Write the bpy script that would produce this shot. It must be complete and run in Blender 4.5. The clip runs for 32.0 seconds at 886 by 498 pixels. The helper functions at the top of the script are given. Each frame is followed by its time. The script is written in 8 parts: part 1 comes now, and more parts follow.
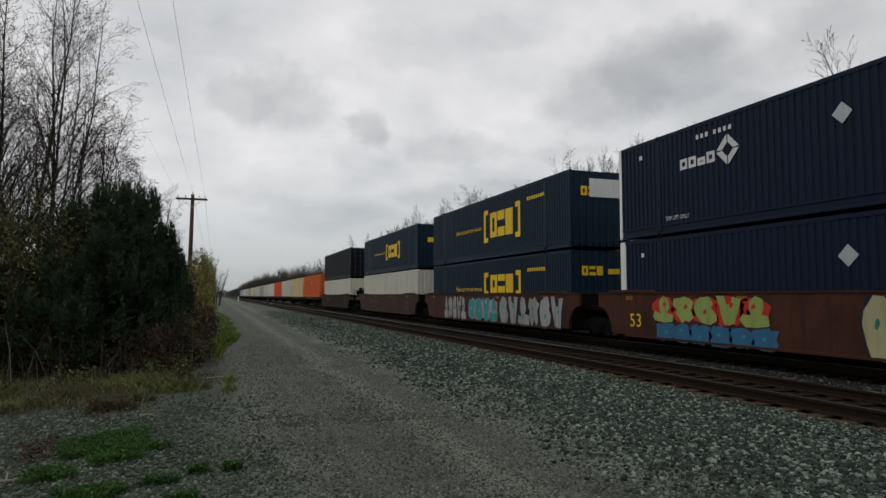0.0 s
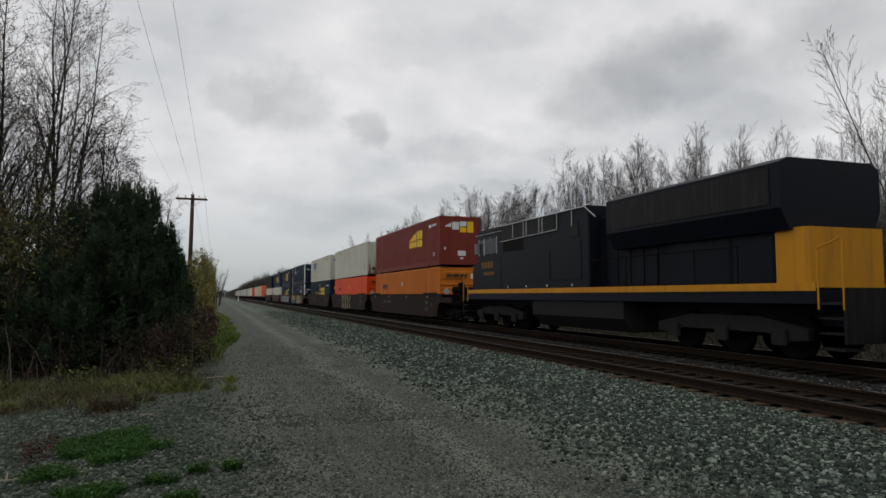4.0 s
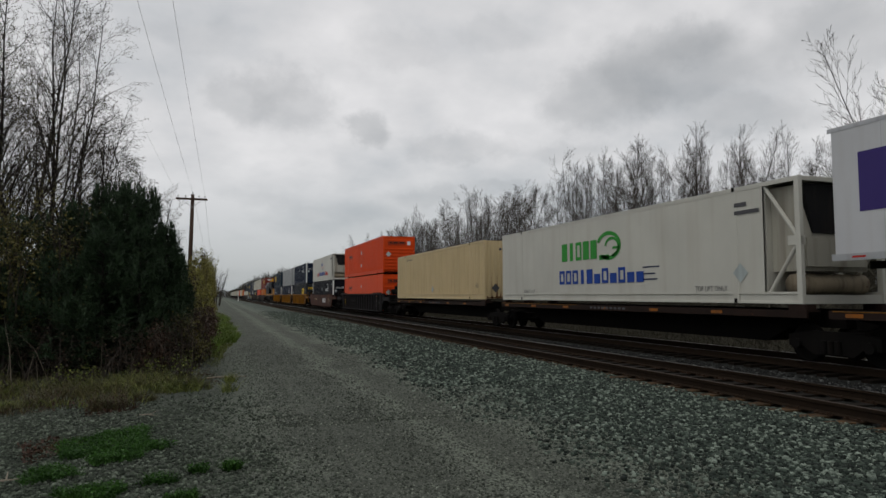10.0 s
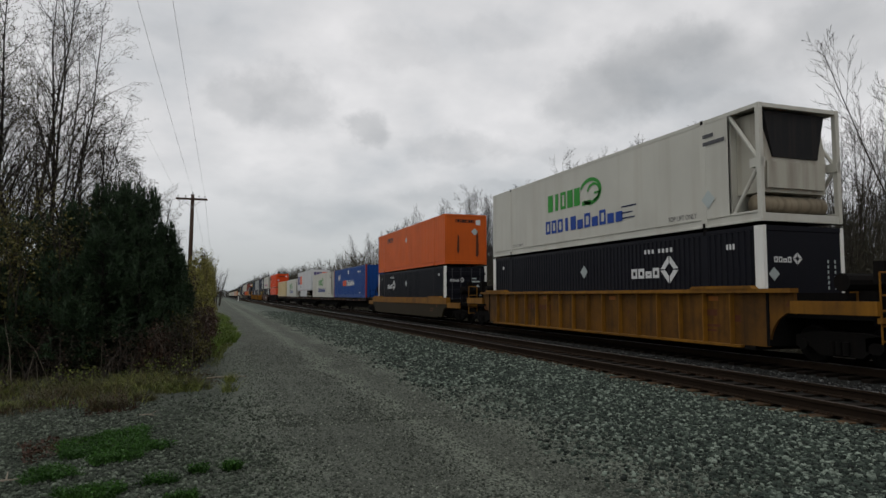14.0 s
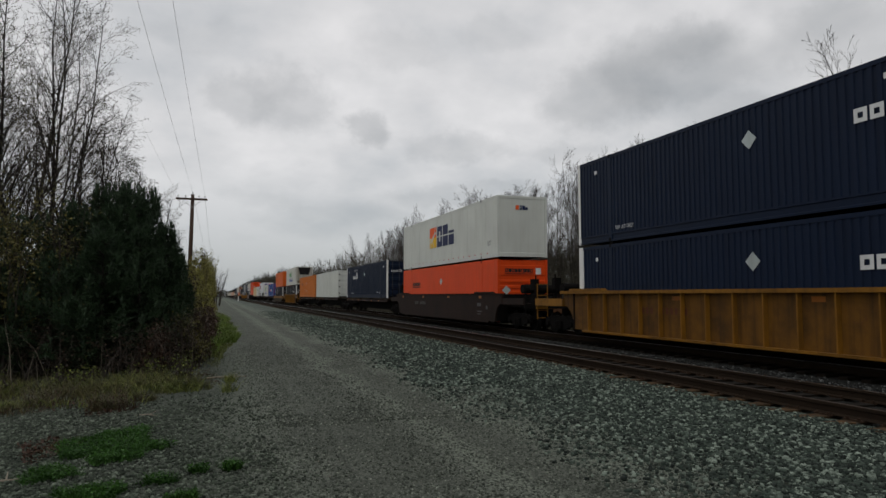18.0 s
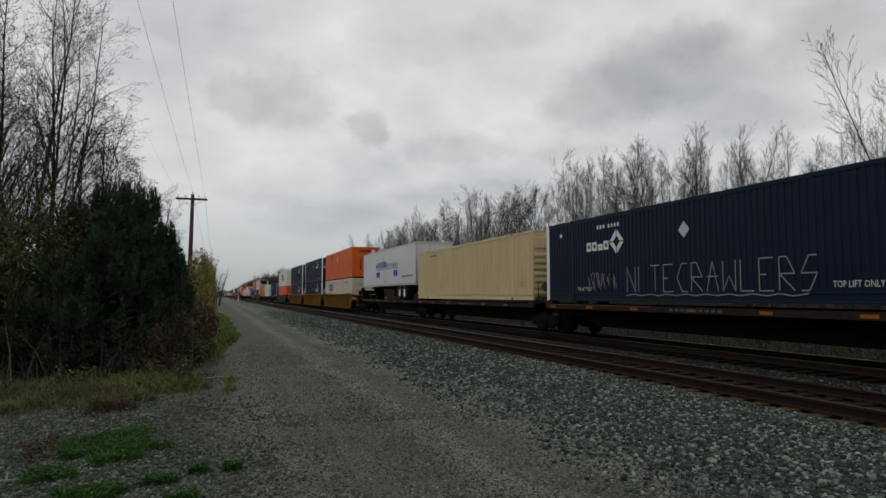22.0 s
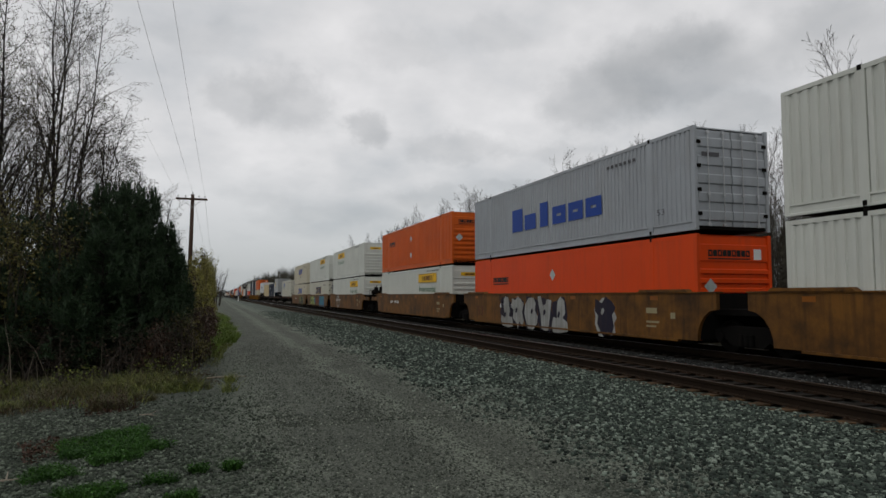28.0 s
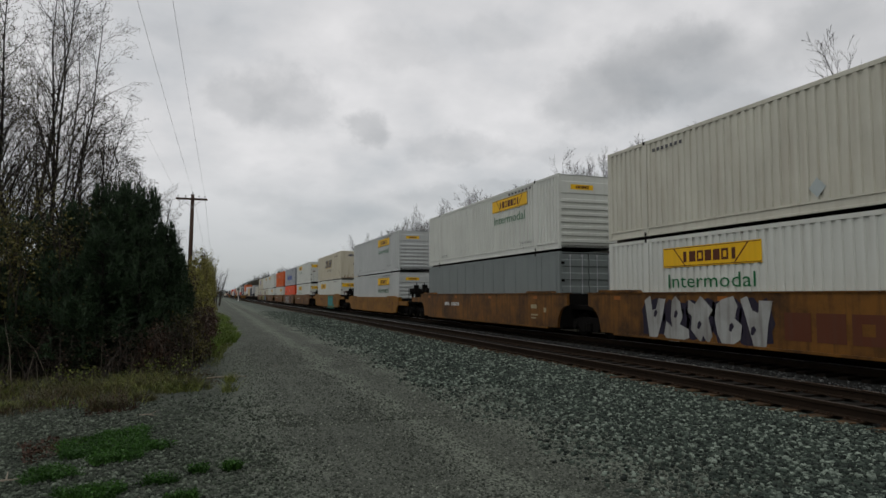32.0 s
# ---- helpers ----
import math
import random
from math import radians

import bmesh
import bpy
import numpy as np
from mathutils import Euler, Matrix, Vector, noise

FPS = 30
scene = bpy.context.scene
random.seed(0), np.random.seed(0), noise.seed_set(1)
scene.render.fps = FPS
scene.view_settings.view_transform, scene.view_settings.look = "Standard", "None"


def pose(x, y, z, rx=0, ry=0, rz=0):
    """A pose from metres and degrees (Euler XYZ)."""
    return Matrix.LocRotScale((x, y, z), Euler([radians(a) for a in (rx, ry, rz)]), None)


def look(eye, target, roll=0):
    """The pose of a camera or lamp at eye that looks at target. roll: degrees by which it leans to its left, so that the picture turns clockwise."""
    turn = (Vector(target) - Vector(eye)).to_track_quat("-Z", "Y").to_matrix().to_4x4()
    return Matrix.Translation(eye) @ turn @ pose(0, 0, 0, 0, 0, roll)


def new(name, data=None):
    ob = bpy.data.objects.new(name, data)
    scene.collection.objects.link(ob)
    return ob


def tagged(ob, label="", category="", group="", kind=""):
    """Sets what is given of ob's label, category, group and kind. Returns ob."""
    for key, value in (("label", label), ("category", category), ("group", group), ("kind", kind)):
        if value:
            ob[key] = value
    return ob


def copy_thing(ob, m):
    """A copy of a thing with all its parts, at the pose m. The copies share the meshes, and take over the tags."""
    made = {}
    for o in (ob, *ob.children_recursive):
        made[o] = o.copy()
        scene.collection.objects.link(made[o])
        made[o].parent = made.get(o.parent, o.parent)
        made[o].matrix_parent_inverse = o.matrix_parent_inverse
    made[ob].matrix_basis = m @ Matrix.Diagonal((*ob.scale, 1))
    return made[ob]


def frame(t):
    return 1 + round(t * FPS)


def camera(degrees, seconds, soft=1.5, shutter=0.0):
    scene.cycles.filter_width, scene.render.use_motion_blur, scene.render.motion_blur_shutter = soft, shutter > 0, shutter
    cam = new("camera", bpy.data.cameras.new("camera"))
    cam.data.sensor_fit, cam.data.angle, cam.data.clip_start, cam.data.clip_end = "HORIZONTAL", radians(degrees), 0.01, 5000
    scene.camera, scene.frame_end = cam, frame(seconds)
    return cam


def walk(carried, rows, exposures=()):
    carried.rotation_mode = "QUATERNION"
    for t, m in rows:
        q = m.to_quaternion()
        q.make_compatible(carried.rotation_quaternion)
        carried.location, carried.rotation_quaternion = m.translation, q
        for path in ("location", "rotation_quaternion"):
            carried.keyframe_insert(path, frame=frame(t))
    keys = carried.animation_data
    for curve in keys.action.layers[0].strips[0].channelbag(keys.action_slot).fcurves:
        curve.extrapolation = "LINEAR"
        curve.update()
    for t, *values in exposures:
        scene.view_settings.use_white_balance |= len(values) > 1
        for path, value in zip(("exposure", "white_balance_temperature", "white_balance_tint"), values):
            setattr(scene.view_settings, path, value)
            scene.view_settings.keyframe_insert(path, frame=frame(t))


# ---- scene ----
EYE = Vector((0.0, 0.0, 1.75))
YAW, PITCH = 0.3324, 0.0707
AIM = EYE + Vector((math.sin(YAW) * math.cos(PITCH), math.cos(YAW) * math.cos(PITCH), math.sin(PITCH)))
cam = camera(68.1, 32.0, soft=1.5)
walk(cam, [(0.0, look(EYE, AIM)), (32.0, look(EYE, AIM))],
     exposures=[(0.0, 0.0), (9.0, 0.0), (10.0, -0.09), (11.0, -0.05), (12.0, -0.12), (13.0, -0.05), (14.0, -0.06), (17.0, -0.06), (18.0, -0.1), (19.0, 0.0), (20.0, 0.0), (21.0, -0.03), (22.0, -0.1), (23.0, -0.12), (25.0, -0.12), (28.0, -0.07), (30.0, -0.05), (32.0, -0.1)])

# ---------------------------------------------------------------- plan
SPEED = 24.164                       # train, metres a second along +y
TRACK_FAR, TRACK_NEAR = 13.605, 9.0  # track centres
RAIL_TOP = 0.25
HALF = 1.295                         # half a container's width
BOX_L, BOX_H = 16.15, 2.896          # 53-foot container
Z_LOW, Z_UP, Z_SPINE = 0.545, 3.545, 1.56

# ---------------------------------------------------------------- world and sun
world = bpy.data.worlds.new("overcast_sky")
scene.world = world
world.use_nodes = True


CLOUDS = ((0.027, 0.291, 0.065, 0.041, 0.16), (0.113, 0.285, 0.069, 0.047, 0.17), (0.079, 0.315, 0.069, 0.030, 0.08), (0.221, 0.251, 0.045, 0.031, 0.24), (0.570, 0.296, 0.095, 0.053, 0.20),
          (0.691, 0.317, 0.129, 0.060, 0.19), (0.669, 0.357, 0.112, 0.039, 0.16), (0.346, 0.224, 0.073, 0.026, 0.13), (0.416, 0.233, 0.034, 0.017, 0.06), (0.320, 0.151, 0.112, 0.017, 0.10),
          (0.433, 0.167, 0.060, 0.013, 0.09), (0.779, 0.246, 0.103, 0.029, 0.14), (0.258, 0.368, 0.082, 0.031, 0.08), (0.417, 0.375, 0.073, 0.028, 0.07), (0.897, 0.332, 0.112, 0.052, 0.17),
          (0.174, 0.130, 0.155, 0.019, 0.05), (-0.050, 0.363, 0.078, 0.026, 0.06), (0.519, 0.222, 0.078, 0.022, 0.11), (0.760, 0.320, 0.300, 0.110, 0.07))


def build_world():
    nt = world.node_tree
    nt.nodes.clear()
    N, L = nt.nodes.new, nt.links.new
    out, bg = N("ShaderNodeOutputWorld"), N("ShaderNodeBackground")
    sky = N("ShaderNodeTexSky")
    sky.sky_type, sky.sun_disc = "NISHITA", False
    sky.sun_elevation, sky.sun_rotation = radians(67), radians(239)
    tc, sep = N("ShaderNodeTexCoord"), N("ShaderNodeSeparateXYZ")
    L(tc.outputs["Generated"], sep.inputs[0])
    mx = N("ShaderNodeMath"); mx.operation = "MAXIMUM"; mx.inputs[1].default_value = 0.0
    L(sep.outputs["Z"], mx.inputs[0])
    add2 = N("ShaderNodeMath"); add2.operation = "ADD"; add2.inputs[1].default_value = 0.42
    L(mx.outputs[0], add2.inputs[0])
    round_ = N("ShaderNodeVectorMath"); round_.operation = "DIVIDE"
    L(tc.outputs["Generated"], round_.inputs[0]); L(add2.outputs[0], round_.inputs[1])
    n1 = N("ShaderNodeTexNoise"); n1.inputs["Scale"].default_value = 2.6; n1.inputs["Detail"].default_value = 7; n1.inputs["Roughness"].default_value = 0.5
    n2 = N("ShaderNodeTexNoise"); n2.inputs["Scale"].default_value = 7.5; n2.inputs["Detail"].default_value = 5
    mp = N("ShaderNodeMapping"); mp.inputs["Location"].default_value = (3.1, 1.7, 0.4)
    L(round_.outputs[0], mp.inputs[0]); L(mp.outputs[0], n1.inputs[0]); L(mp.outputs[0], n2.inputs[0])
    mixf = N("ShaderNodeMath"); mixf.operation = "MULTIPLY_ADD"; mixf.inputs[1].default_value = 0.35
    sub = N("ShaderNodeMath"); sub.operation = "SUBTRACT"; sub.inputs[1].default_value = 0.5
    L(n2.outputs[0], sub.inputs[0]); L(sub.outputs[0], mixf.inputs[0]); L(n1.outputs[0], mixf.inputs[2])
    ramp = N("ShaderNodeValToRGB")
    e = ramp.color_ramp.elements
    e[0].position, e[0].color = 0.30, (0.54, 0.55, 0.56, 1)
    e[1].position, e[1].color = 0.64, (0.79, 0.775, 0.77, 1)
    m = ramp.color_ramp.elements.new(0.50); m.color = (0.685, 0.677, 0.675, 1)
    L(mixf.outputs[0], ramp.inputs[0])
    # bluish grey towards the horizon, brighter overhead
    el = N("ShaderNodeMapRange")
    el.inputs["From Min"].default_value, el.inputs["From Max"].default_value = 0.0, 0.20
    L(sep.outputs["Z"], el.inputs["Value"])
    hz = N("ShaderNodeMix"); hz.data_type = "RGBA"
    hz.inputs["A"].default_value = (0.30, 0.335, 0.36, 1)
    ma = N("ShaderNodeMapRange"); ma.inputs["To Min"].default_value = 0.18; ma.inputs["To Max"].default_value = 1.0
    L(el.outputs[0], ma.inputs["Value"])
    L(ma.outputs[0], hz.inputs["Factor"]); L(ramp.outputs[0], hz.inputs["B"])
    # darker cloud bases: azimuth, elevation, half-widths (radians), depth
    warp = N("ShaderNodeTexNoise"); warp.inputs["Scale"].default_value = 9.0; warp.inputs["Detail"].default_value = 7; warp.inputs["Roughness"].default_value = 0.62
    L(tc.outputs["Generated"], warp.inputs[0])
    az, elv = N("ShaderNodeMath"), N("ShaderNodeMath")
    az.operation, elv.operation = "ARCTAN2", "ARCSINE"
    L(sep.outputs["X"], az.inputs[0]); L(sep.outputs["Y"], az.inputs[1]); L(sep.outputs["Z"], elv.inputs[0])
    comb = N("ShaderNodeCombineXYZ")
    L(az.outputs[0], comb.inputs[0]); L(elv.outputs[0], comb.inputs[1])
    wv = N("ShaderNodeVectorMath"); wv.operation = "MULTIPLY_ADD"; wv.inputs[1].default_value = (0.17, 0.11, 0.0)
    ws = N("ShaderNodeVectorMath"); ws.operation = "SUBTRACT"; ws.inputs[1].default_value = (0.5, 0.5, 0.5)
    L(warp.outputs["Color"], ws.inputs[0]); L(ws.outputs[0], wv.inputs[0]); L(comb.outputs[0], wv.inputs[2])
    shade = None
    for cu, cv, ru, rv, depth in CLOUDS:
        off = N("ShaderNodeVectorMath"); off.operation = "SUBTRACT"; off.inputs[1].default_value = (cu, cv, 0)
        sc = N("ShaderNodeVectorMath"); sc.operation = "MULTIPLY"; sc.inputs[1].default_value = (1 / ru, 1 / rv, 0)
        ln = N("ShaderNodeVectorMath"); ln.operation = "LENGTH"
        L(wv.outputs[0], off.inputs[0]); L(off.outputs[0], sc.inputs[0]); L(sc.outputs[0], ln.inputs[0])
        mr = N("ShaderNodeMapRange"); mr.interpolation_type = "SMOOTHSTEP"
        mr.inputs["From Min"].default_value, mr.inputs["From Max"].default_value = 0.45, 1.15
        mr.inputs["To Min"].default_value, mr.inputs["To Max"].default_value = 1 - depth, 1.0
        L(ln.outputs["Value"], mr.inputs["Value"])
        if shade is None:
            shade = mr.outputs[0]
        else:
            mm = N("ShaderNodeMath"); mm.operation = "MULTIPLY"
            L(shade, mm.inputs[0]); L(mr.outputs[0], mm.inputs[1]); shade = mm.outputs[0]
    tint = N("ShaderNodeMix"); tint.data_type = "RGBA"
    tint.inputs["A"].default_value, tint.inputs["B"].default_value = (0.0, 0.03, 0.035, 1), (1, 1, 1, 1)
    L(shade, tint.inputs["Factor"])
    dk = N("ShaderNodeMix"); dk.data_type = "RGBA"; dk.blend_type = "MULTIPLY"; dk.inputs["Factor"].default_value = 1.0
    L(hz.outputs["Result"], dk.inputs["A"]); L(tint.outputs["Result"], dk.inputs["B"])
    sk = N("ShaderNodeMix"); sk.data_type = "RGBA"; sk.blend_type = "ADD"; sk.inputs["Factor"].default_value = 0.012
    L(dk.outputs["Result"], sk.inputs["A"]); L(sky.outputs[0], sk.inputs["B"])
    L(sk.outputs["Result"], bg.inputs["Color"])
    bg.inputs["Strength"].default_value = 1.0
    L(bg.outputs[0], out.inputs[0])


build_world()
sun_data = bpy.data.lights.new("sun", "SUN")
sun_data.energy, sun_data.angle, sun_data.color = 0.6, radians(35), (1.0, 0.97, 0.93)
sun = new("sun", sun_data)
sun.matrix_world = look(Vector((0, 0, 60)), Vector((0, 0, 60)) + Vector((0.34, 0.21, -0.93)))
scene.view_settings.exposure = 0.0

# ---------------------------------------------------------------- materials
MATS = {}


def node_mat(name):
    m = bpy.data.materials.new(name)
    m.use_nodes = True
    nt = m.node_tree
    return m, nt, nt.nodes.new, nt.links.new, nt.nodes["Principled BSDF"]


def rgba(c, k=1.0):
    return (c[0] * k, c[1] * k, c[2] * k, 1)


def paint(name, col, rough=0.5, dirt=0.35, dirtcol=(0.07, 0.05, 0.035), metal=0.0, streak=6.0, rust=0.0, bump=0.15, spec=None, blotch=0.0):
    """Weathered paint: fading in large patches, rain streaks, fine grime, a little rust."""
    if name in MATS:
        return MATS[name]
    m, nt, N, L, b = node_mat(name)
    tc, oi = N("ShaderNodeTexCoord"), N("ShaderNodeObjectInfo")
    off = N("ShaderNodeVectorMath"); off.operation = "MULTIPLY_ADD"
    off.inputs[1].default_value = (0, 0, 0)
    seed = N("ShaderNodeMath"); seed.operation = "MULTIPLY"; seed.inputs[1].default_value = 37.0
    L(oi.outputs["Random"], seed.inputs[0])
    add = N("ShaderNodeVectorMath"); add.operation = "ADD"
    L(tc.outputs["Object"], add.inputs[0]); L(seed.outputs[0], add.inputs[1])
    mp = N("ShaderNodeMapping"); mp.inputs["Scale"].default_value = (streak, streak, streak * 0.08)
    L(add.outputs[0], mp.inputs[0])
    ns = N("ShaderNodeTexNoise"); ns.inputs["Scale"].default_value = 1.0; ns.inputs["Detail"].default_value = 6
    L(mp.outputs[0], ns.inputs[0])
    nl = N("ShaderNodeTexNoise"); nl.inputs["Scale"].default_value = 0.55; nl.inputs["Detail"].default_value = 4
    L(add.outputs[0], nl.inputs[0])
    nf = N("ShaderNodeTexNoise"); nf.inputs["Scale"].default_value = 24; nf.inputs["Detail"].default_value = 4
    L(add.outputs[0], nf.inputs[0])
    r1 = N("ShaderNodeValToRGB")
    r1.color_ramp.elements[0].position, r1.color_ramp.elements[1].position = 0.48, 0.80
    L(ns.outputs[0], r1.inputs[0])
    dm = N("ShaderNodeMath"); dm.operation = "MULTIPLY"; dm.inputs[1].default_value = dirt
    L(r1.outputs[0], dm.inputs[0])
    var = N("ShaderNodeMapRange")
    var.inputs["To Min"].default_value, var.inputs["To Max"].default_value = 0.82, 1.14
    L(nl.outputs[0], var.inputs["Value"])
    base = N("ShaderNodeMix"); base.data_type = "RGBA"; base.blend_type = "MULTIPLY"; base.inputs["Factor"].default_value = 1.0
    base.inputs["A"].default_value = rgba(col)
    L(var.outputs[0], base.inputs["B"])
    mix = N("ShaderNodeMix"); mix.data_type = "RGBA"
    mix.inputs["B"].default_value = rgba(dirtcol)
    L(dm.outputs[0], mix.inputs["Factor"]); L(base.outputs["Result"], mix.inputs["A"])
    last = mix.outputs["Result"]
    if blotch:
        nb = N("ShaderNodeTexNoise"); nb.inputs["Scale"].default_value = 0.8; nb.inputs["Detail"].default_value = 9; nb.inputs["Roughness"].default_value = 0.66
        L(add.outputs[0], nb.inputs[0])
        rb = N("ShaderNodeValToRGB")
        rb.color_ramp.elements[0].position, rb.color_ramp.elements[1].position = 0.40, 0.66
        bm_ = N("ShaderNodeMath"); bm_.operation = "MULTIPLY"; bm_.inputs[1].default_value = blotch
        mb = N("ShaderNodeMix"); mb.data_type = "RGBA"; mb.inputs["B"].default_value = rgba(dirtcol)
        L(nb.outputs[0], rb.inputs[0]); L(rb.outputs[0], bm_.inputs[0]); L(bm_.outputs[0], mb.inputs["Factor"]); L(last, mb.inputs["A"])
        last = mb.outputs["Result"]
    if rust:
        r2 = N("ShaderNodeValToRGB")
        r2.color_ramp.elements[0].position, r2.color_ramp.elements[1].position = 0.70 - rust * 0.2, 0.76 - rust * 0.18
        nr = N("ShaderNodeTexNoise"); nr.inputs["Scale"].default_value = 3.0; nr.inputs["Detail"].default_value = 8; nr.inputs["Roughness"].default_value = 0.7
        L(add.outputs[0], nr.inputs[0]); L(nr.outputs[0], r2.inputs[0])
        mr = N("ShaderNodeMix"); mr.data_type = "RGBA"; mr.inputs["B"].default_value = (0.09, 0.035, 0.015, 1)
        L(r2.outputs[0], mr.inputs["Factor"]); L(last, mr.inputs["A"])
        last = mr.outputs["Result"]
    L(last, b.inputs["Base Color"])
    rr = N("ShaderNodeMapRange")
    rr.inputs["To Min"].default_value, rr.inputs["To Max"].default_value = max(rough - 0.12, 0.05), min(rough + 0.18, 1)
    L(nf.outputs[0], rr.inputs["Value"]); L(rr.outputs[0], b.inputs["Roughness"])
    b.inputs["Metallic"].default_value = metal
    if spec is None:
        spec = 0.35 if min(col) > 0.25 else (0.15 if max(col) > 0.09 else 0.12)
    b.inputs["Specular IOR Level"].default_value = spec
    bp = N("ShaderNodeBump"); bp.inputs["Strength"].default_value = bump; bp.inputs["Distance"].default_value = 0.01
    L(nf.outputs[0], bp.inputs["Height"]); L(bp.outputs[0], b.inputs["Normal"])
    MATS[name] = m
    return m


def leafy(name, c0, c1, rough=0.6, island=True):
    """Leaves, needles, grass, twigs: colour varies from piece to piece."""
    if name in MATS:
        return MATS[name]
    m, nt, N, L, b = node_mat(name)
    g, tc = N("ShaderNodeNewGeometry"), N("ShaderNodeTexCoord")
    n = N("ShaderNodeTexNoise"); n.inputs["Scale"].default_value = 1.3; n.inputs["Detail"].default_value = 3
    L(tc.outputs["Object"], n.inputs[0])
    mx = N("ShaderNodeMix"); mx.inputs["Factor"].default_value = 0.5
    L(g.outputs["Random Per Island"], mx.inputs["A"]); L(n.outputs[0], mx.inputs["B"])
    r = N("ShaderNodeValToRGB")
    r.color_ramp.elements[0].position, r.color_ramp.elements[0].color = 0.2, rgba(c0)
    r.color_ramp.elements[1].position, r.color_ramp.elements[1].color = 0.8, rgba(c1)
    L(mx.outputs["Result"], r.inputs[0]); L(r.outputs[0], b.inputs["Base Color"])
    b.inputs["Roughness"].default_value = rough
    b.inputs["Specular IOR Level"].default_value = 0.25
    MATS[name] = m
    return m


def stone_mat(name, cols, scale, bump=0.6, rough=0.85):
    """Loose stones on the ground: cells of broken rock in mixed greys."""
    m, nt, N, L, b = node_mat(name)
    g = N("ShaderNodeNewGeometry")
    r = N("ShaderNodeValToRGB")
    for i, c in enumerate(cols):
        e = r.color_ramp.elements[i] if i < 2 else r.color_ramp.elements.new(1.0)
        e.position, e.color = (0.0, 0.72, 1.0)[i], rgba(c)
    L(g.outputs["Random Per Island"], r.inputs[0])
    n = N("ShaderNodeTexNoise"); n.inputs["Scale"].default_value = scale
    tc = N("ShaderNodeTexCoord"); L(tc.outputs["Object"], n.inputs[0])
    mx = N("ShaderNodeMix"); mx.data_type = "RGBA"; mx.blend_type = "OVERLAY"; mx.inputs["Factor"].default_value = 0.35
    L(r.outputs[0], mx.inputs["A"]); L(n.outputs[0], mx.inputs["B"])
    L(mx.outputs["Result"], b.inputs["Base Color"])
    b.inputs["Roughness"].default_value = rough
    b.inputs["Specular IOR Level"].default_value = 0.2
    return m


def ground_mat():
    """Gravel road with wheel tracks, coarse grey-green ballast beside the line, dull grass soil further off."""
    m, nt, N, L, b = node_mat("gravel_ground")
    tc, sep = N("ShaderNodeTexCoord"), N("ShaderNodeSeparateXYZ")
    P = tc.outputs["Object"]
    wob = N("ShaderNodeTexNoise"); wob.inputs["Scale"].default_value = 0.35; wob.inputs["Detail"].default_value = 4
    L(P, wob.inputs[0])
    L(P, sep.inputs[0])
    x0 = N("ShaderNodeMath"); x0.operation = "MULTIPLY_ADD"; x0.inputs[1].default_value = 1.6
    w0 = N("ShaderNodeMath"); w0.operation = "SUBTRACT"; w0.inputs[1].default_value = 0.5
    L(wob.outputs[0], w0.inputs[0]); L(w0.outputs[0], x0.inputs[0]); L(sep.outputs["X"], x0.inputs[2])
    X = x0.outputs[0]

    def band(a, c, d, e, X=X):
        """1 between c and d, falling to 0 at a and e, across the line."""
        up, dn, mn = N("ShaderNodeMapRange"), N("ShaderNodeMapRange"), N("ShaderNodeMath")
        up.inputs["From Min"].default_value, up.inputs["From Max"].default_value = a, c
        dn.inputs["From Min"].default_value, dn.inputs["From Max"].default_value = e, d
        mn.operation = "MINIMUM"
        L(X, up.inputs["Value"]); L(X, dn.inputs["Value"])
        L(up.outputs[0], mn.inputs[0]); L(dn.outputs[0], mn.inputs[1])
        return mn.outputs[0]

    def cells(scale, cols):
        v = N("ShaderNodeTexVoronoi"); v.inputs["Scale"].default_value = scale
        v.inputs["Randomness"].default_value = 1.0
        L(P, v.inputs["Vector"])
        s = N("ShaderNodeSeparateColor"); L(v.outputs["Color"], s.inputs[0])
        r = N("ShaderNodeValToRGB")
        for i, c in enumerate(cols):
            e = r.color_ramp.elements[i] if i < 2 else r.color_ramp.elements.new(0.5)
            e.color = rgba(c)
        for i, e in enumerate(r.color_ramp.elements):
            e.position = (0.0, 0.7, 1.0)[i]
        L(s.outputs[0], r.inputs[0])
        return r.outputs[0], v.outputs["Distance"]

    fine, fd = cells(46, [(0.036, 0.042, 0.033), (0.060, 0.0695, 0.0535), (0.185, 0.205, 0.165)])
    # dark tones of these two put the shade of stone crevices into the ground
    coarse, cd = cells(26, [(0.004, 0.006, 0.005), (0.020, 0.028, 0.022), (0.11, 0.135, 0.11)])
    pebble, _ = cells(70, [(0.004, 0.0052, 0.0038), (0.015, 0.0185, 0.0135), (0.08, 0.094, 0.073)])
    soil_n = N("ShaderNodeTexNoise"); soil_n.inputs["Scale"].default_value = 5; soil_n.inputs["Detail"].default_value = 8
    L(P, soil_n.inputs[0])
    soil = N("ShaderNodeValToRGB")
    soil.color_ramp.elements[0].color, soil.color_ramp.elements[1].color = (0.012, 0.011, 0.007, 1), (0.038, 0.032, 0.018, 1)
    L(soil_n.outputs[0], soil.inputs[0])

    def mix(f, a, c):
        k = N("ShaderNodeMix"); k.data_type = "RGBA"
        L(f, k.inputs["Factor"]); L(a, k.inputs["A"])
        if isinstance(c, tuple):
            k.inputs["B"].default_value = c
        else:
            L(c, k.inputs["B"])
        return k.outputs["Result"]

    col = mix(band(-3.6, -2.6, 60, 61), soil.outputs[0], fine)
    ballast = band(3.4, 5.6, 16.6, 17.6)
    col = mix(ballast, col, coarse)
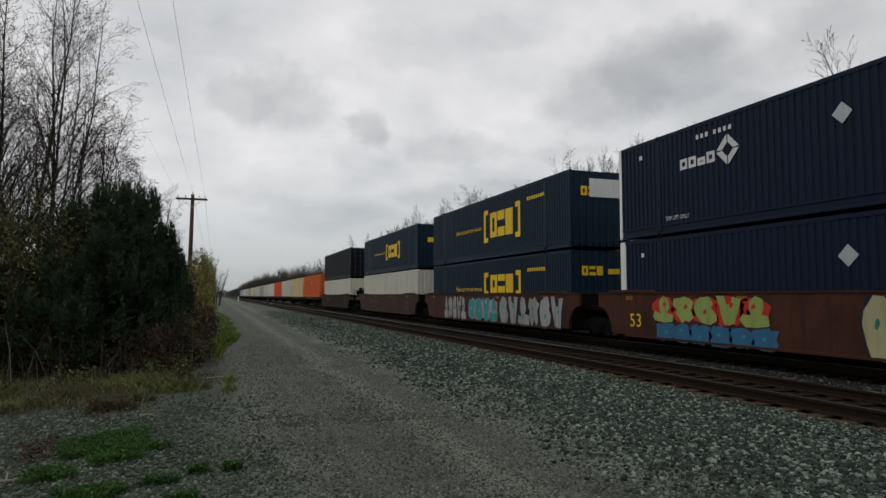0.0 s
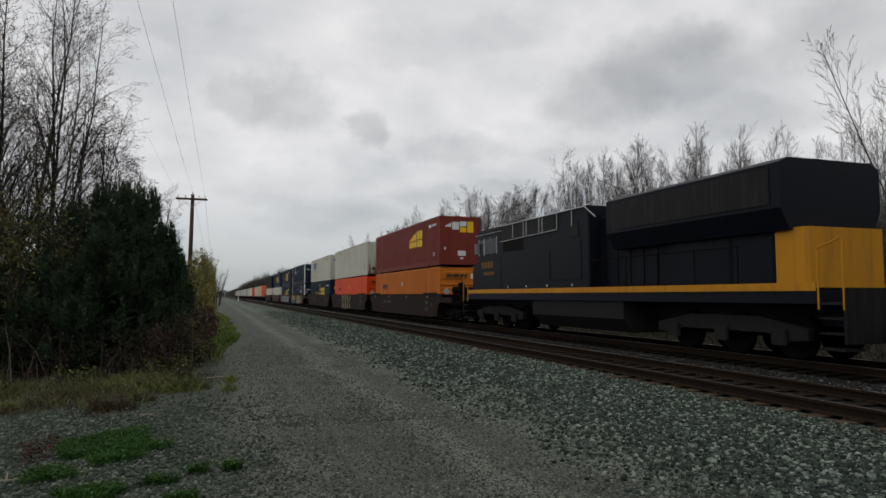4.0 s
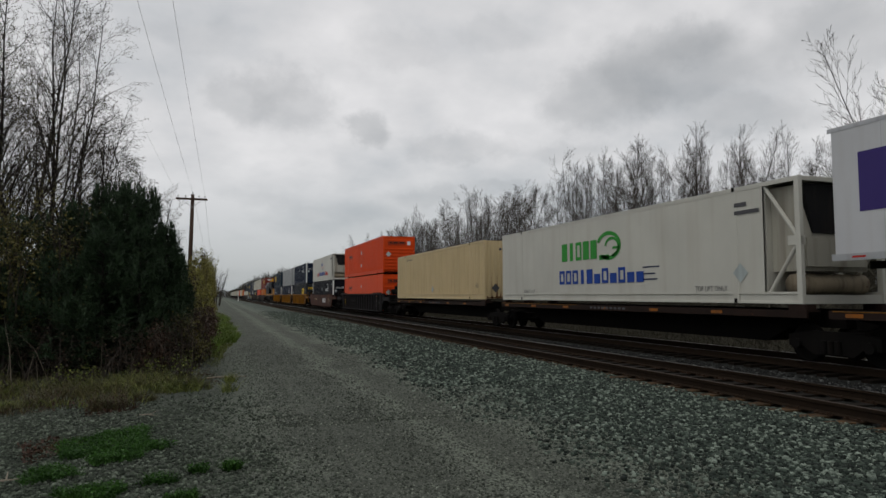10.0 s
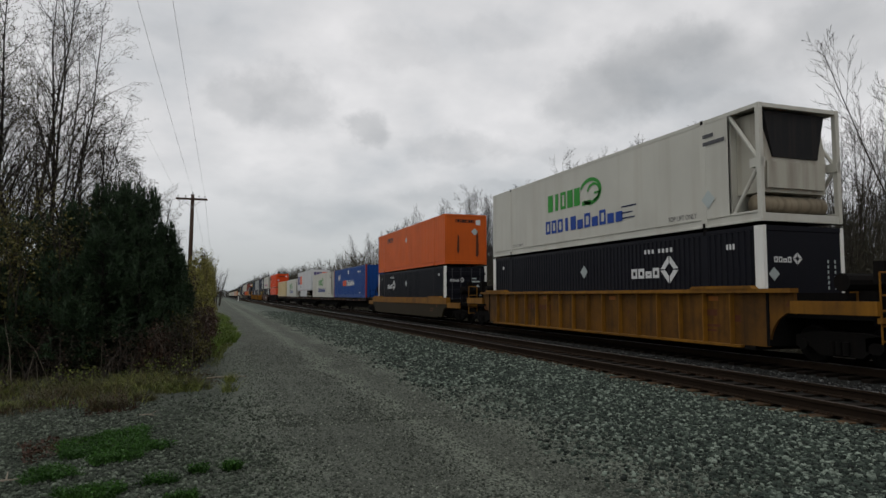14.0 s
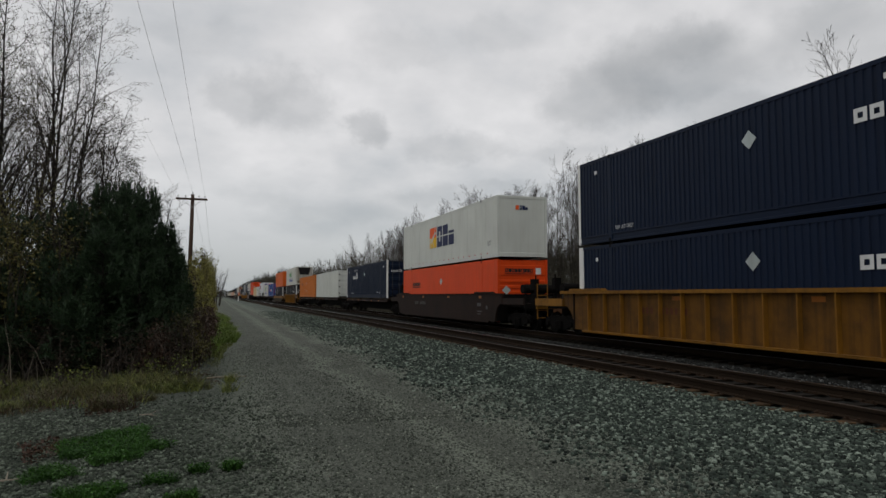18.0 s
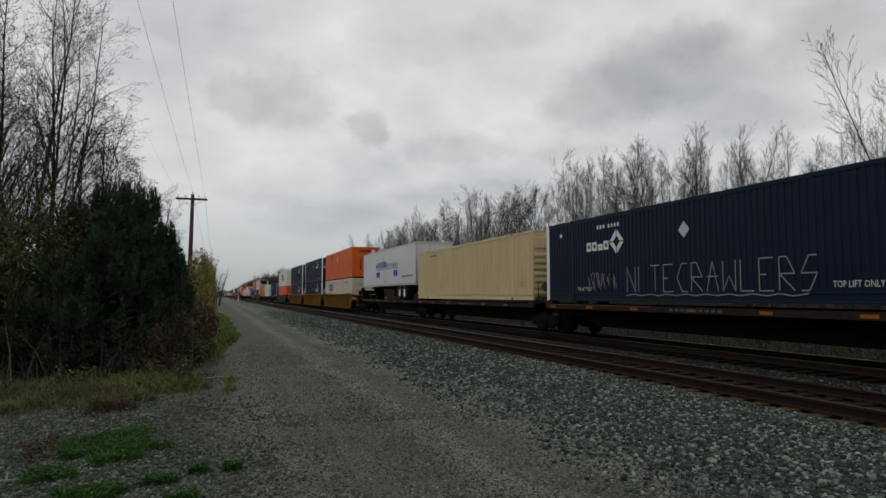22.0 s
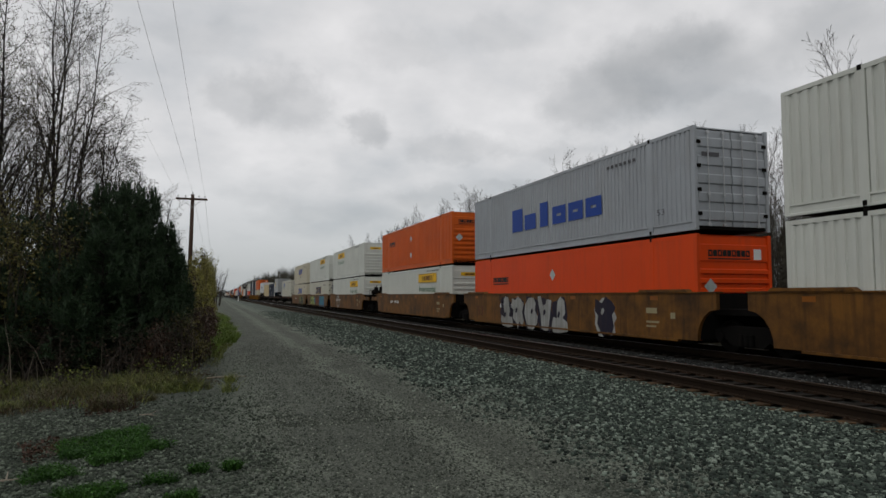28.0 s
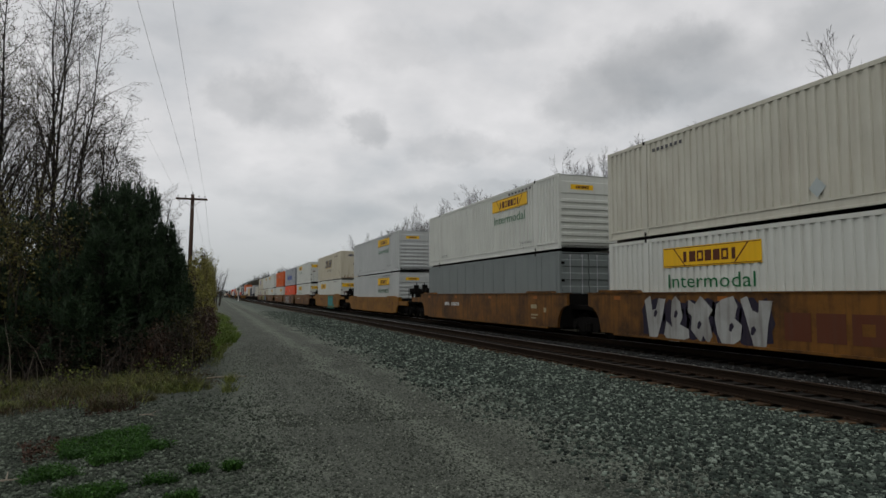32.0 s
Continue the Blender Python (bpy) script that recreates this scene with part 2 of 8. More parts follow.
    side = N("ShaderNodeMath"); side.operation = "MULTIPLY"; side.inputs[1].default_value = 0.9
    L(band(-3.4, -2.4, -0.3, 1.0), side.inputs[0])
    col = mix(side.outputs[0], col, pebble)
    col = mix(band(16.6, 18.0, 200, 400), col, soil.outputs[0])
    # packed wheel lane of the service road
    tr = N("ShaderNodeMath"); tr.operation = "MULTIPLY"; tr.inputs[1].default_value = 0.5
    lanes = N("ShaderNodeMath"); lanes.operation = "MAXIMUM"
    L(band(0.6, 1.1, 2.1, 2.6), lanes.inputs[0]); L(band(2.7, 3.0, 3.4, 3.8), lanes.inputs[1])
    L(lanes.outputs[0], tr.inputs[0])
    col = mix(tr.outputs[0], col, (0.030, 0.033, 0.027, 1))
    # brown-black grime over both tracks, darkened further for the shade under the train
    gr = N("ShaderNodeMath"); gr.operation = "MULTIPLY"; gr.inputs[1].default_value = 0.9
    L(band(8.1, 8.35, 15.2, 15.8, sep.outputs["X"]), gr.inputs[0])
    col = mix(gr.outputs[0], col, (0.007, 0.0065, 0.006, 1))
    big = N("ShaderNodeTexNoise"); big.inputs["Scale"].default_value = 0.8; big.inputs["Detail"].default_value = 6
    L(P, big.inputs[0])
    bv = N("ShaderNodeMapRange"); bv.inputs["To Min"].default_value, bv.inputs["To Max"].default_value = 0.6, 1.4
    L(big.outputs[0], bv.inputs["Value"])
    k = N("ShaderNodeMix"); k.data_type = "RGBA"; k.blend_type = "MULTIPLY"; k.inputs["Factor"].default_value = 1
    L(col, k.inputs["A"]); L(bv.outputs[0], k.inputs["B"])
    L(k.outputs["Result"], b.inputs["Base Color"])
    b.inputs["Roughness"].default_value = 0.9
    b.inputs["Specular IOR Level"].default_value = 0.2
    h = N("ShaderNodeMix"); L(ballast, h.inputs["Factor"]); L(fd, h.inputs["A"]); L(cd, h.inputs["B"])
    bp = N("ShaderNodeBump"); bp.inputs["Strength"].default_value = 0.8; bp.inputs["Distance"].default_value = 0.03; bp.invert = True
    L(h.outputs["Result"], bp.inputs["Height"]); L(bp.outputs[0], b.inputs["Normal"])
    return m


GROUND = ground_mat()
STEEL_DARK = paint("grimy_dark_steel", (0.007, 0.0065, 0.006), 0.85, 0.5, (0.013, 0.010, 0.008), spec=0.05)
RAIL_SIDE = paint("rusty_rail_side", (0.021, 0.0145, 0.0098), 0.9, 0.5, (0.011, 0.009, 0.007), spec=0.04)
RAIL_HEAD = paint("polished_rail_head", (0.42, 0.41, 0.40), 0.28, 0.2, metal=1.0)
# nearest rail's head: brown stands in for the dark train it mirrors
RAIL_HEAD_DARK = paint("dull_brown_rail_head", (0.050, 0.038, 0.030), 0.6, 0.4, (0.03, 0.02, 0.014), metal=0.2)
# far-track tie wood: the shade under the train is put into its colour
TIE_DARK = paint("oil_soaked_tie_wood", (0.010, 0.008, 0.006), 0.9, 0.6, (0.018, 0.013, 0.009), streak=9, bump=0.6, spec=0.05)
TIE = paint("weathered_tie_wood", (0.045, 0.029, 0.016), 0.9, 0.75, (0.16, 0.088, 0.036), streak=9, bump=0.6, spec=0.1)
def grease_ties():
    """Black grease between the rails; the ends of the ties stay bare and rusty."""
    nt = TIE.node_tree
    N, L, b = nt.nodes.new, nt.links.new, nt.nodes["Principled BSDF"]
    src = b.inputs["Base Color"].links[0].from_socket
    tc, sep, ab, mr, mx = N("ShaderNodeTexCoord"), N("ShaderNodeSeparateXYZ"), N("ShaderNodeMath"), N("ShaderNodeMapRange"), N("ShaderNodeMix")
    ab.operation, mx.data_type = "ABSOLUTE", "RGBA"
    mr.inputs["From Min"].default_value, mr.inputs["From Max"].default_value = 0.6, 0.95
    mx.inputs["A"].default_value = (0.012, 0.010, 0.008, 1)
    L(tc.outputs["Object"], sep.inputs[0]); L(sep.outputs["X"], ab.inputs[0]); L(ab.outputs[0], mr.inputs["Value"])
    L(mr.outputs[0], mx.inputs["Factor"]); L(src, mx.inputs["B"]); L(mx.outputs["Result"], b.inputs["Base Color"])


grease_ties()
PLATE = paint("brown_tie_plate", (0.035, 0.022, 0.014), 0.9, 0.5, (0.015, 0.010, 0.008), spec=0.08)
RUST = paint("rusted_iron", (0.11, 0.05, 0.022), 0.9, 0.5, (0.04, 0.02, 0.012))
RUBBER = paint("black_tyre_rubber", (0.018, 0.018, 0.018), 0.8, 0.4, (0.05, 0.045, 0.04))
WHITE = paint("dirty_white_paint", (0.72, 0.72, 0.68), 0.5, 0.25, (0.25, 0.2, 0.14))
GALV = paint("galvanised_steel", (0.42, 0.43, 0.44), 0.45, 0.3, metal=0.5)
REFLECT = paint("amber_reflector_sheet", (0.25, 0.085, 0.011), 0.5, 0.6)
BLACK = paint("black_paint", (0.012, 0.012, 0.013), 0.55, 0.3)
GLASS_DARK = paint("dark_cab_glass", (0.015, 0.02, 0.025), 0.08, 0.1)


# ---------------------------------------------------------------- mesh helpers
class Shape:
    """Collects faces of one mesh."""

    def __init__(self):
        self.v, self.f, self.s = [], [], []

    def poly(self, pts):
        i = len(self.v)
        self.v.extend(pts)
        self.f.append(tuple(range(i, i + len(pts))))
        return self

    def box(self, x0, x1, y0, y1, z0, z1, ch=0.0):
        """A box; ch rounds its four upright edges off."""
        if ch:
            p = [(x0 + ch, y0), (x1 - ch, y0), (x1, y0 + ch), (x1, y1 - ch), (x1 - ch, y1), (x0 + ch, y1), (x0, y1 - ch), (x0, y0 + ch)]
            return self.prism([(a, c) for a, c in p], "z", z0, z1)
        i = len(self.v)
        self.v += [(x0, y0, z0), (x1, y0, z0), (x1, y1, z0), (x0, y1, z0), (x0, y0, z1), (x1, y0, z1), (x1, y1, z1), (x0, y1, z1)]
        self.f += [(i, i + 3, i + 2, i + 1), (i + 4, i + 5, i + 6, i + 7), (i, i + 1, i + 5, i + 4), (i + 1, i + 2, i + 6, i + 5), (i + 2, i + 3, i + 7, i + 6), (i + 3, i, i + 4, i + 7)]
        return self

    def prism(self, pts, axis, a, c):
        """A polygon drawn in the two other axes, pushed from a to c along axis."""
        def at(p, h):
            return {"x": (h, p[0], p[1]), "y": (p[0], h, p[1]), "z": (p[0], p[1], h)}[axis]
        i, n = len(self.v), len(pts)
        self.v += [at(p, a) for p in pts] + [at(p, c) for p in pts]
        self.f += [tuple(range(i + n - 1, i - 1, -1)), tuple(range(i + n, i + 2 * n))]
        self.f += [(i + k, i + (k + 1) % n, i + n + (k + 1) % n, i + n + k) for k in range(n)]
        return self

    def tube(self, p, q, r0, r1=None, n=8, caps=True):
        r1 = r0 if r1 is None else r1
        p, q = Vector(p), Vector(q)
        d = (q - p).normalized()
        u = d.orthogonal().normalized()
        w = d.cross(u)
        i = len(self.v)
        for c, r in ((p, r0), (q, r1)):
            for k in range(n):
                a = 2 * math.pi * k / n
                self.v.append(tuple(c + u * (r * math.cos(a)) + w * (r * math.sin(a))))
        self.f += [(i + k, i + (k + 1) % n, i + n + (k + 1) % n, i + n + k) for k in range(n)]
        if caps:
            self.f += [tuple(range(i + n - 1, i - 1, -1)), tuple(range(i + n, i + 2 * n))]
        return self

    def lathe(self, prof, c, n=20):
        """Profile of (radius, x) pairs turned about an axle along x through c."""
        i, m = len(self.v), len(prof)
        for k in range(n):
            a = 2 * math.pi * k / n
            for r, x in prof:
                self.v.append((c[0] + x, c[1] + r * math.cos(a), c[2] + r * math.sin(a)))
        for k in range(n):
            for j in range(m - 1):
                a, d = i + k * m + j, i + ((k + 1) % n) * m + j
                self.f.append((a, a + 1, d + 1, d))
        return self

    def mesh(self, name, mat=None, smooth=False):
        me = bpy.data.meshes.new(name)
        me.from_pydata(self.v, [], self.f)
        bm = bmesh.new()
        bm.from_mesh(me)
        bmesh.ops.recalc_face_normals(bm, faces=bm.faces)
        bm.to_mesh(me)
        bm.free()
        if mat:
            me.materials.append(mat)
        if smooth:
            for p in me.polygons:
                p.use_smooth = True
        return me


def raw_mesh(name, verts, faces, mat):
    """A large mesh straight from arrays (no cleaning)."""
    me = bpy.data.meshes.new(name)
    verts, faces = np.asarray(verts, dtype=np.float32), np.asarray(faces, dtype=np.int32)
    k = faces.shape[1]
    me.vertices.add(len(verts))
    me.vertices.foreach_set("co", verts.ravel())
    me.loops.add(faces.size)
    me.loops.foreach_set("vertex_index", faces.ravel())
    me.polygons.add(len(faces))
    me.polygons.foreach_set("loop_start", np.arange(0, faces.size, k, dtype=np.int32))
    me.update(calc_edges=True)
    me.materials.append(mat)
    return me


MESHES = {}


def part(name, me, parent, label="", m=None):
    ob = new(name, me)
    ob.parent = parent
    if m is not None:
        ob.matrix_basis = m
    if label:
        ob["label"] = label
    return ob


def cached(key, make):
    if key not in MESHES:
        MESHES[key] = make()
    return MESHES[key]


def thing(name, label, category, group="", at=(0, 0, 0)):
    ob = new(name)
    ob.location = at
    ob.empty_display_size = 0.3
    return tagged(ob, label, category, group)


def text_mesh(words, size, mat, shear=0.0):
    """Letters in the built-in font, lying on a side that faces -x: they run along -y and stand along z."""
    def make():
        cu = bpy.data.curves.new("letters", "FONT")
        cu.body, cu.size, cu.shear = words, size, shear
        cu.resolution_u = 2
        ob = bpy.data.objects.new("letters", cu)
        scene.collection.objects.link(ob)
        bpy.context.view_layer.update()
        me = bpy.data.meshes.new_from_object(ob)
        bpy.data.objects.remove(ob)
        me.transform(Matrix(((0, 0, -1, 0), (-1, 0, 0, 0), (0, 1, 0, 0), (0, 0, 0, 1))))
        me.materials.clear()
        me.materials.append(mat)
        return me
    return cached(("text", words, size, mat.name, shear), make)


# ---------------------------------------------------------------- ground and tracks
def ground_height(x, y):
    pts = [(-4000, -0.4), (-40, -0.3), (-8, -0.15), (-3.5, -0.06), (-1.5, 0.0), (0.5, 0.02), (1.5, 0.0), (2.3, 0.03), (3.1, 0.0), (4.2, 0.02), (6.0, 0.035), (7.2, 0.055), (7.7, 0.058), (7.95, 0.045), (8.2, 0.03), (8.4, 0.03), (10.2, 0.035), (10.6, 0.04), (11.2, 0.0), (12.0, 0.0), (15.2, 0.0), (16.2, -0.02), (18.5, -0.35), (60, -0.4), (4000, -0.4)]
    for (a, za), (b, zb) in zip(pts, pts[1:]):
        if a <= x <= b:
            z = za + (zb - za) * (x - a) / (b - a)
            break
    if y < 90 and abs(x) < 40 and not 7.5 < x < 16:
        z += 0.035 * (noise.noise((x * 0.7, y * 0.5, 0)))
    return z


def build_ground():
    xs = [-4000, -800, -200, -80, -40, -25, -15] + [-10 + 0.4 * k for k in range(43)] + [7.2, 7.45, 7.7, 7.95, 8.2, 8.4, 8.8, 9.2, 9.6, 10.2, 10.6] + [11.2 + 0.4 * k for k in range(23)] + [20.5, 22, 25, 30, 40, 60, 100, 200, 600, 4000]
    ys = [-900, -200, -60, -30, -15] + [-8 + 0.6 * k for k in range(110)] + [60, 66, 75, 90, 110, 140, 200, 300, 500, 900, 2000, 4500]
    v = [(x, y, ground_height(x, y)) for y in ys for x in xs]
    n = len(xs)
    f = [(j * n + i, j * n + i + 1, (j + 1) * n + i + 1, (j + 1) * n + i) for j in range(len(ys) - 1) for i in range(n - 1)]
    ob = new("ground", raw_mesh("ground", v, f, GROUND))
    tagged(ob, "grey gravel service road and ballast shoulder", "ground", kind="structure")


build_ground()


def build_track(xc, near):
    tr = tagged(new("near_railway_track" if near else "far_railway_track"), "rusty steel rails on weathered wooden ties" if near else "rails under the train on dark wooden ties", "railway track", kind="structure")
    prof = [(-0.070, 0.0), (0.070, 0.0), (0.070, 0.012), (0.012, 0.03), (0.010, 0.115), (0.036, 0.125), (0.036, 0.158), (0.026, 0.165), (-0.026, 0.165), (-0.036, 0.158), (-0.036, 0.125), (-0.010, 0.115), (-0.012, 0.03), (-0.070, 0.012)]
    for sx in (-0.752, 0.752):
        me = Shape().prism([(xc + sx + a, RAIL_TOP - 0.168 + c) for a, c in prof], "y", -120, 1500).mesh("rail", RAIL_SIDE)
        r = part("rail", me, tr)
        part("running_surface", Shape().box(xc + sx - 0.03, xc + sx + 0.03, -120, 1500, RAIL_TOP - 0.004, RAIL_TOP).mesh("running_surface", RAIL_HEAD_DARK if near and sx < 0 else RAIL_HEAD), r, "running surface coloured brown as a dark reflection" if near and sx < 0 else "worn bright running surface")
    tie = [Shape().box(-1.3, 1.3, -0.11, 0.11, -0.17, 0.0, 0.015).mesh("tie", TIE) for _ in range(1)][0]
    plate = Shape().box(-0.10, 0.10, -0.15, 0.15, 0.0, 0.022).box(-0.11, -0.08, -0.1, -0.07, 0.02, 0.05).box(0.08, 0.11, 0.07, 0.1, 0.02, 0.05).box(-0.11, -0.08, 0.07, 0.1, 0.02, 0.05).mesh("tie_plate", PLATE)
    zt = RAIL_TOP - 0.168 - 0.016
    rng = random.Random(4 + near)
    if near:
        for k in range(150):
            y = 3.0 + k * 0.52
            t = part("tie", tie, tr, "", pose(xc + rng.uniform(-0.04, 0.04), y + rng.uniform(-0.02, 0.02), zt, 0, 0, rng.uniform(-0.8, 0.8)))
            for sx in (-0.752, 0.752):
                if k < 60:
                    part("tie_plate", plate, t, "", Matrix.Translation((sx, 0, 0)))
    sh = Shape()
    y0 = 81.0 if near else 3.0
    for k in range(290 if near else 320):
        y = y0 + k * 0.52 * (1.6 if near else 1.0)
        sh.box(xc - 1.3, xc + 1.3, y - 0.11, y + 0.11, zt - 0.17, zt)
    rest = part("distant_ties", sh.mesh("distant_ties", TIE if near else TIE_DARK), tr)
    rest["kind"] = "stuff"


build_track(TRACK_NEAR, True)
build_track(TRACK_FAR, False)


def scatter_stones(name, label, boxes, mat, seed):
    """Broken stones lying on the ground, all in one mesh. boxes: x0, x1, y0, y1, count, smallest, largest, widths over which they thin out at x0 and x1."""
    rng = np.random.default_rng(seed)
    corner = np.array([(-1, -1, -1), (1, -1, -1), (1, 1, -1), (-1, 1, -1), (-1, -1, 1), (1, -1, 1), (1, 1, 1), (-1, 1, 1)], float)
    quad = np.array([(0, 3, 2, 1), (4, 5, 6, 7), (0, 1, 5, 4), (1, 2, 6, 5), (2, 3, 7, 6), (3, 0, 4, 7)])
    vs, fs, base = [], [], 0
    for x0, x1, y0, y1, n, a, b, soft0, soft1 in boxes:
        x = rng.uniform(x0, x1, n)
        y = y0 + (y1 - y0) * rng.random(n) ** 1.7
        wob = np.array([noise.noise((0.6 * p, 0.6 * q, seed)) for p, q in zip(x, y)]) * 0.4
        keep = np.minimum(1.0 if not soft0 else (x - x0) / soft0 + wob, 1.0 if not soft1 else (x1 - x) / soft1 + wob) > rng.random(n)
        keep &= (y1 - y) / (0.45 * (y1 - y0)) > rng.random(n)
        x, y, n = x[keep], y[keep], int(keep.sum())
        z = np.array([ground_height(p, q) for p, q in zip(x, y)])
        size = a + (b - a) * rng.random(n) ** 1.8
        v = corner[None] * (1 - 0.45 * rng.random((n, 8, 3)))
        v = v * (size[:, None] * rng.uniform(0.35, 0.62, (n, 3)))[:, None, :]
        ang = rng.uniform(0, 2 * math.pi, n)
        tilt = rng.normal(0, 0.45, n)
        c, s, ct, st = np.cos(ang), np.sin(ang), np.cos(tilt), np.sin(tilt)
        vx, vy, vz = v[..., 0], v[..., 1], v[..., 2]
        vy, vz = vy * ct[:, None] - vz * st[:, None], vy * st[:, None] + vz * ct[:, None]
        vx, vy = vx * c[:, None] - vy * s[:, None], vx * s[:, None] + vy * c[:, None]
        v = np.stack([vx + x[:, None], vy + y[:, None], vz + (z + size * 0.12)[:, None]], -1)
        vs.append(v.reshape(-1, 3))
        fs.append((quad[None] + (base + 8 * np.arange(n))[:, None, None]).reshape(-1, 4))
        base += 8 * n
    ob = new(name, raw_mesh(name, np.concatenate(vs), np.concatenate(fs), mat))
    tagged(ob, label, "gravel", kind="stuff")


BALLAST = stone_mat("ballast_stone", [(0.006, 0.0095, 0.0075), (0.046, 0.063, 0.050), (0.225, 0.27, 0.22)], 30)
GRIT = stone_mat("road_grit", [(0.032, 0.0375, 0.0295), (0.062, 0.071, 0.056), (0.225, 0.245, 0.20)], 40)
scatter_stones("ballast_stones", "angular grey-green ballast stones beside the track", [
    (3.3, 8.16, 3.2, 14, 62000, 0.018, 0.056, 2.4, 0.6), (3.6, 8.14, 12, 75, 52000, 0.03, 0.072, 2.2, 0.5)], BALLAST, 11)
BALLAST_DARK = stone_mat("sooty_ballast_stone", [(0.005, 0.005, 0.005), (0.016, 0.017, 0.016), (0.11, 0.115, 0.11)], 30)
scatter_stones("sooty_ballast", "dark ballast stones between the two tracks", [(10.3, 12.2, 5, 50, 12000, 0.03, 0.06, 0.5, 0.5)], BALLAST_DARK, 14)
VERGE_STONE = stone_mat("dull_verge_stone", [(0.018, 0.024, 0.017), (0.052, 0.065, 0.047), (0.145, 0.172, 0.132)], 35)
scatter_stones("verge_stones", "loose grey stones at the road's edge", [(-3.6, 0.7, 5.4, 13, 40000, 0.012, 0.042, 0.0, 1.5), (-0.6, 1.3, 5.4, 24, 7000, 0.010, 0.028, 0.4, 0.8)], VERGE_STONE, 12)
scatter_stones("road_grit", "fine loose grit on the service road", [(0.0, 5.2, 4.6, 11, 22000, 0.008, 0.026, 0.5, 0.8), (0.4, 5.2, 9, 26, 12000, 0.012, 0.032, 0.5, 0.8)], GRIT, 13)


# ---------------------------------------------------------------- plants
BARK = paint("grey_brown_bark", (0.045, 0.038, 0.032), 0.9, 0.4, (0.025, 0.022, 0.018), bump=0.5)
BARK_DARK = paint("dark_wet_bark", (0.016, 0.013, 0.011), 0.9, 0.4, (0.010, 0.009, 0.008), bump=0.5)
TWIG = leafy("bare_twigs", (0.020, 0.017, 0.014), (0.066, 0.056, 0.045), 0.9)
BUD = leafy("spring_buds", (0.030, 0.030, 0.014), (0.085, 0.082, 0.030))
NEEDLE = leafy("dark_conifer_needles", (0.005, 0.012, 0.006), (0.031, 0.060, 0.023))
SHRUB = leafy("yellow_green_leaves", (0.060, 0.066, 0.012), (0.25, 0.225, 0.045))
SHRUB_B = leafy("brown_dry_leaves", (0.014, 0.011, 0.007), (0.048, 0.030, 0.015))
SHRUB_O = leafy("olive_leaves", (0.032, 0.034, 0.009), (0.12, 0.105, 0.026))
ROADSIDE = leafy("lush_roadside_grass", (0.026, 0.060, 0.006), (0.13, 0.185, 0.020))
SHRUB_R = leafy("red_brown_leaves", (0.022, 0.012, 0.007), (0.065, 0.032, 0.018))
GRASS = leafy("fresh_grass", (0.006, 0.026, 0.003), (0.034, 0.105, 0.008))
WEED = leafy("yellow_green_weeds", (0.028, 0.046, 0.007), (0.14, 0.155, 0.028))
DRY = leafy("dry_grass", (0.018, 0.020, 0.007), (0.078, 0.066, 0.021))
REED = leafy("dead_weed_stalks", (0.05, 0.042, 0.03), (0.15, 0.125, 0.09))
BRUSH = leafy("grey_brown_brush", (0.027, 0.026, 0.018), (0.072, 0.066, 0.046), 0.9)


def tubes(segs, sides):
    """Tapered tubes for branch segments (p, q, r0, r1) as arrays of points and quads."""
    p = np.array([s[0] for s in segs], float)
    q = np.array([s[1] for s in segs], float)
    r0 = np.array([s[2] for s in segs], float)
    r1 = np.array([s[3] for s in segs], float)
    d = q - p
    d /= np.linalg.norm(d, axis=1, keepdims=True) + 1e-9
    ref = np.where(np.abs(d[:, 2:3]) < 0.9, np.array([[0, 0, 1.0]]), np.array([[1.0, 0, 0]]))
    u = np.cross(d, ref)
    u /= np.linalg.norm(u, axis=1, keepdims=True) + 1e-9
    w = np.cross(d, u)
    a = 2 * math.pi * np.arange(sides) / sides
    ca, sa = np.cos(a)[None, :, None], np.sin(a)[None, :, None]
    ring_ = u[:, None] * ca + w[:, None] * sa
    v = np.concatenate([p[:, None] + ring_ * r0[:, None, None], q[:, None] + ring_ * r1[:, None, None]], 1)
    k = np.arange(sides)
    f = np.stack([k, (k + 1) % sides, sides + (k + 1) % sides, sides + k], -1)
    f = f[None] + (2 * sides * np.arange(len(segs)))[:, None, None]
    return v.reshape(-1, 3), f.reshape(-1, 4)


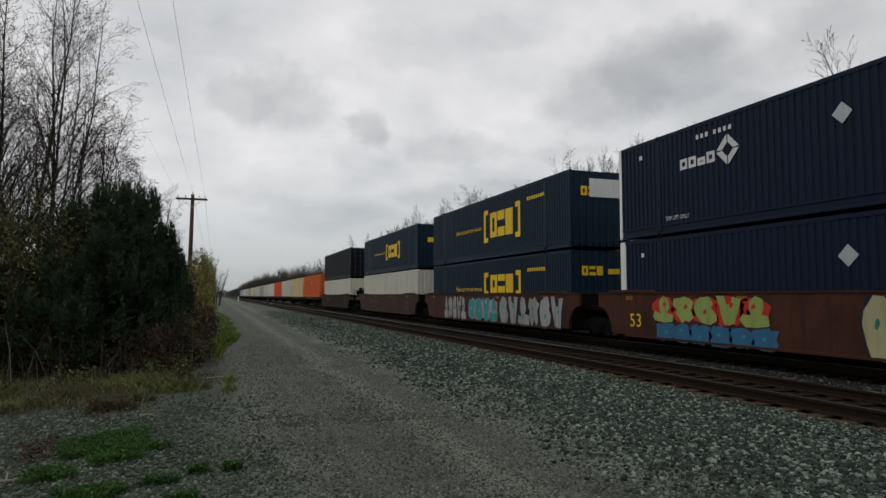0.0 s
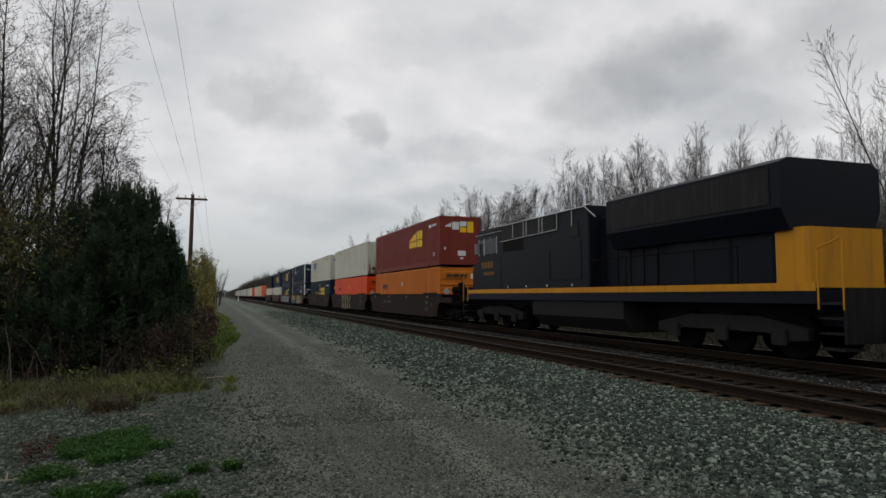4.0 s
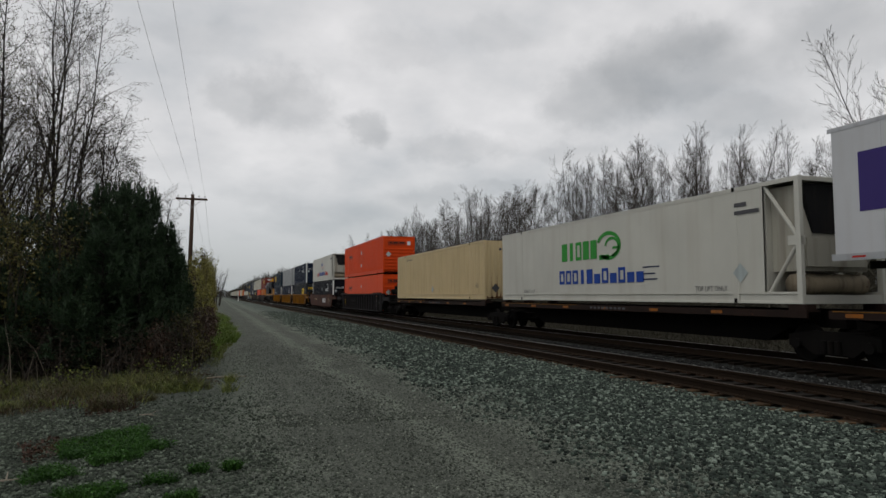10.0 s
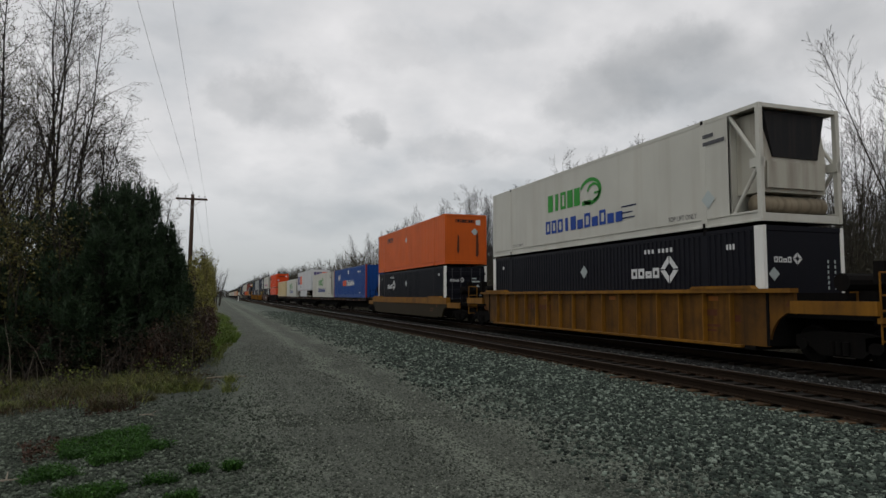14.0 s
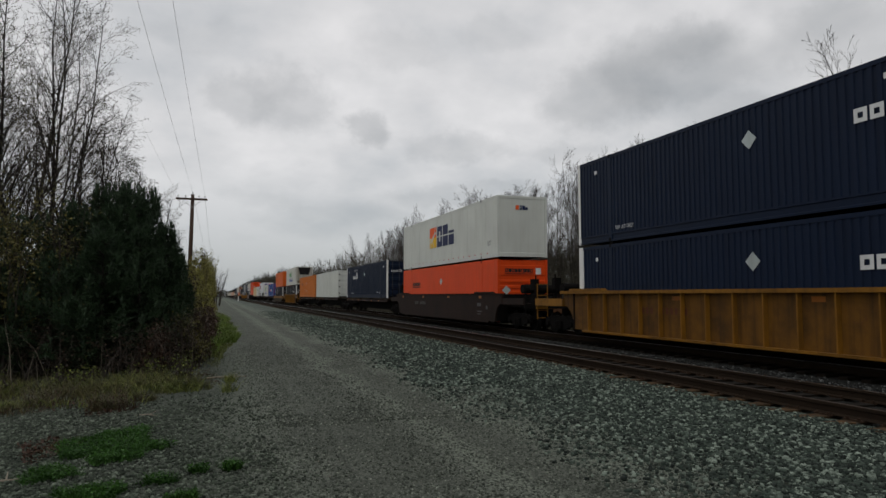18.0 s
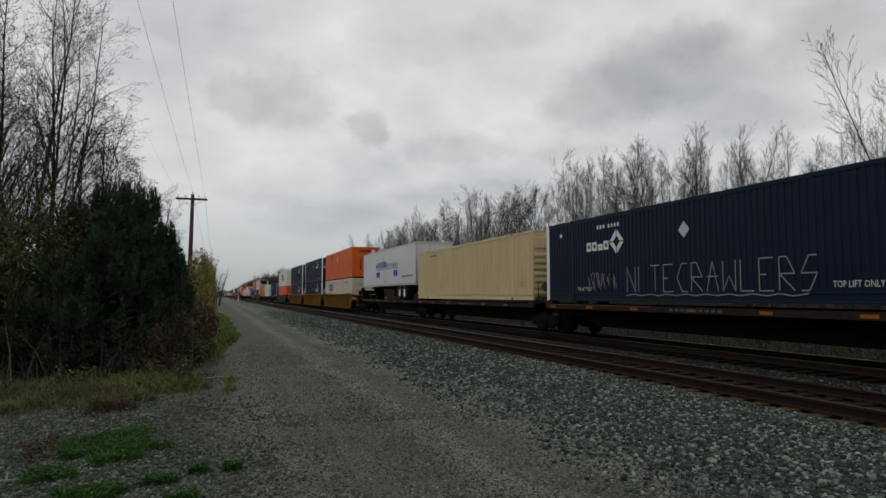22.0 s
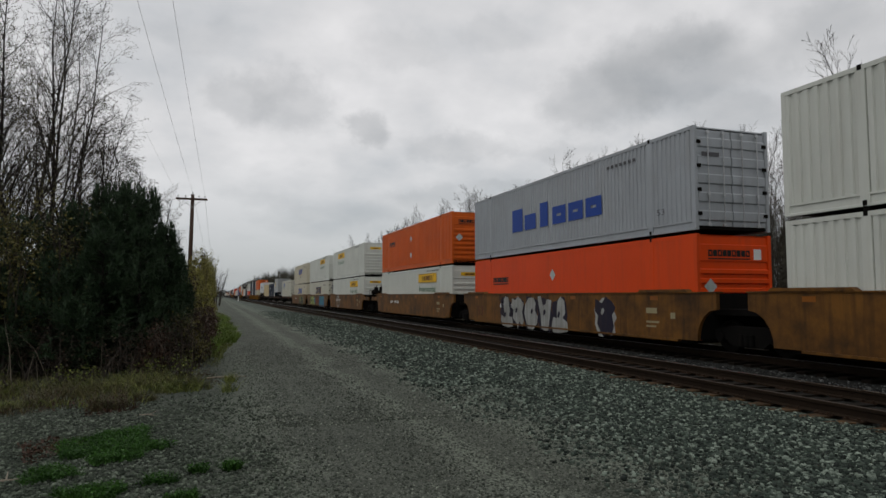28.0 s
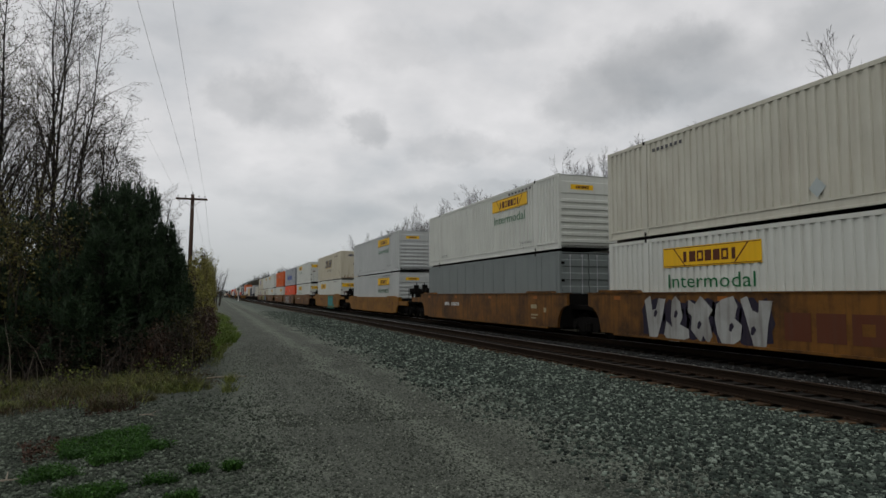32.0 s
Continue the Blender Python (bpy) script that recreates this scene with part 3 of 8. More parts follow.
def grow(rng, height, spread, levels, trunk_r, limbs, up=0.35, first=0.3, forks=1, wob=0.17, reach=1.0, fine=0.006, fan=1.0):
    """Branch segments of a bare tree: thick ones and twigs."""
    thick, thin = [], []

    def shoot(p, d, length, r, level):
        n = 7 if level == 0 else (4 if level == 1 else 3)
        pts, ds = [p], [d]
        for k in range(n):
            w = 0.06 if level == 0 else wob
            d = (d + Vector((rng.gauss(0, w), rng.gauss(0, w), rng.gauss(0, w * 0.5) + (up * 0.16 if level else 0.05)))).normalized()
            pts.append(pts[-1] + d * (length / n))
            ds.append(d)
        for k in range(n):
            a, b = r * (1 - 0.85 * k / n), r * (1 - 0.85 * (k + 1) / n)
            (thick if level < 2 else thin).append((pts[k][:], pts[k + 1][:], a, b))
        if level >= levels:
            return
        m = limbs[min(level, len(limbs) - 1)]
        for j in range(m):
            f = (first if level == 0 else 0.18) + (1 - (first if level == 0 else 0.18)) * (j + rng.random()) / m
            f = min(f, 0.985)
            i = min(int(f * n), n - 1)
            base = pts[i].lerp(pts[i + 1], f * n - i)
            dd = ds[i + 1]
            side = Vector((rng.gauss(0, 1), rng.gauss(0, 1), rng.gauss(0, 1)))
            side = (side - dd * side.dot(dd)).normalized()
            ang = rng.uniform(0.5, 1.0) * spread * (1.15 - 0.45 * f if level == 0 else fan)
            nd = (dd * math.cos(ang) + side * math.sin(ang)).normalized()
            ln = reach * height * rng.uniform(0.20, 0.34) * (1.15 - 0.75 * f) if level == 0 else length * rng.uniform(0.35, 0.6) * (1.1 - 0.5 * f)
            shoot(base, nd, ln, max(r * (1 - 0.8 * f) * 0.5, fine), level + 1)
    for k in range(forks):
        lean = Vector((rng.gauss(0, 0.04 + 0.08 * (forks > 1)), rng.gauss(0, 0.04 + 0.08 * (forks > 1)), 1)).normalized()
        shoot(Vector((rng.gauss(0, 0.25) * (forks > 1), rng.gauss(0, 0.25) * (forks > 1), -0.1)), lean, height * rng.uniform(0.85, 1.0), trunk_r, 0)
    return thick, thin


def bare_tree(name, label, seed, height, spread=1.0, levels=3, trunk_r=0.12, limbs=(12, 6, 4), up=0.35, first=0.3, forks=1, bark=None, buds=0, group="", at=(0, 0, 0), wob=0.17, reach=1.0, fine=0.006, fan=1.0):
    rng = random.Random(seed)
    thick, thin = grow(rng, height, spread, levels, trunk_r, limbs, up, first, forks, wob, reach, fine, fan)
    ob = thing(name, label, "tree", group, at)
    v, f = tubes(thick, 5)
    part("trunk", raw_mesh("trunk", v, f, bark or BARK), ob)
    v, f = tubes(thin, 3)
    part("crown", raw_mesh("crown", v, f, TWIG), ob, "bare twigs")
    if buds:
        pts = np.array([rng.choice(thin)[1] for _ in range(buds)])
        part("bud_cover", raw_mesh("bud_cover", *leaf_cards(pts, 0.03, 0.07, seed), BUD), ob, "small olive spring buds")["kind"] = "stuff"
    return ob


def leaf_cards(pts, a, b, seed, up=0.3, wide=0.28):
    """A small four-cornered leaf at each point, turned at random."""
    rng = np.random.default_rng(seed)
    n = len(pts)
    d = rng.normal(size=(n, 3)) + np.array([0, 0, up])
    d /= np.linalg.norm(d, axis=1, keepdims=True)
    e = np.cross(d, rng.normal(size=(n, 3)))
    e /= np.linalg.norm(e, axis=1, keepdims=True) + 1e-9
    s = rng.uniform(a, b, n)[:, None]
    v = np.stack([pts, pts + d * s * 0.5 + e * s * wide, pts + d * s, pts + d * s * 0.5 - e * s * wide], 1)
    return v.reshape(-1, 3), np.arange(4 * n).reshape(-1, 4)


def blades(pts, h0, h1, w, seed, lean=0.35):
    """Grass blades: bent strips of two quads that narrow to the tip."""
    rng = np.random.default_rng(seed)
    n = len(pts)
    h = rng.uniform(h0, h1, n)[:, None]
    a = rng.uniform(0, 2 * math.pi, n)
    side = np.stack([np.cos(a), np.sin(a), np.zeros(n)], -1) * w * 0.5
    b = rng.normal(0, lean, (n, 2))
    tip = np.concatenate([b * h, h], 1)
    mid = np.concatenate([b * h * 0.35, h * 0.55], 1)
    v = np.stack([pts - side, pts + side, pts + mid + side * 0.8, pts + mid - side * 0.8, pts + tip + side * 0.1, pts + tip - side * 0.1], 1)
    f = np.array([(0, 1, 2, 3), (3, 2, 4, 5)])[None] + (6 * np.arange(n))[:, None, None]
    return v.reshape(-1, 3), f.reshape(-1, 4)


def on_ground(rng, n, cx, cy, rx, ry):
    r, a = np.sqrt(rng.random(n)), rng.uniform(0, 2 * math.pi, n)
    wob = 1 + 0.25 * np.sin(3 * a + cx * 7) + 0.15 * np.sin(7 * a + cy * 3)
    x, y = cx + rx * r * np.cos(a) * wob, cy + ry * r * np.sin(a) * wob
    return np.stack([x, y, [ground_height(p, q) - 0.01 for p, q in zip(x, y)]], -1)


def conifer(label, seed, at, height, radius):
    """A young pine: whorls of rising boughs, each ending in upright tufts of needles."""
    rng = random.Random(seed)
    nr = np.random.default_rng(seed)
    ob = thing("conifer", label, "tree", "young conifers by the road", at)
    segs, tufts, dirs = [((0, 0, -0.1), (0, 0, height), 0.07, 0.008)], [(0, 0, height - 0.05)] * 3, [(0, 0, 1)] * 3
    z = 0.1
    while z < height - 0.1:
        k = z / height
        reach = radius * (1 - k) ** 0.75 * (0.75 + 0.25 * min(1, k * 5)) + 0.06
        for j in range(7):
            a = rng.uniform(0, 2 * math.pi)
            r = reach * rng.uniform(0.55, 1.4)
            rise = r * rng.uniform(0.08, 0.5)
            p, q = Vector((0, 0, z + rng.uniform(-0.08, 0.08))), Vector((r * math.cos(a), r * math.sin(a), z + rise))
            segs.append((p[:], q[:], 0.014, 0.004))
            along = (q - p).normalized()
            n = int(5 + r * 14)
            for i in range(n):
                f = 0.25 + 0.75 * ((i + rng.random()) / n) ** 0.7
                wide = 0.17 * r * (1.15 - f) + 0.025
                c = p.lerp(q, f) + Vector((-math.sin(a), math.cos(a), 0)) * rng.gauss(0, wide) + Vector((0, 0, rng.gauss(0, 0.04)))
                tufts.append(c[:])
                dirs.append((along * 1.0 + Vector((rng.gauss(0, 0.4), rng.gauss(0, 0.4), rng.gauss(0.3, 0.3))))[:])
            # the upright candle at the bough's tip
            for i in range(5):
                tufts.append((q + Vector((rng.gauss(0, 0.015), rng.gauss(0, 0.015), 0.06 * i)))[:])
                dirs.append((rng.gauss(0, 0.15), rng.gauss(0, 0.15), 1))
        z += 0.24
    for i in range(14):
        tufts.append((0, 0, height - 0.75 + 0.06 * i))
        dirs.append((rng.gauss(0, 0.3), rng.gauss(0, 0.3), 1))
    v, f = tubes(segs[:1], 6)
    part("trunk", raw_mesh("trunk", v, f, BARK_DARK), ob)
    v, f = tubes(segs[1:], 4)
    part("branchwork", raw_mesh("branchwork", v, f, BARK_DARK), ob)["kind"] = "stuff"
    t, d = np.array(tufts), np.array(dirs)
    d /= np.linalg.norm(d, axis=1, keepdims=True)
    m = 9
    t, d = np.repeat(t, m, 0), np.repeat(d, m, 0)
    t = t + d * nr.uniform(-0.02, 0.1, (len(t), 1))
    dd = d + nr.normal(0, 0.38, d.shape)
    dd /= np.linalg.norm(dd, axis=1, keepdims=True)
    e = np.cross(dd, nr.normal(size=d.shape))
    e /= np.linalg.norm(e, axis=1, keepdims=True)
    ln = nr.uniform(0.09, 0.19, len(t))[:, None]
    v = np.stack([t - e * 0.009, t + e * 0.009, t + dd * ln], 1).reshape(-1, 3)
    part("needle_crown", raw_mesh("needle_crown", v, np.arange(len(v)).reshape(-1, 3), NEEDLE), ob, "dense dark green needles")["kind"] = "stuff"
    return ob


def leafy_shrub(name, label, seed, at, rx, ry, h, n, mat, size, group="", stems=16):
    rng, nr = random.Random(seed), np.random.default_rng(seed)
    ob = thing(name, label, "shrub", group, at)
    segs, pts = [], []
    for k in range(stems):
        a = rng.uniform(0, 2 * math.pi)
        p = Vector((rng.gauss(0, rx * 0.3), rng.gauss(0, ry * 0.3), -0.05))
        q = Vector((p.x + rx * 0.6 * math.cos(a) * rng.random(), p.y + ry * 0.6 * math.sin(a) * rng.random(), h * rng.uniform(0.6, 1.05)))
        m = p.lerp(q, 0.5) + Vector((rng.gauss(0, 0.1), rng.gauss(0, 0.1), 0))
        segs += [(p[:], m[:], 0.02, 0.014), (m[:], q[:], 0.014, 0.004)]
        for j in range(7):
            b = p.lerp(q, 0.12 + 0.88 * rng.random())
            e = b + Vector((rng.gauss(0, rx * 0.25), rng.gauss(0, ry * 0.25), rng.uniform(0.0, h * 0.25)))
            segs.append((b[:], e[:], 0.007, 0.002))
            for i in range(max(1, n // (stems * 7))):
                c = b.lerp(e, rng.random() ** 0.6)
                pts.append((c.x + rng.gauss(0, 0.09), c.y + rng.gauss(0, 0.09), max(0.02, c.z + rng.gauss(0, 0.09))))
    v, f = tubes(segs, 3)
    tw = part("branchwork", raw_mesh("branchwork", v, f, BARK), ob)
    tw["kind"] = "stuff"
    part("foliage", raw_mesh("foliage", *leaf_cards(np.array(pts), size * 0.6, size * 1.3, seed), mat), ob)
    return ob


# the roadside thicket
for i, (x, y, h, r) in enumerate([(-2.15, 18.0, 4.5, 1.35), (-2.75, 18.3, 4.3, 1.4), (-1.75, 18.6, 4.3, 1.0), (-3.5, 18.3, 4.0, 1.5), (-2.5, 20.2, 4.75, 1.4), (-1.75, 20.2, 4.2, 0.9), (-4.6, 18.8, 3.7, 1.5), (-3.4, 20.6, 4.2, 1.5),
                                  (-1.75, 17.3, 3.2, 0.9), (-2.5, 17.0, 3.1, 1.3), (-3.5, 16.9, 2.6, 1.3), (-4.6, 17.2, 2.3, 1.3), (-1.25, 18.1, 3.4, 0.65), (-1.0, 18.8, 2.7, 0.6), (-5.4, 18.2, 3.2, 1.3)]):
    conifer("dense dark green young conifer in the roadside thicket", 40 + i, (x, y, ground_height(x, y)), h, r)
left_trees = [(-5.45, 21.0, 12.5, 0.085, 1), (-5.2, 22.5, 12.4, 0.06, 2), (-5.1, 23.5, 11.4, 0.055, 1), (-6.8, 25.0, 13.5, 0.08, 2), (-6.3, 23.0, 13.0, 0.08, 1), (-5.05, 20.6, 10.4, 0.05, 1), (-6.0, 21.6, 12.5, 0.07, 1), (-5.5, 24.5, 12.0, 0.06, 2), (-5.6, 25.4, 11.0, 0.05, 1),
              (-4.25, 23.0, 8.8, 0.045, 1), (-3.85, 23.5, 8.0, 0.045, 2), (-3.4, 22.6, 7.4, 0.04, 2), (-2.85, 23.0, 7.6, 0.035, 1), (-2.6, 23.8, 5.8, 0.04, 2), (-3.1, 21.8, 6.4, 0.045, 2), (-3.9, 21.2, 7.4, 0.045, 2), (-2.3, 22.6, 5.4, 0.035, 2)]
for i, (x, y, h, r, forks) in enumerate(left_trees):
    tall = h > 9.6
    bare_tree("bare_tree", "bare grey tree with fine twigs and first buds", 60 + i, h, 0.95 if tall else 1.15, 3, r * 1.15, (24, 9, 4), 0.2 if tall else 0.0, 0.2, forks, BARK_DARK, 2200 if tall else 500, "bare trees of the thicket", (x, y, ground_height(x, y)), 0.13, 0.95 if tall else 0.9, 0.005, 1.1)
for i, (x, y, rx, h, n, mat, lab) in enumerate([
        (-4.9, 17.0, 1.0, 1.5, 1200, SHRUB_B, "brown leafless bramble at the thicket's foot"), (-3.4, 16.4, 1.0, 1.2, 1200, SHRUB_B, "brown leafless bramble at the thicket's foot"), (-1.9, 16.2, 0.9, 1.0, 900, SHRUB_B, "brown leafless bramble at the thicket's foot"),
        (-0.8, 16.6, 0.7, 1.1, 1300, SHRUB_B, "brown leafless bramble at the thicket's foot"), (-0.5, 19.4, 0.6, 1.6, 1500, SHRUB_B, "brown leafless bramble at the thicket's foot"), (-1.3, 16.3, 0.7, 1.0, 2400, SHRUB_R, "red-brown bramble at the thicket's foot"), (-0.65, 17.2, 0.6, 1.2, 2400, SHRUB_O, "low shrub with olive spring leaves"), (-0.35, 18.4, 0.5, 1.2, 2000, SHRUB_R, "red-brown bramble at the thicket's foot"), (-5.4, 19.5, 1.3, 3.2, 1800, SHRUB, "shrub with yellow-green spring leaves"), (-4.2, 17.3, 1.2, 3.8, 3600, SHRUB_O, "tall shrub with olive spring leaves"), (-3.0, 17.6, 1.2, 4.1, 1500, SHRUB_O, "tall shrub with olive spring leaves"), (-5.3, 17.6, 1.2, 3.9, 3600, SHRUB_O, "tall shrub with olive spring leaves"), (-4.7, 19.8, 1.2, 4.3, 2600, SHRUB_O, "tall shrub with olive spring leaves"), (-3.7, 19.4, 1.0, 4.5, 1600, SHRUB_O, "tall shrub with olive spring leaves")]):
    leafy_shrub("shrub" if mat in (SHRUB, SHRUB_O) else "bramble", lab, 80 + i, (x, y, ground_height(x, y)), rx, rx, h, n, mat, 0.05 if h < 2 else 0.07, "brush at the foot of the thicket")
for i in range(6):
    rng = random.Random(900 + i)
    x, y = -4.6 + 0.8 * i + rng.uniform(-0.2, 0.2), 14.3 + rng.uniform(-0.6, 0.9) + 0.12 * i
    leafy_shrub("weed_clump", "low yellow-green weed clump in the verge grass", 910 + i, (x, y, ground_height(x, y)), 0.3, 0.3, rng.uniform(0.25, 0.5), 260, WEED, 0.05, "weed clumps on the verge", 8)
for i in range(26):
    rng = random.Random(500 + i)
    y = 22 + i * 2.2 + 0.09 * i * i + rng.uniform(-1, 1)
    low = i % 2 == 0 and i < 16
    x = (-0.25 - rng.uniform(0.0, 0.35)) if low else (-0.75 - rng.uniform(0.0, 0.5) + 0.012 * i)
    leafy_shrub("shrub", "red-brown bramble beside the road" if low and i < 9 else "roadside shrub with yellow-green spring leaves", 110 + i, (x, y, ground_height(x, y)), 0.5 if low else 0.75, 1.2, rng.uniform(0.7, 1.3) if low else min(rng.uniform(2.0, 2.8) + 0.22 * i, 6.0), 2200 if low else 4200, SHRUB_R if low and i < 9 else SHRUB_B if i in (1, 9) else SHRUB, 0.085, "shrubs along the service road", 14)
for i in range(10):
    rng = random.Random(560 + i)
    y = 45 + i * 13
    x = -4.0 - rng.uniform(0, 4) if i < 5 else rng.uniform(-1.6, 0.4)
    bare_tree("bare_tree", "bare grey tree beyond the roadside shrubs", 600 + i, rng.uniform(6, 8) if i < 5 else rng.uniform(5.5, 7.0), 1.0, 3, 0.1, (12, 7, 4), 0.3, 0.2, 2, BARK, 0, "bare trees along the road", (x, y, ground_height(x, y)))


def grass_patch(label, spots, mat, h0, h1, w, seed, name="grass", lean=0.35):
    rng = np.random.default_rng(seed)
    pts = np.concatenate([on_ground(rng, n, x, y, rx, ry) for x, y, rx, ry, n in spots])
    ob = new(name, raw_mesh(name, *blades(pts, h0, h1, w, seed, lean), mat))
    tagged(ob, label, "grass", kind="stuff")


CLUMPS = [(-1.12, 8.5, 0.42, 0.80, 7200), (-0.72, 8.25, 0.24, 0.20, 1000), (-1.48, 7.3, 0.22, 0.24, 900), (-1.95, 6.65, 0.16, 0.28, 1000), (-0.98, 6.5, 0.24, 0.20, 1500), (-0.46, 6.75, 0.14, 0.08, 300),
          (-0.12, 7.0, 0.09, 0.06, 240), (0.19, 7.0, 0.08, 0.07, 420), (-0.22, 6.1, 0.12, 0.08, 420), (-1.2, 5.88, 0.17, 0.10, 460), (-0.75, 5.78, 0.10, 0.07, 240)]
grass_patch("clumps of fresh green grass in the gravel", CLUMPS, GRASS, 0.03, 0.12, 0.006, 21, "grass", 0.75)


def clover(label, spots, seed):
    """Low leaflets among the grass blades."""
    rng = np.random.default_rng(seed)
    pts = np.concatenate([on_ground(rng, int(n * 1.3), x, y, rx * 1.04, ry * 1.04) for x, y, rx, ry, n in spots])
    pts[:, 2] += 0.02 + 0.07 * rng.random(len(pts)) ** 1.5
    tagged(new("clover", raw_mesh("clover", *leaf_cards(pts, 0.014, 0.032, seed, 0.4, 0.42), GRASS)), label, "clover", kind="stuff")


clover("small green clover leaves among the grass", CLUMPS, 27)


def litter(label, spots, mat, a, b, seed):
    """Dead leaves and straw lying flat on the gravel."""
    rng = np.random.default_rng(seed)
    pts = np.concatenate([on_ground(rng, n, x, y, rx, ry) for x, y, rx, ry, n in spots])
    pts[:, 2] += 0.02 + 0.02 * rng.random(len(pts))
    tagged(new("leaf_litter", raw_mesh("leaf_litter", *leaf_cards(pts, a, b, seed, 0.0, 0.2), mat)), label, "leaf litter", kind="stuff")


litter("red-brown dead leaves beside the green clumps", [(-1.75, 8.7, 0.32, 0.55, 900), (-1.5, 11.3, 0.35, 0.5, 500), (-3.0, 12.0, 1.6, 0.5, 1300), (-0.4, 15.0, 0.5, 1.4, 500)], SHRUB_R, 0.02, 0.07, 28)
grass_patch("low pile of dead red-brown twigs on the verge", [(-1.5, 11.5, 0.30, 0.30, 260), (-2.6, 12.3, 0.3, 0.3, 120)], SHRUB_R, 0.08, 0.34, 0.009, 29, "dead_twigs", 1.1)
grass_patch("lush green grass along the road's edge", [(0.2, 27.0, 0.55, 3.2, 4200), (0.15, 34.0, 0.6, 5.0, 4200), (0.05, 46.0, 0.7, 9.0, 4200), (-0.15, 22.0, 0.3, 1.8, 900)], ROADSIDE, 0.06, 0.34, 0.02, 30, "roadside_grass", 0.6)
grass_patch("dry yellow-brown grass along the verge", [
    (-3.6, 12.6, 1.8, 1.6, 2000), (-1.9, 13.6, 1.0, 1.3, 1400), (-0.9, 14.2, 0.7, 1.2, 900), (-4.9, 14.6, 1.5, 1.8, 1500), (-2.6, 15.4, 1.6, 0.9, 900), (-1.1, 12.0, 0.22, 0.16, 240), (-1.55, 11.3, 0.28, 0.2, 300), (-0.3, 13.4, 0.3, 0.3, 160)], DRY, 0.05, 0.26, 0.008, 22, "dry_grass", 0.8)
grass_patch("green weeds among the dry verge grass", [
    (-3.0, 13.2, 2.2, 1.6, 2600), (-1.4, 14.4, 1.0, 1.2, 1300), (-0.6, 13.2, 0.4, 0.5, 600), (-0.1, 20.0, 0.4, 2.5, 500), (0.0, 23.0, 0.45, 2.6, 1400), (0.15, 29.0, 0.62, 5.0, 4200), (0.1, 40.0, 0.7, 9.0, 4200), (-0.1, 56, 0.8, 12, 2600), (0.25, 12.8, 0.12, 0.3, 120), (0.3, 14.0, 0.1, 0.3, 120)], WEED, 0.04, 0.22, 0.013, 23, "weeds", 0.8)
grass_patch("tall dead weed stalks in front of the thicket", [(-4.3, 15.2, 1.4, 1.2, 34), (-2.6, 15.6, 1.4, 0.9, 12), (-1.0, 15.8, 0.8, 0.8, 9), (-0.4, 17.6, 0.4, 1.2, 6)], REED, 0.4, 1.5, 0.012, 24, "dead_stalks")


# ---------------------------------------------------------------- the wood beyond the tracks
def tree_height(y):
    """Height of the wood's edge along the line, in metres."""
    return float(np.interp(y, (0, 21.6, 23.2, 27.4, 30, 33, 54, 57, 60, 70, 130), (13.6, 13.9, 10.6, 12.2, 13.2, 14.0, 14.4, 12.6, 14.0, 15.0, 14.8)))


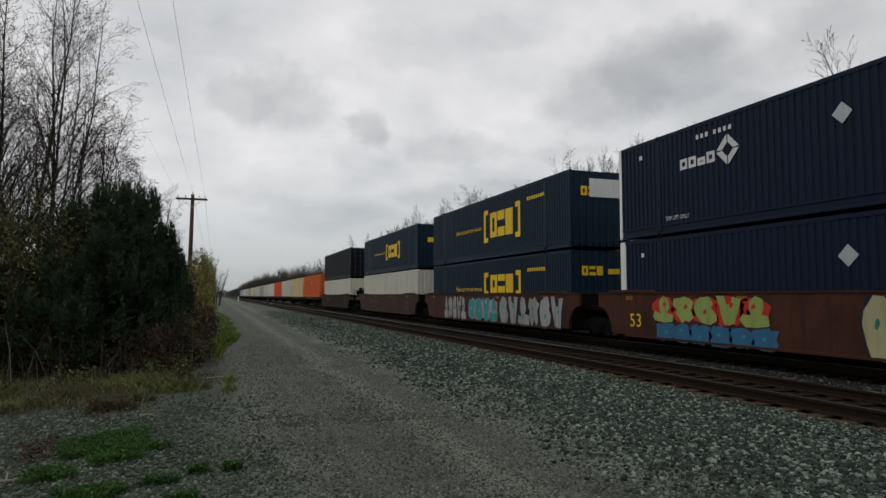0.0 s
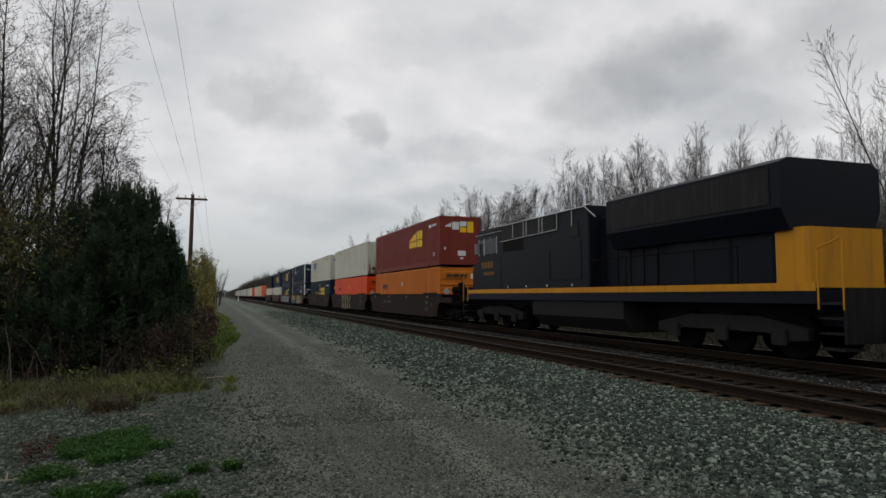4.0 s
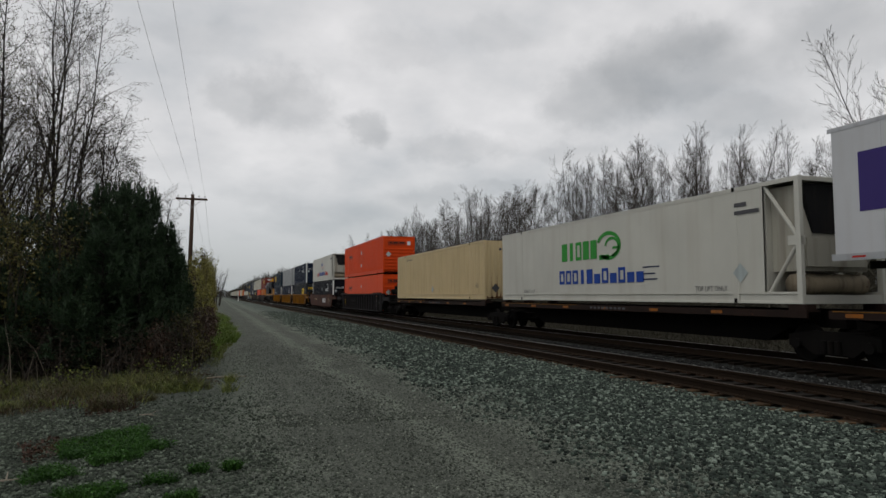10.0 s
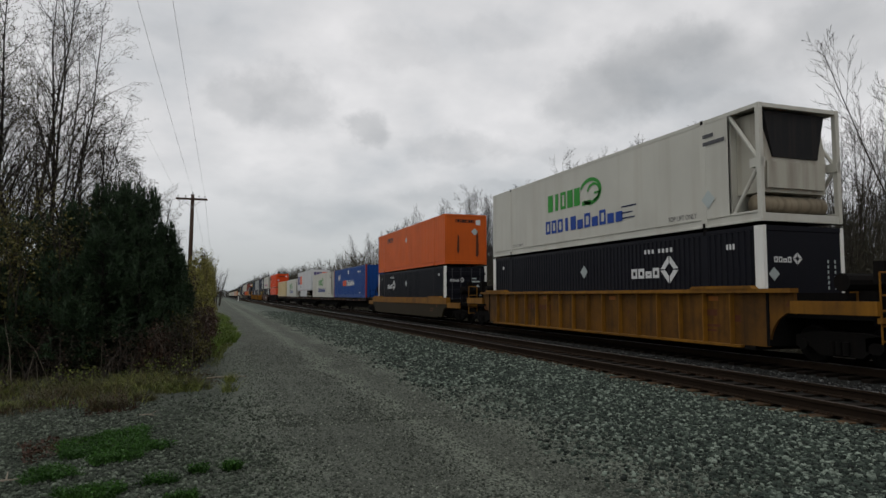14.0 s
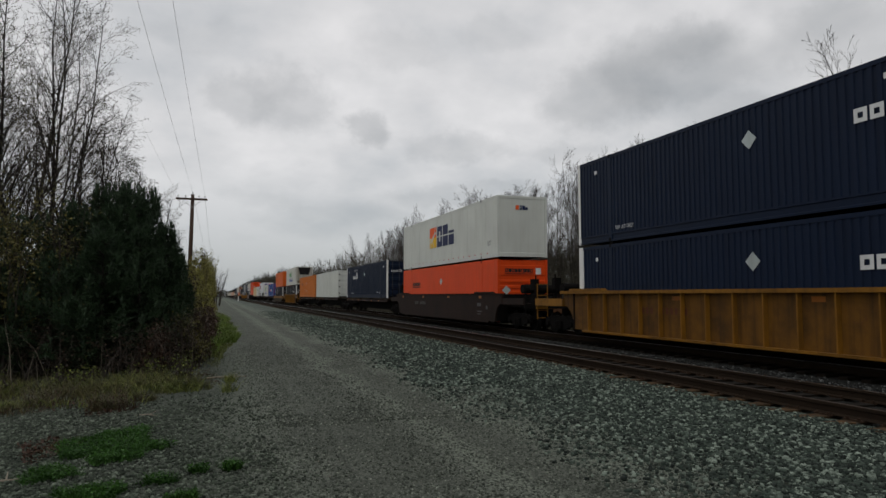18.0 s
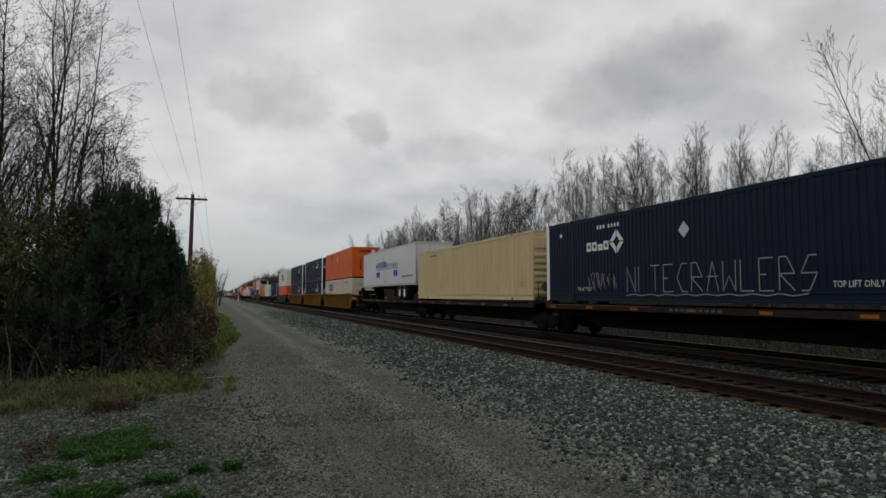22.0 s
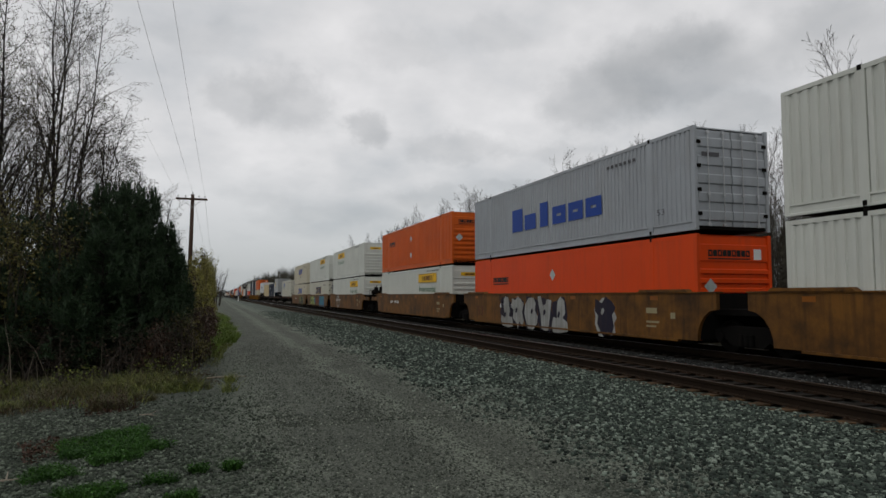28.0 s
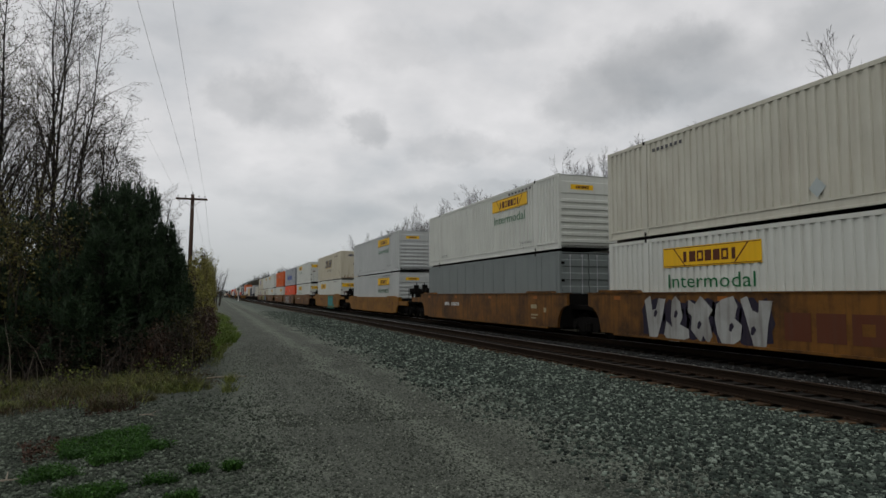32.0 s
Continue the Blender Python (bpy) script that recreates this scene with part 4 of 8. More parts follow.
def build_wood():
    kinds = []
    for i in range(9):
        broad = i == 8
        single = i % 2 == 0
        kinds.append(bare_tree("bare_tree", "broad round-crowned bare tree at the wood's edge" if broad else "tall bare grey tree at the edge of the wood", 700 + i, 13.0, 1.1 if broad else 0.78 if single else 0.66, 3,
                               0.085 if broad else 0.075 if single else 0.055, (18, 8, 4) if broad else (34, 9, 4) if single else (18, 8, 4), 0.2 if broad else 0.14, 0.14 if broad else 0.25, 4 if broad else 1 if single else 2, BARK, 0, "bare trees of the wood",
                               (0, 0, 0), 0.075, 1.1 if broad else 0.85, 0.010 if broad else 0.0068, 0.9 if broad else 1.0))
    tops = [max(v.co.z for o in k.children for v in o.data.vertices) for k in kinds]
    rng = random.Random(9)
    spots = []
    y = 4.0
    while y < 126:
        for row in range(3):
            x = 27.6 + row * 3.2 + rng.uniform(-1.2, 1.4)
            yy = y + rng.uniform(-0.9, 0.9)
            if 55.5 < yy < 60 or 63 < yy < 75:
                continue
            spots.append((x, yy, tree_height(yy * 28 / x) * (rng.uniform(0.86, 1.0) if row else rng.uniform(0.8, 1.0)), None))
        y += 1.5 if y < 60 else 2.4
    spots += [(28.0, 69.0, 15.2, 8), (29.0, 65.4, 13.6, 8), (30.0, 71.6, 14.6, 8), (32.0, 67.2, 15.2, 8), (31.5, 69.5, 14.6, 8), (28.5, 76.5, 13.8, 8)]
    used = set()
    for i, (x, yy, h, kind) in enumerate(spots):
        kind = kind or i % 8
        s = h / tops[kind]
        m = Matrix.LocRotScale((x, yy, -0.4), Euler((rng.gauss(0, 0.02), rng.gauss(0, 0.02), rng.uniform(0, 6.28))), None)
        ob = kinds[kind] if kind not in used else copy_thing(kinds[kind], m)
        used.add(kind)
        ob.matrix_basis = m @ Matrix.Diagonal((s, s, s, 1))
    # undergrowth: a tangle of thin stems, one mesh
    nr = np.random.default_rng(5)
    n = 26000
    yy = 2 + 150 * nr.random(n) ** 1.3
    p = np.stack([nr.uniform(25.5, 44, n), yy, np.full(n, -0.4)], -1)
    q = p + np.stack([nr.normal(0, 0.3, n), nr.normal(0, 0.3, n), 1.6 + 6.5 * nr.random(n) ** 1.5], -1)
    segs = [(a, b, 0.014, 0.006) for a, b in zip(p, q)]
    v, f = tubes(segs, 3)
    tagged(new("undergrowth", raw_mesh("undergrowth", v, f, BRUSH)), "grey-brown leafless undergrowth of the wood", "undergrowth", kind="stuff")
    # dead leaves and vines that close the lower wood
    n = 260000
    yy = 2 + 160 * nr.random(n) ** 1.3
    x = nr.uniform(17.6, 42, n)
    top = np.clip((x - 16.5) / 10, 0.10, 1) * (3.0 + 0.9 * np.array([noise.noise((0.25 * b, 0, 0)) for b in yy]))
    z = -0.4 + 2.3 * top * nr.random(n) ** 1.4
    tagged(new("brush", raw_mesh("brush", *leaf_cards(np.stack([x, yy, z], -1), 0.2, 0.6, 6, 1.2, 0.035), BRUSH)), "dense dark brush under the bare trees", "brush", kind="stuff")


build_wood()


def far_wood(name, label, x0, x1, y0, y1, n, h, seed, limbs=14, twigs=4, thick=1.0):
    """Woods further off: straight stems with rising limbs and twigs, in one mesh."""
    nr = np.random.default_rng(seed)
    x, y = nr.uniform(x0, x1, n), nr.uniform(y0, y1, n)
    hh = h * nr.uniform(0.72, 1.03, n)
    segs = []
    for a, b, c in zip(x, y, hh):
        base = np.array([a, b, -0.4])
        segs.append((base, base + (0, 0, c * 0.92), 0.13 * thick, 0.03 * thick))
        for k in range(limbs):
            u = nr.uniform(0.22, 0.86)
            p = base + np.array([0, 0, c * u])
            t, ln = nr.uniform(0, 2 * math.pi), c * nr.uniform(0.12, 0.30) * (1.15 - 0.7 * u)
            d = np.array([math.cos(t) * 0.62, math.sin(t) * 0.62, 0.78])
            q = p + d * ln
            segs.append((p, q, 0.035 * thick, 0.012 * thick))
            for j in range(twigs):
                g = p + d * ln * nr.uniform(0.3, 1.0)
                segs.append((g, g + (d + nr.normal(0, 0.45, 3)) * ln * nr.uniform(0.3, 0.6), 0.015 * thick, 0.006 * thick))
    v, f = tubes(segs, 3)
    tagged(new(name, raw_mesh(name, v, f, BRUSH)), label, "woodland", kind="stuff")


far_wood("wood_interior", "crowded bare stems deep inside the wood", 37, 75, -15, 240, 900, 12.0, 34)
far_wood("wood_edge", "bare trees of the wood's edge further along the line", 27, 38, 126, 330, 190, 14.2, 35, 18, 5)
far_wood("distant_wood", "grey bare woodland fading into the distance beside the line", 27, 60, 320, 900, 1300, 17.5, 31, 12, 3, 2.6)
far_wood("distant_wood", "grey bare woodland far down the line", 27, 70, 900, 1600, 700, 15, 36, 8, 2, 4.0)
far_wood("distant_wood", "grey bare woodland closing the far end of the line", -70, 90, 1500, 1650, 420, 15, 33, 8, 2, 4.0)
far_wood("distant_wood", "grey bare woodland on the far side of the road", -40, -6, 150, 1200, 700, 8, 32, 10, 3, 1.5)


# ---------------------------------------------------------------- pole line
def pole_line():
    wood = paint("creosoted_pole_wood", (0.055, 0.035, 0.026), 0.9, 0.4, (0.02, 0.015, 0.012), bump=0.5)
    for (x, y, h) in ((-1.87, 50.0, 9.0), (-1.85, 136.0, 9.0)):
        ob = thing("utility_pole", "dark brown wooden utility pole with one crossarm", "utility pole", "poles along the road", (x, y, ground_height(x, y)))
        part("shaft", Shape().tube((0, 0, -0.3), (0.12, 0, h), 0.19, 0.12, 12).mesh("shaft", wood, True), ob)
        arm = part("crossarm", Shape().box(-1.0, 1.12, -0.16, -0.06, h - 0.42, h - 0.28).mesh("crossarm", wood), ob)
        part("brace", Shape().tube((-0.6, -0.17, h - 0.4), (0.1, -0.14, h - 0.95), 0.018, n=6).tube((0.75, -0.17, h - 0.4), (0.1, -0.14, h - 0.95), 0.018, n=6).mesh("brace", GALV), ob)
        ins = cached("insulator", lambda: Shape().tube((0, 0, 0), (0, 0, 0.1), 0.02, n=6).tube((0, 0, 0.08), (0, 0, 0.2), 0.055, 0.035, 10).mesh("insulator", GALV))
        for u in (-0.85, -0.35, 0.55, 0.95):
            part("insulator", ins, arm, "", Matrix.Translation((u, -0.11, h - 0.28)))
        part("insulator", ins, ob, "", Matrix.Translation((0.12, 0, h)))
    wire = paint("weathered_wire", (0.50, 0.50, 0.50), 0.5, 0.2)

    def span(a, b, sag, r):
        a, b = Vector(a), Vector(b)
        pts = [a.lerp(b, k / 24) - Vector((0, 0, 4 * sag * (k / 24) * (1 - k / 24))) for k in range(25)]
        v, f = tubes([(p[:], q[:], r, r) for p, q in zip(pts, pts[1:])], 5)
        tagged(new("overhead_wire", raw_mesh("overhead_wire", v, f, wire)), "thin grey overhead wire", "wire", "overhead wires")
    span((-1.75, 50.0, 9.12), (-2.2, -36, 9.3), 0.5, 0.005)
    span((-0.92, 49.9, 8.86), (-1.45, -36, 9.3), 0.35, 0.005)
    span((-2.72, 49.9, 8.86), (-4.0, -36, 9.6), 0.4, 0.004)
    span((-1.75, 50.0, 9.12), (-1.73, 136, 9.12), 0.6, 0.009)
    span((-0.92, 49.9, 8.86), (-0.9, 135.9, 8.86), 0.6, 0.009)


pole_line()

def dead_branch(x, y, length, turn, r):
    ob = thing("dead_branch", "pale dry branch lying on the gravel", "branch", "fallen branches", (x, y, ground_height(x, y) + r * 0.8))
    ob.rotation_euler = (0, 0, radians(turn))
    part("stem", Shape().tube((0, 0, 0), (length * 0.5, 0.03, 0.01), r, r * 0.8, 6).tube((length * 0.5, 0.03, 0.01), (length, -0.02, 0), r * 0.8, r * 0.4, 6).mesh("stem", GREY_WOOD), ob)
    part("side_twig", Shape().tube((length * 0.6, 0.02, 0.01), (length * 0.8, 0.16, 0.05), r * 0.5, r * 0.2, 5).mesh("side_twig", GREY_WOOD), ob)


GREY_WOOD = paint("dry_grey_wood", (0.22, 0.19, 0.15), 0.9, 0.4, (0.10, 0.08, 0.06), bump=0.4)
for bx, by, bl, bt, br in ((-1.98, 7.15, 0.34, 35, 0.018), (-0.15, 14.6, 0.8, 8, 0.02), (-1.05, 10.6, 0.3, -20, 0.012), (-0.55, 5.95, 0.25, 60, 0.008)):
    dead_branch(bx, by, bl, bt, br)

# a line-side signal far down the track
sig = thing("railway_signal", "small distant line-side signal mast", "signal", "", (16.8, 330, -0.1))
part("mast", Shape().tube((0, 0, 0), (0, 0, 6.5), 0.09, n=8).mesh("mast", STEEL_DARK), sig)
part("signal_head", Shape().box(-0.35, 0.35, -0.15, 0.1, 5.6, 7.0, 0.05).mesh("signal_head", BLACK), sig)

post = thing("marker_post", "small white marker post beside the road", "post", "", (6.1, 200, 0.05))
part("shaft", Shape().box(-0.09, 0.09, -0.05, 0.05, -0.1, 1.25, 0.02).mesh("shaft", WHITE), post)
part("cap", Shape().box(-0.14, 0.14, -0.06, 0.06, 1.25, 1.42, 0.02).mesh("cap", WHITE), post)


# ---------------------------------------------------------------- train: paints
P = {
    "navy": paint("navy_container_paint", (0.0050, 0.0115, 0.029), 0.5, 0.35, (0.005, 0.006, 0.010)),
    "midnight": paint("black_blue_container_paint", (0.0055, 0.006, 0.010), 0.5, 0.3, (0.008, 0.0075, 0.008)),
    "teal": paint("dark_teal_container_paint", (0.0055, 0.019, 0.035), 0.5, 0.4, (0.008, 0.009, 0.010)),
    "slate": paint("slate_grey_container_paint", (0.022, 0.026, 0.031), 0.5, 0.3, (0.02, 0.02, 0.02)),
    "white": paint("aged_white_container_paint", (0.51, 0.505, 0.42), 0.5, 0.32, (0.24, 0.18, 0.11), rust=0.10, blotch=0.12),
    "chilled": paint("smooth_refrigerator_skin", (0.50, 0.495, 0.435), 0.5, 0.25, (0.24, 0.18, 0.11), streak=2.2, rust=0.06),
    "bright": paint("clean_white_container_paint", (0.54, 0.558, 0.505), 0.45, 0.22, (0.30, 0.26, 0.20), rust=0.03),
    "ivory": paint("ivory_container_paint", (0.50, 0.467, 0.355), 0.5, 0.32, (0.23, 0.17, 0.09), rust=0.10, blotch=0.12),
    "cream": paint("cream_container_paint", (0.54, 0.43, 0.245), 0.5, 0.28, (0.26, 0.16, 0.08), rust=0.08),
    "orange": paint("orange_container_paint", (0.56, 0.102, 0.011), 0.5, 0.25, (0.20, 0.045, 0.015), rust=0.06, blotch=0.2),
    "vermilion": paint("orange_red_container_paint", (0.62, 0.058, 0.004), 0.5, 0.3, (0.25, 0.05, 0.02)),
    "amber": paint("faded_orange_container_paint", (0.52, 0.15, 0.016), 0.5, 0.4, (0.16, 0.07, 0.02), blotch=0.2),
    "maroon": paint("maroon_container_paint", (0.165, 0.029, 0.02), 0.5, 0.4, (0.05, 0.018, 0.014)),
    "grey": paint("pale_grey_container_paint", (0.29, 0.303, 0.30), 0.5, 0.3, (0.22, 0.22, 0.2)),
    "bluegrey": paint("blue_grey_container_paint", (0.165, 0.188, 0.180), 0.5, 0.3, (0.10, 0.11, 0.12)),
    "silver": paint("silver_grey_container_paint", (0.31, 0.335, 0.355), 0.45, 0.3, (0.20, 0.19, 0.17), blotch=0.2),
    "blue": paint("bright_blue_container_paint", (0.008, 0.055, 0.225), 0.45, 0.3, (0.02, 0.05, 0.15)),
    "trailer": paint("white_trailer_skin", (0.50, 0.508, 0.515), 0.4, 0.2, (0.35, 0.33, 0.3)),
    "grey_skin": paint("grey_trailer_skin", (0.265, 0.278, 0.27), 0.45, 0.2, (0.2, 0.19, 0.18)),
    "ochre": paint("ochre_car_paint", (0.29, 0.126, 0.008), 0.6, 0.6, (0.055, 0.026, 0.008), rust=0.25, blotch=0.55),
    # panel paints of ribbed cars: grime plus their recess shade, in one darker colour
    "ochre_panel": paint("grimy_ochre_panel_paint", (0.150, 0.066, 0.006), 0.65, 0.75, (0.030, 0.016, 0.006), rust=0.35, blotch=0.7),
    "pearl": paint("dull_white_container_paint", (0.42, 0.44, 0.425), 0.5, 0.25, (0.25, 0.24, 0.2)),
    "yellow": paint("yellow_car_paint", (0.22, 0.100, 0.010), 0.6, 0.55, (0.045, 0.022, 0.008), rust=0.25, blotch=0.55),
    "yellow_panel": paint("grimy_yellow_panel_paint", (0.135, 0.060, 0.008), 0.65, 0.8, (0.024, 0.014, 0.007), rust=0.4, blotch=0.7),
    # lower sides of the slab-built car, a darker olive than its chord
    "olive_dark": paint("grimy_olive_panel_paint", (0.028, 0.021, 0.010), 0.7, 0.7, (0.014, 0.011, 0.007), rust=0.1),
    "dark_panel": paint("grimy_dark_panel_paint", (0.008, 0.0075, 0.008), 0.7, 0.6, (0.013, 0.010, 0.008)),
    "brown": paint("brown_car_paint", (0.055, 0.027, 0.016), 0.65, 0.65, (0.018, 0.012, 0.009), rust=0.15, blotch=0.6),
    "russet": paint("russet_car_paint", (0.165, 0.072, 0.013), 0.6, 0.75, (0.024, 0.014, 0.008), rust=0.3, blotch=0.85),
    "redbrown": paint("red_brown_car_paint", (0.072, 0.025, 0.014), 0.65, 0.75, (0.018, 0.011, 0.008), rust=0.25, blotch=0.65),
    "sooty": paint("sooty_brown_car_paint", (0.024, 0.0135, 0.0098), 0.75, 0.6, (0.010, 0.008, 0.007), rust=0.1, blotch=0.6),
    "dark": paint("dark_grey_car_paint", (0.018, 0.016, 0.0165), 0.7, 0.6, (0.025, 0.018, 0.015)),
    # lettering and panels
    "p_white": paint("white_lettering", (0.60, 0.61, 0.60), 0.5, 0.2),
    "p_yellow": paint("yellow_lettering", (0.72, 0.48, 0.015), 0.5, 0.2),
    "p_gold": paint("gold_panel_paint", (0.75, 0.44, 0.012), 0.5, 0.15),
    "p_blue": paint("blue_lettering", (0.012, 0.07, 0.28), 0.5, 0.15),
    "p_fadeblue": paint("faded_blue_lettering", (0.22, 0.33, 0.38), 0.5, 0.4),
    "p_royal": paint("royal_blue_lettering", (0.010, 0.050, 0.27), 0.5, 0.1),
    "p_navy": paint("navy_lettering", (0.012, 0.02, 0.07), 0.5, 0.1),
    "p_black": paint("black_lettering", (0.018, 0.016, 0.015), 0.5, 0.15),
    "p_green": paint("green_lettering", (0.01, 0.12, 0.04), 0.5, 0.1),
    "p_leaf": paint("bright_green_lettering", (0.03, 0.26, 0.035), 0.5, 0.1),
    "p_purple": paint("purple_lettering", (0.045, 0.03, 0.15), 0.5, 0.1),
    "p_orange": paint("orange_lettering", (0.75, 0.10, 0.012), 0.5, 0.1),
    "p_red": paint("red_lettering", (0.45, 0.03, 0.02), 0.5, 0.1),
    "p_oldred": paint("faded_red_car_lettering", (0.15, 0.028, 0.010), 0.6, 0.5),
    "p_grey": paint("grey_lettering", (0.080, 0.080, 0.085), 0.5, 0.1),
    "p_brown": paint("dark_brown_lettering", (0.09, 0.03, 0.015), 0.6, 0.3),
    "rod_dim": paint("dull_steel_rod", (0.05, 0.052, 0.058), 0.6, 0.4),
    "p_dim": paint("dim_grey_lettering", (0.075, 0.072, 0.07), 0.6, 0.4),
    "p_faded": paint("faded_tan_lettering", (0.30, 0.26, 0.15), 0.6, 0.5),
    "p_dia": paint("placard_holder_metal", (0.40, 0.45, 0.44), 0.4, 0.3, metal=0.3),
    "g_lime": paint("lime_spray_paint", (0.26, 0.33, 0.09), 0.6, 0.5),
    "g_blue": paint("blue_spray_paint", (0.03, 0.13, 0.24), 0.6, 0.5),
    "g_cream": paint("cream_spray_paint", (0.36, 0.34, 0.19), 0.6, 0.5),
    "g_white": paint("white_spray_paint", (0.33, 0.34, 0.32), 0.6, 0.8, (0.09, 0.075, 0.06), blotch=0.5),
    "g_teal": paint("teal_spray_paint", (0.04, 0.25, 0.27), 0.6, 0.3),
    "g_green": paint("green_spray_paint", (0.03, 0.15, 0.11), 0.6, 0.4),
    "g_dark": paint("dark_spray_paint", (0.02, 0.017, 0.03), 0.6, 0.3),
}

TRAIN = []   # (thing, y at the start, x, z): everything that rolls


def rolls(ob, y, z, x=TRACK_FAR):
    TRAIN.append((ob, y, x, z))
    return ob


# ---------------------------------------------------------------- painted shapes
def rect(s0, s1, z0, z1, slant=0.0):
    return [(s0, z0), (s1, z0), (s1 + slant, z1), (s0 + slant, z1)]


def blocks(s0, s1, z0, z1, pattern, slant=0.0, stroke=0.26, gap=0.16):
    """A row of plain blocks the size of a wordmark: # solid, o open frame, = bars, l post, h half block."""
    n = len(pattern)
    w = (s1 - s0) / n
    out = []
    for i, c in enumerate(pattern):
        a, b = s0 + i * w + w * gap / 2, s0 + (i + 1) * w - w * gap / 2
        t, h = (b - a) * stroke, z1 - z0
        th = min(t, h * 0.3)
        sl = lambda z: slant * (z - z0) / h

        def bar(x0, x1, y0, y1):
            out.append([(x0 + sl(y0), y0), (x1 + sl(y0), y0), (x1 + sl(y1), y1), (x0 + sl(y1), y1)])
        if c == "#":
            bar(a, b, z0, z1)
        elif c == "h":
            bar(a, b, z0, z0 + h * 0.66)
        elif c == "l":
            bar((a + b) / 2 - t, (a + b) / 2 + t, z0, z1)
        elif c == "=":
            bar(a, b, z0, z0 + h * 0.36)
            bar(a, b, z1 - h * 0.36, z1)
        elif c in "oO":
            top = z1 if c == "o" else z0 + h * 0.7
            loop = [(a, z0), (b, z0), (b, top), (a, top), (a, z0), (a + t, z0 + th), (a + t, top - th), (b - t, top - th), (b - t, z0 + th), (a + t, z0 + th)]
            out.append([(p + sl(q), q) for p, q in loop])
    return out


def disc(s, z, r, rz=None, n=20):
    rz = rz or r
    return [(s + r * math.cos(2 * math.pi * k / n), z + rz * math.sin(2 * math.pi * k / n)) for k in range(n)]


def ring(s, z, r, rz, t, a0=0.0, a1=360.0, n=24):
    out = []
    for k in range(n):
        p, q = radians(a0 + (a1 - a0) * k / n), radians(a0 + (a1 - a0) * (k + 1) / n)
        out.append([(s + r * math.cos(p), z + rz * math.sin(p)), (s + r * math.cos(q), z + rz * math.sin(q)),
                    (s + (r - t) * math.cos(q), z + (rz - t) * math.sin(q)), (s + (r - t) * math.cos(p), z + (rz - t) * math.sin(p))])
    return out


def lozenge(s, z, r, hole=0.0):
    if not hole:
        return [[(s - r, z), (s, z - r), (s + r, z), (s, z + r)]]
    o, i = [(s - r, z), (s, z - r), (s + r, z), (s, z + r)], [(s - hole, z), (s, z - hole), (s + hole, z), (s, z + hole)]
    g = 0.06
    out = []
    for k in range(4):
        a, b, c, d = o[k], o[(k + 1) % 4], i[(k + 1) % 4], i[k]
        lerp = lambda p, q, f: (p[0] + (q[0] - p[0]) * f, p[1] + (q[1] - p[1]) * f)
        out.append([lerp(a, b, g), lerp(a, b, 1 - g), lerp(d, c, 1 - g), lerp(d, c, g)])
    return out


SPLIT = ("number_bar", "note_bar", "notice", "window_mark", "reflector", "rust_mark", "blue_dot", "data_plate", "stain", "rust_streak", "wordmark", "green_wordmark", "blue_wordmark", "spray_fill", "spray_outline", "spray_gaps", "spray_stroke", "pen_stroke", "placard", "speed_line")


def decal(parent, name, polys, mat, x=-HALF - 0.006, label=""):
    """Thin painted shapes on the side that faces the road; s runs back from the front end, z up."""
    if name in SPLIT and len(polys) > 1:
        for p in polys:
            decal(parent, name, [p], mat, x, label)
        return None
    sh = Shape()
    for p in polys:
        sh.poly([(x, -s, z) for s, z in p])
    me = bpy.data.meshes.new(name)
    me.from_pydata(sh.v, [], sh.f)
    me.materials.append(mat)
    return part(name, me, parent, label)


def end_decal(parent, name, polys, mat, y, label=""):
    """The same on the rear end; u runs away from the road side (from -HALF to HALF)."""
    if name in SPLIT and len(polys) > 1:
        for p in polys:
            end_decal(parent, name, [p], mat, y, label)
        return None
    sh = Shape()
    for p in polys:
        sh.poly([(u, y, z) for u, z in p])
    me = bpy.data.meshes.new(name)
    me.from_pydata(sh.v, [], sh.f)
    me.materials.append(mat)
    return part(name, me, parent, label)


def words(parent, txt, s0, s1, z0, z1, mat, x=-HALF - 0.006, shear=0.0, name="lettering"):
    me = text_mesh(txt, 1.0, mat, shear)
    co = np.array([v.co for v in me.vertices])
    lo, hi = co.min(0), co.max(0)
    ky, kz = (s1 - s0) / (hi[1] - lo[1]), (z1 - z0) / (hi[2] - lo[2])
    m = Matrix.Translation((x, -s0 - hi[1] * ky, z0 - lo[2] * kz)) @ Matrix.Diagonal((1, ky, kz, 1))
    return part(name, me, parent, "", m)


def blob(s0, s1, z0, z1, rng, n=14, wob=0.18):
    cs, cz, rs, rz = (s0 + s1) / 2, (z0 + z1) / 2, (s1 - s0) / 2, (z1 - z0) / 2
    out = []
    for k in range(n):
        a = 2 * math.pi * k / n
        c, d = math.cos(a), math.sin(a)
        q = 1 / max(abs(c), abs(d)) ** 0.75 * (1 - wob * rng.random())
        out.append((cs + rs * c * q, max(z0 - 0.05, min(z1 + 0.05, cz + rz * d * q))))
    return out


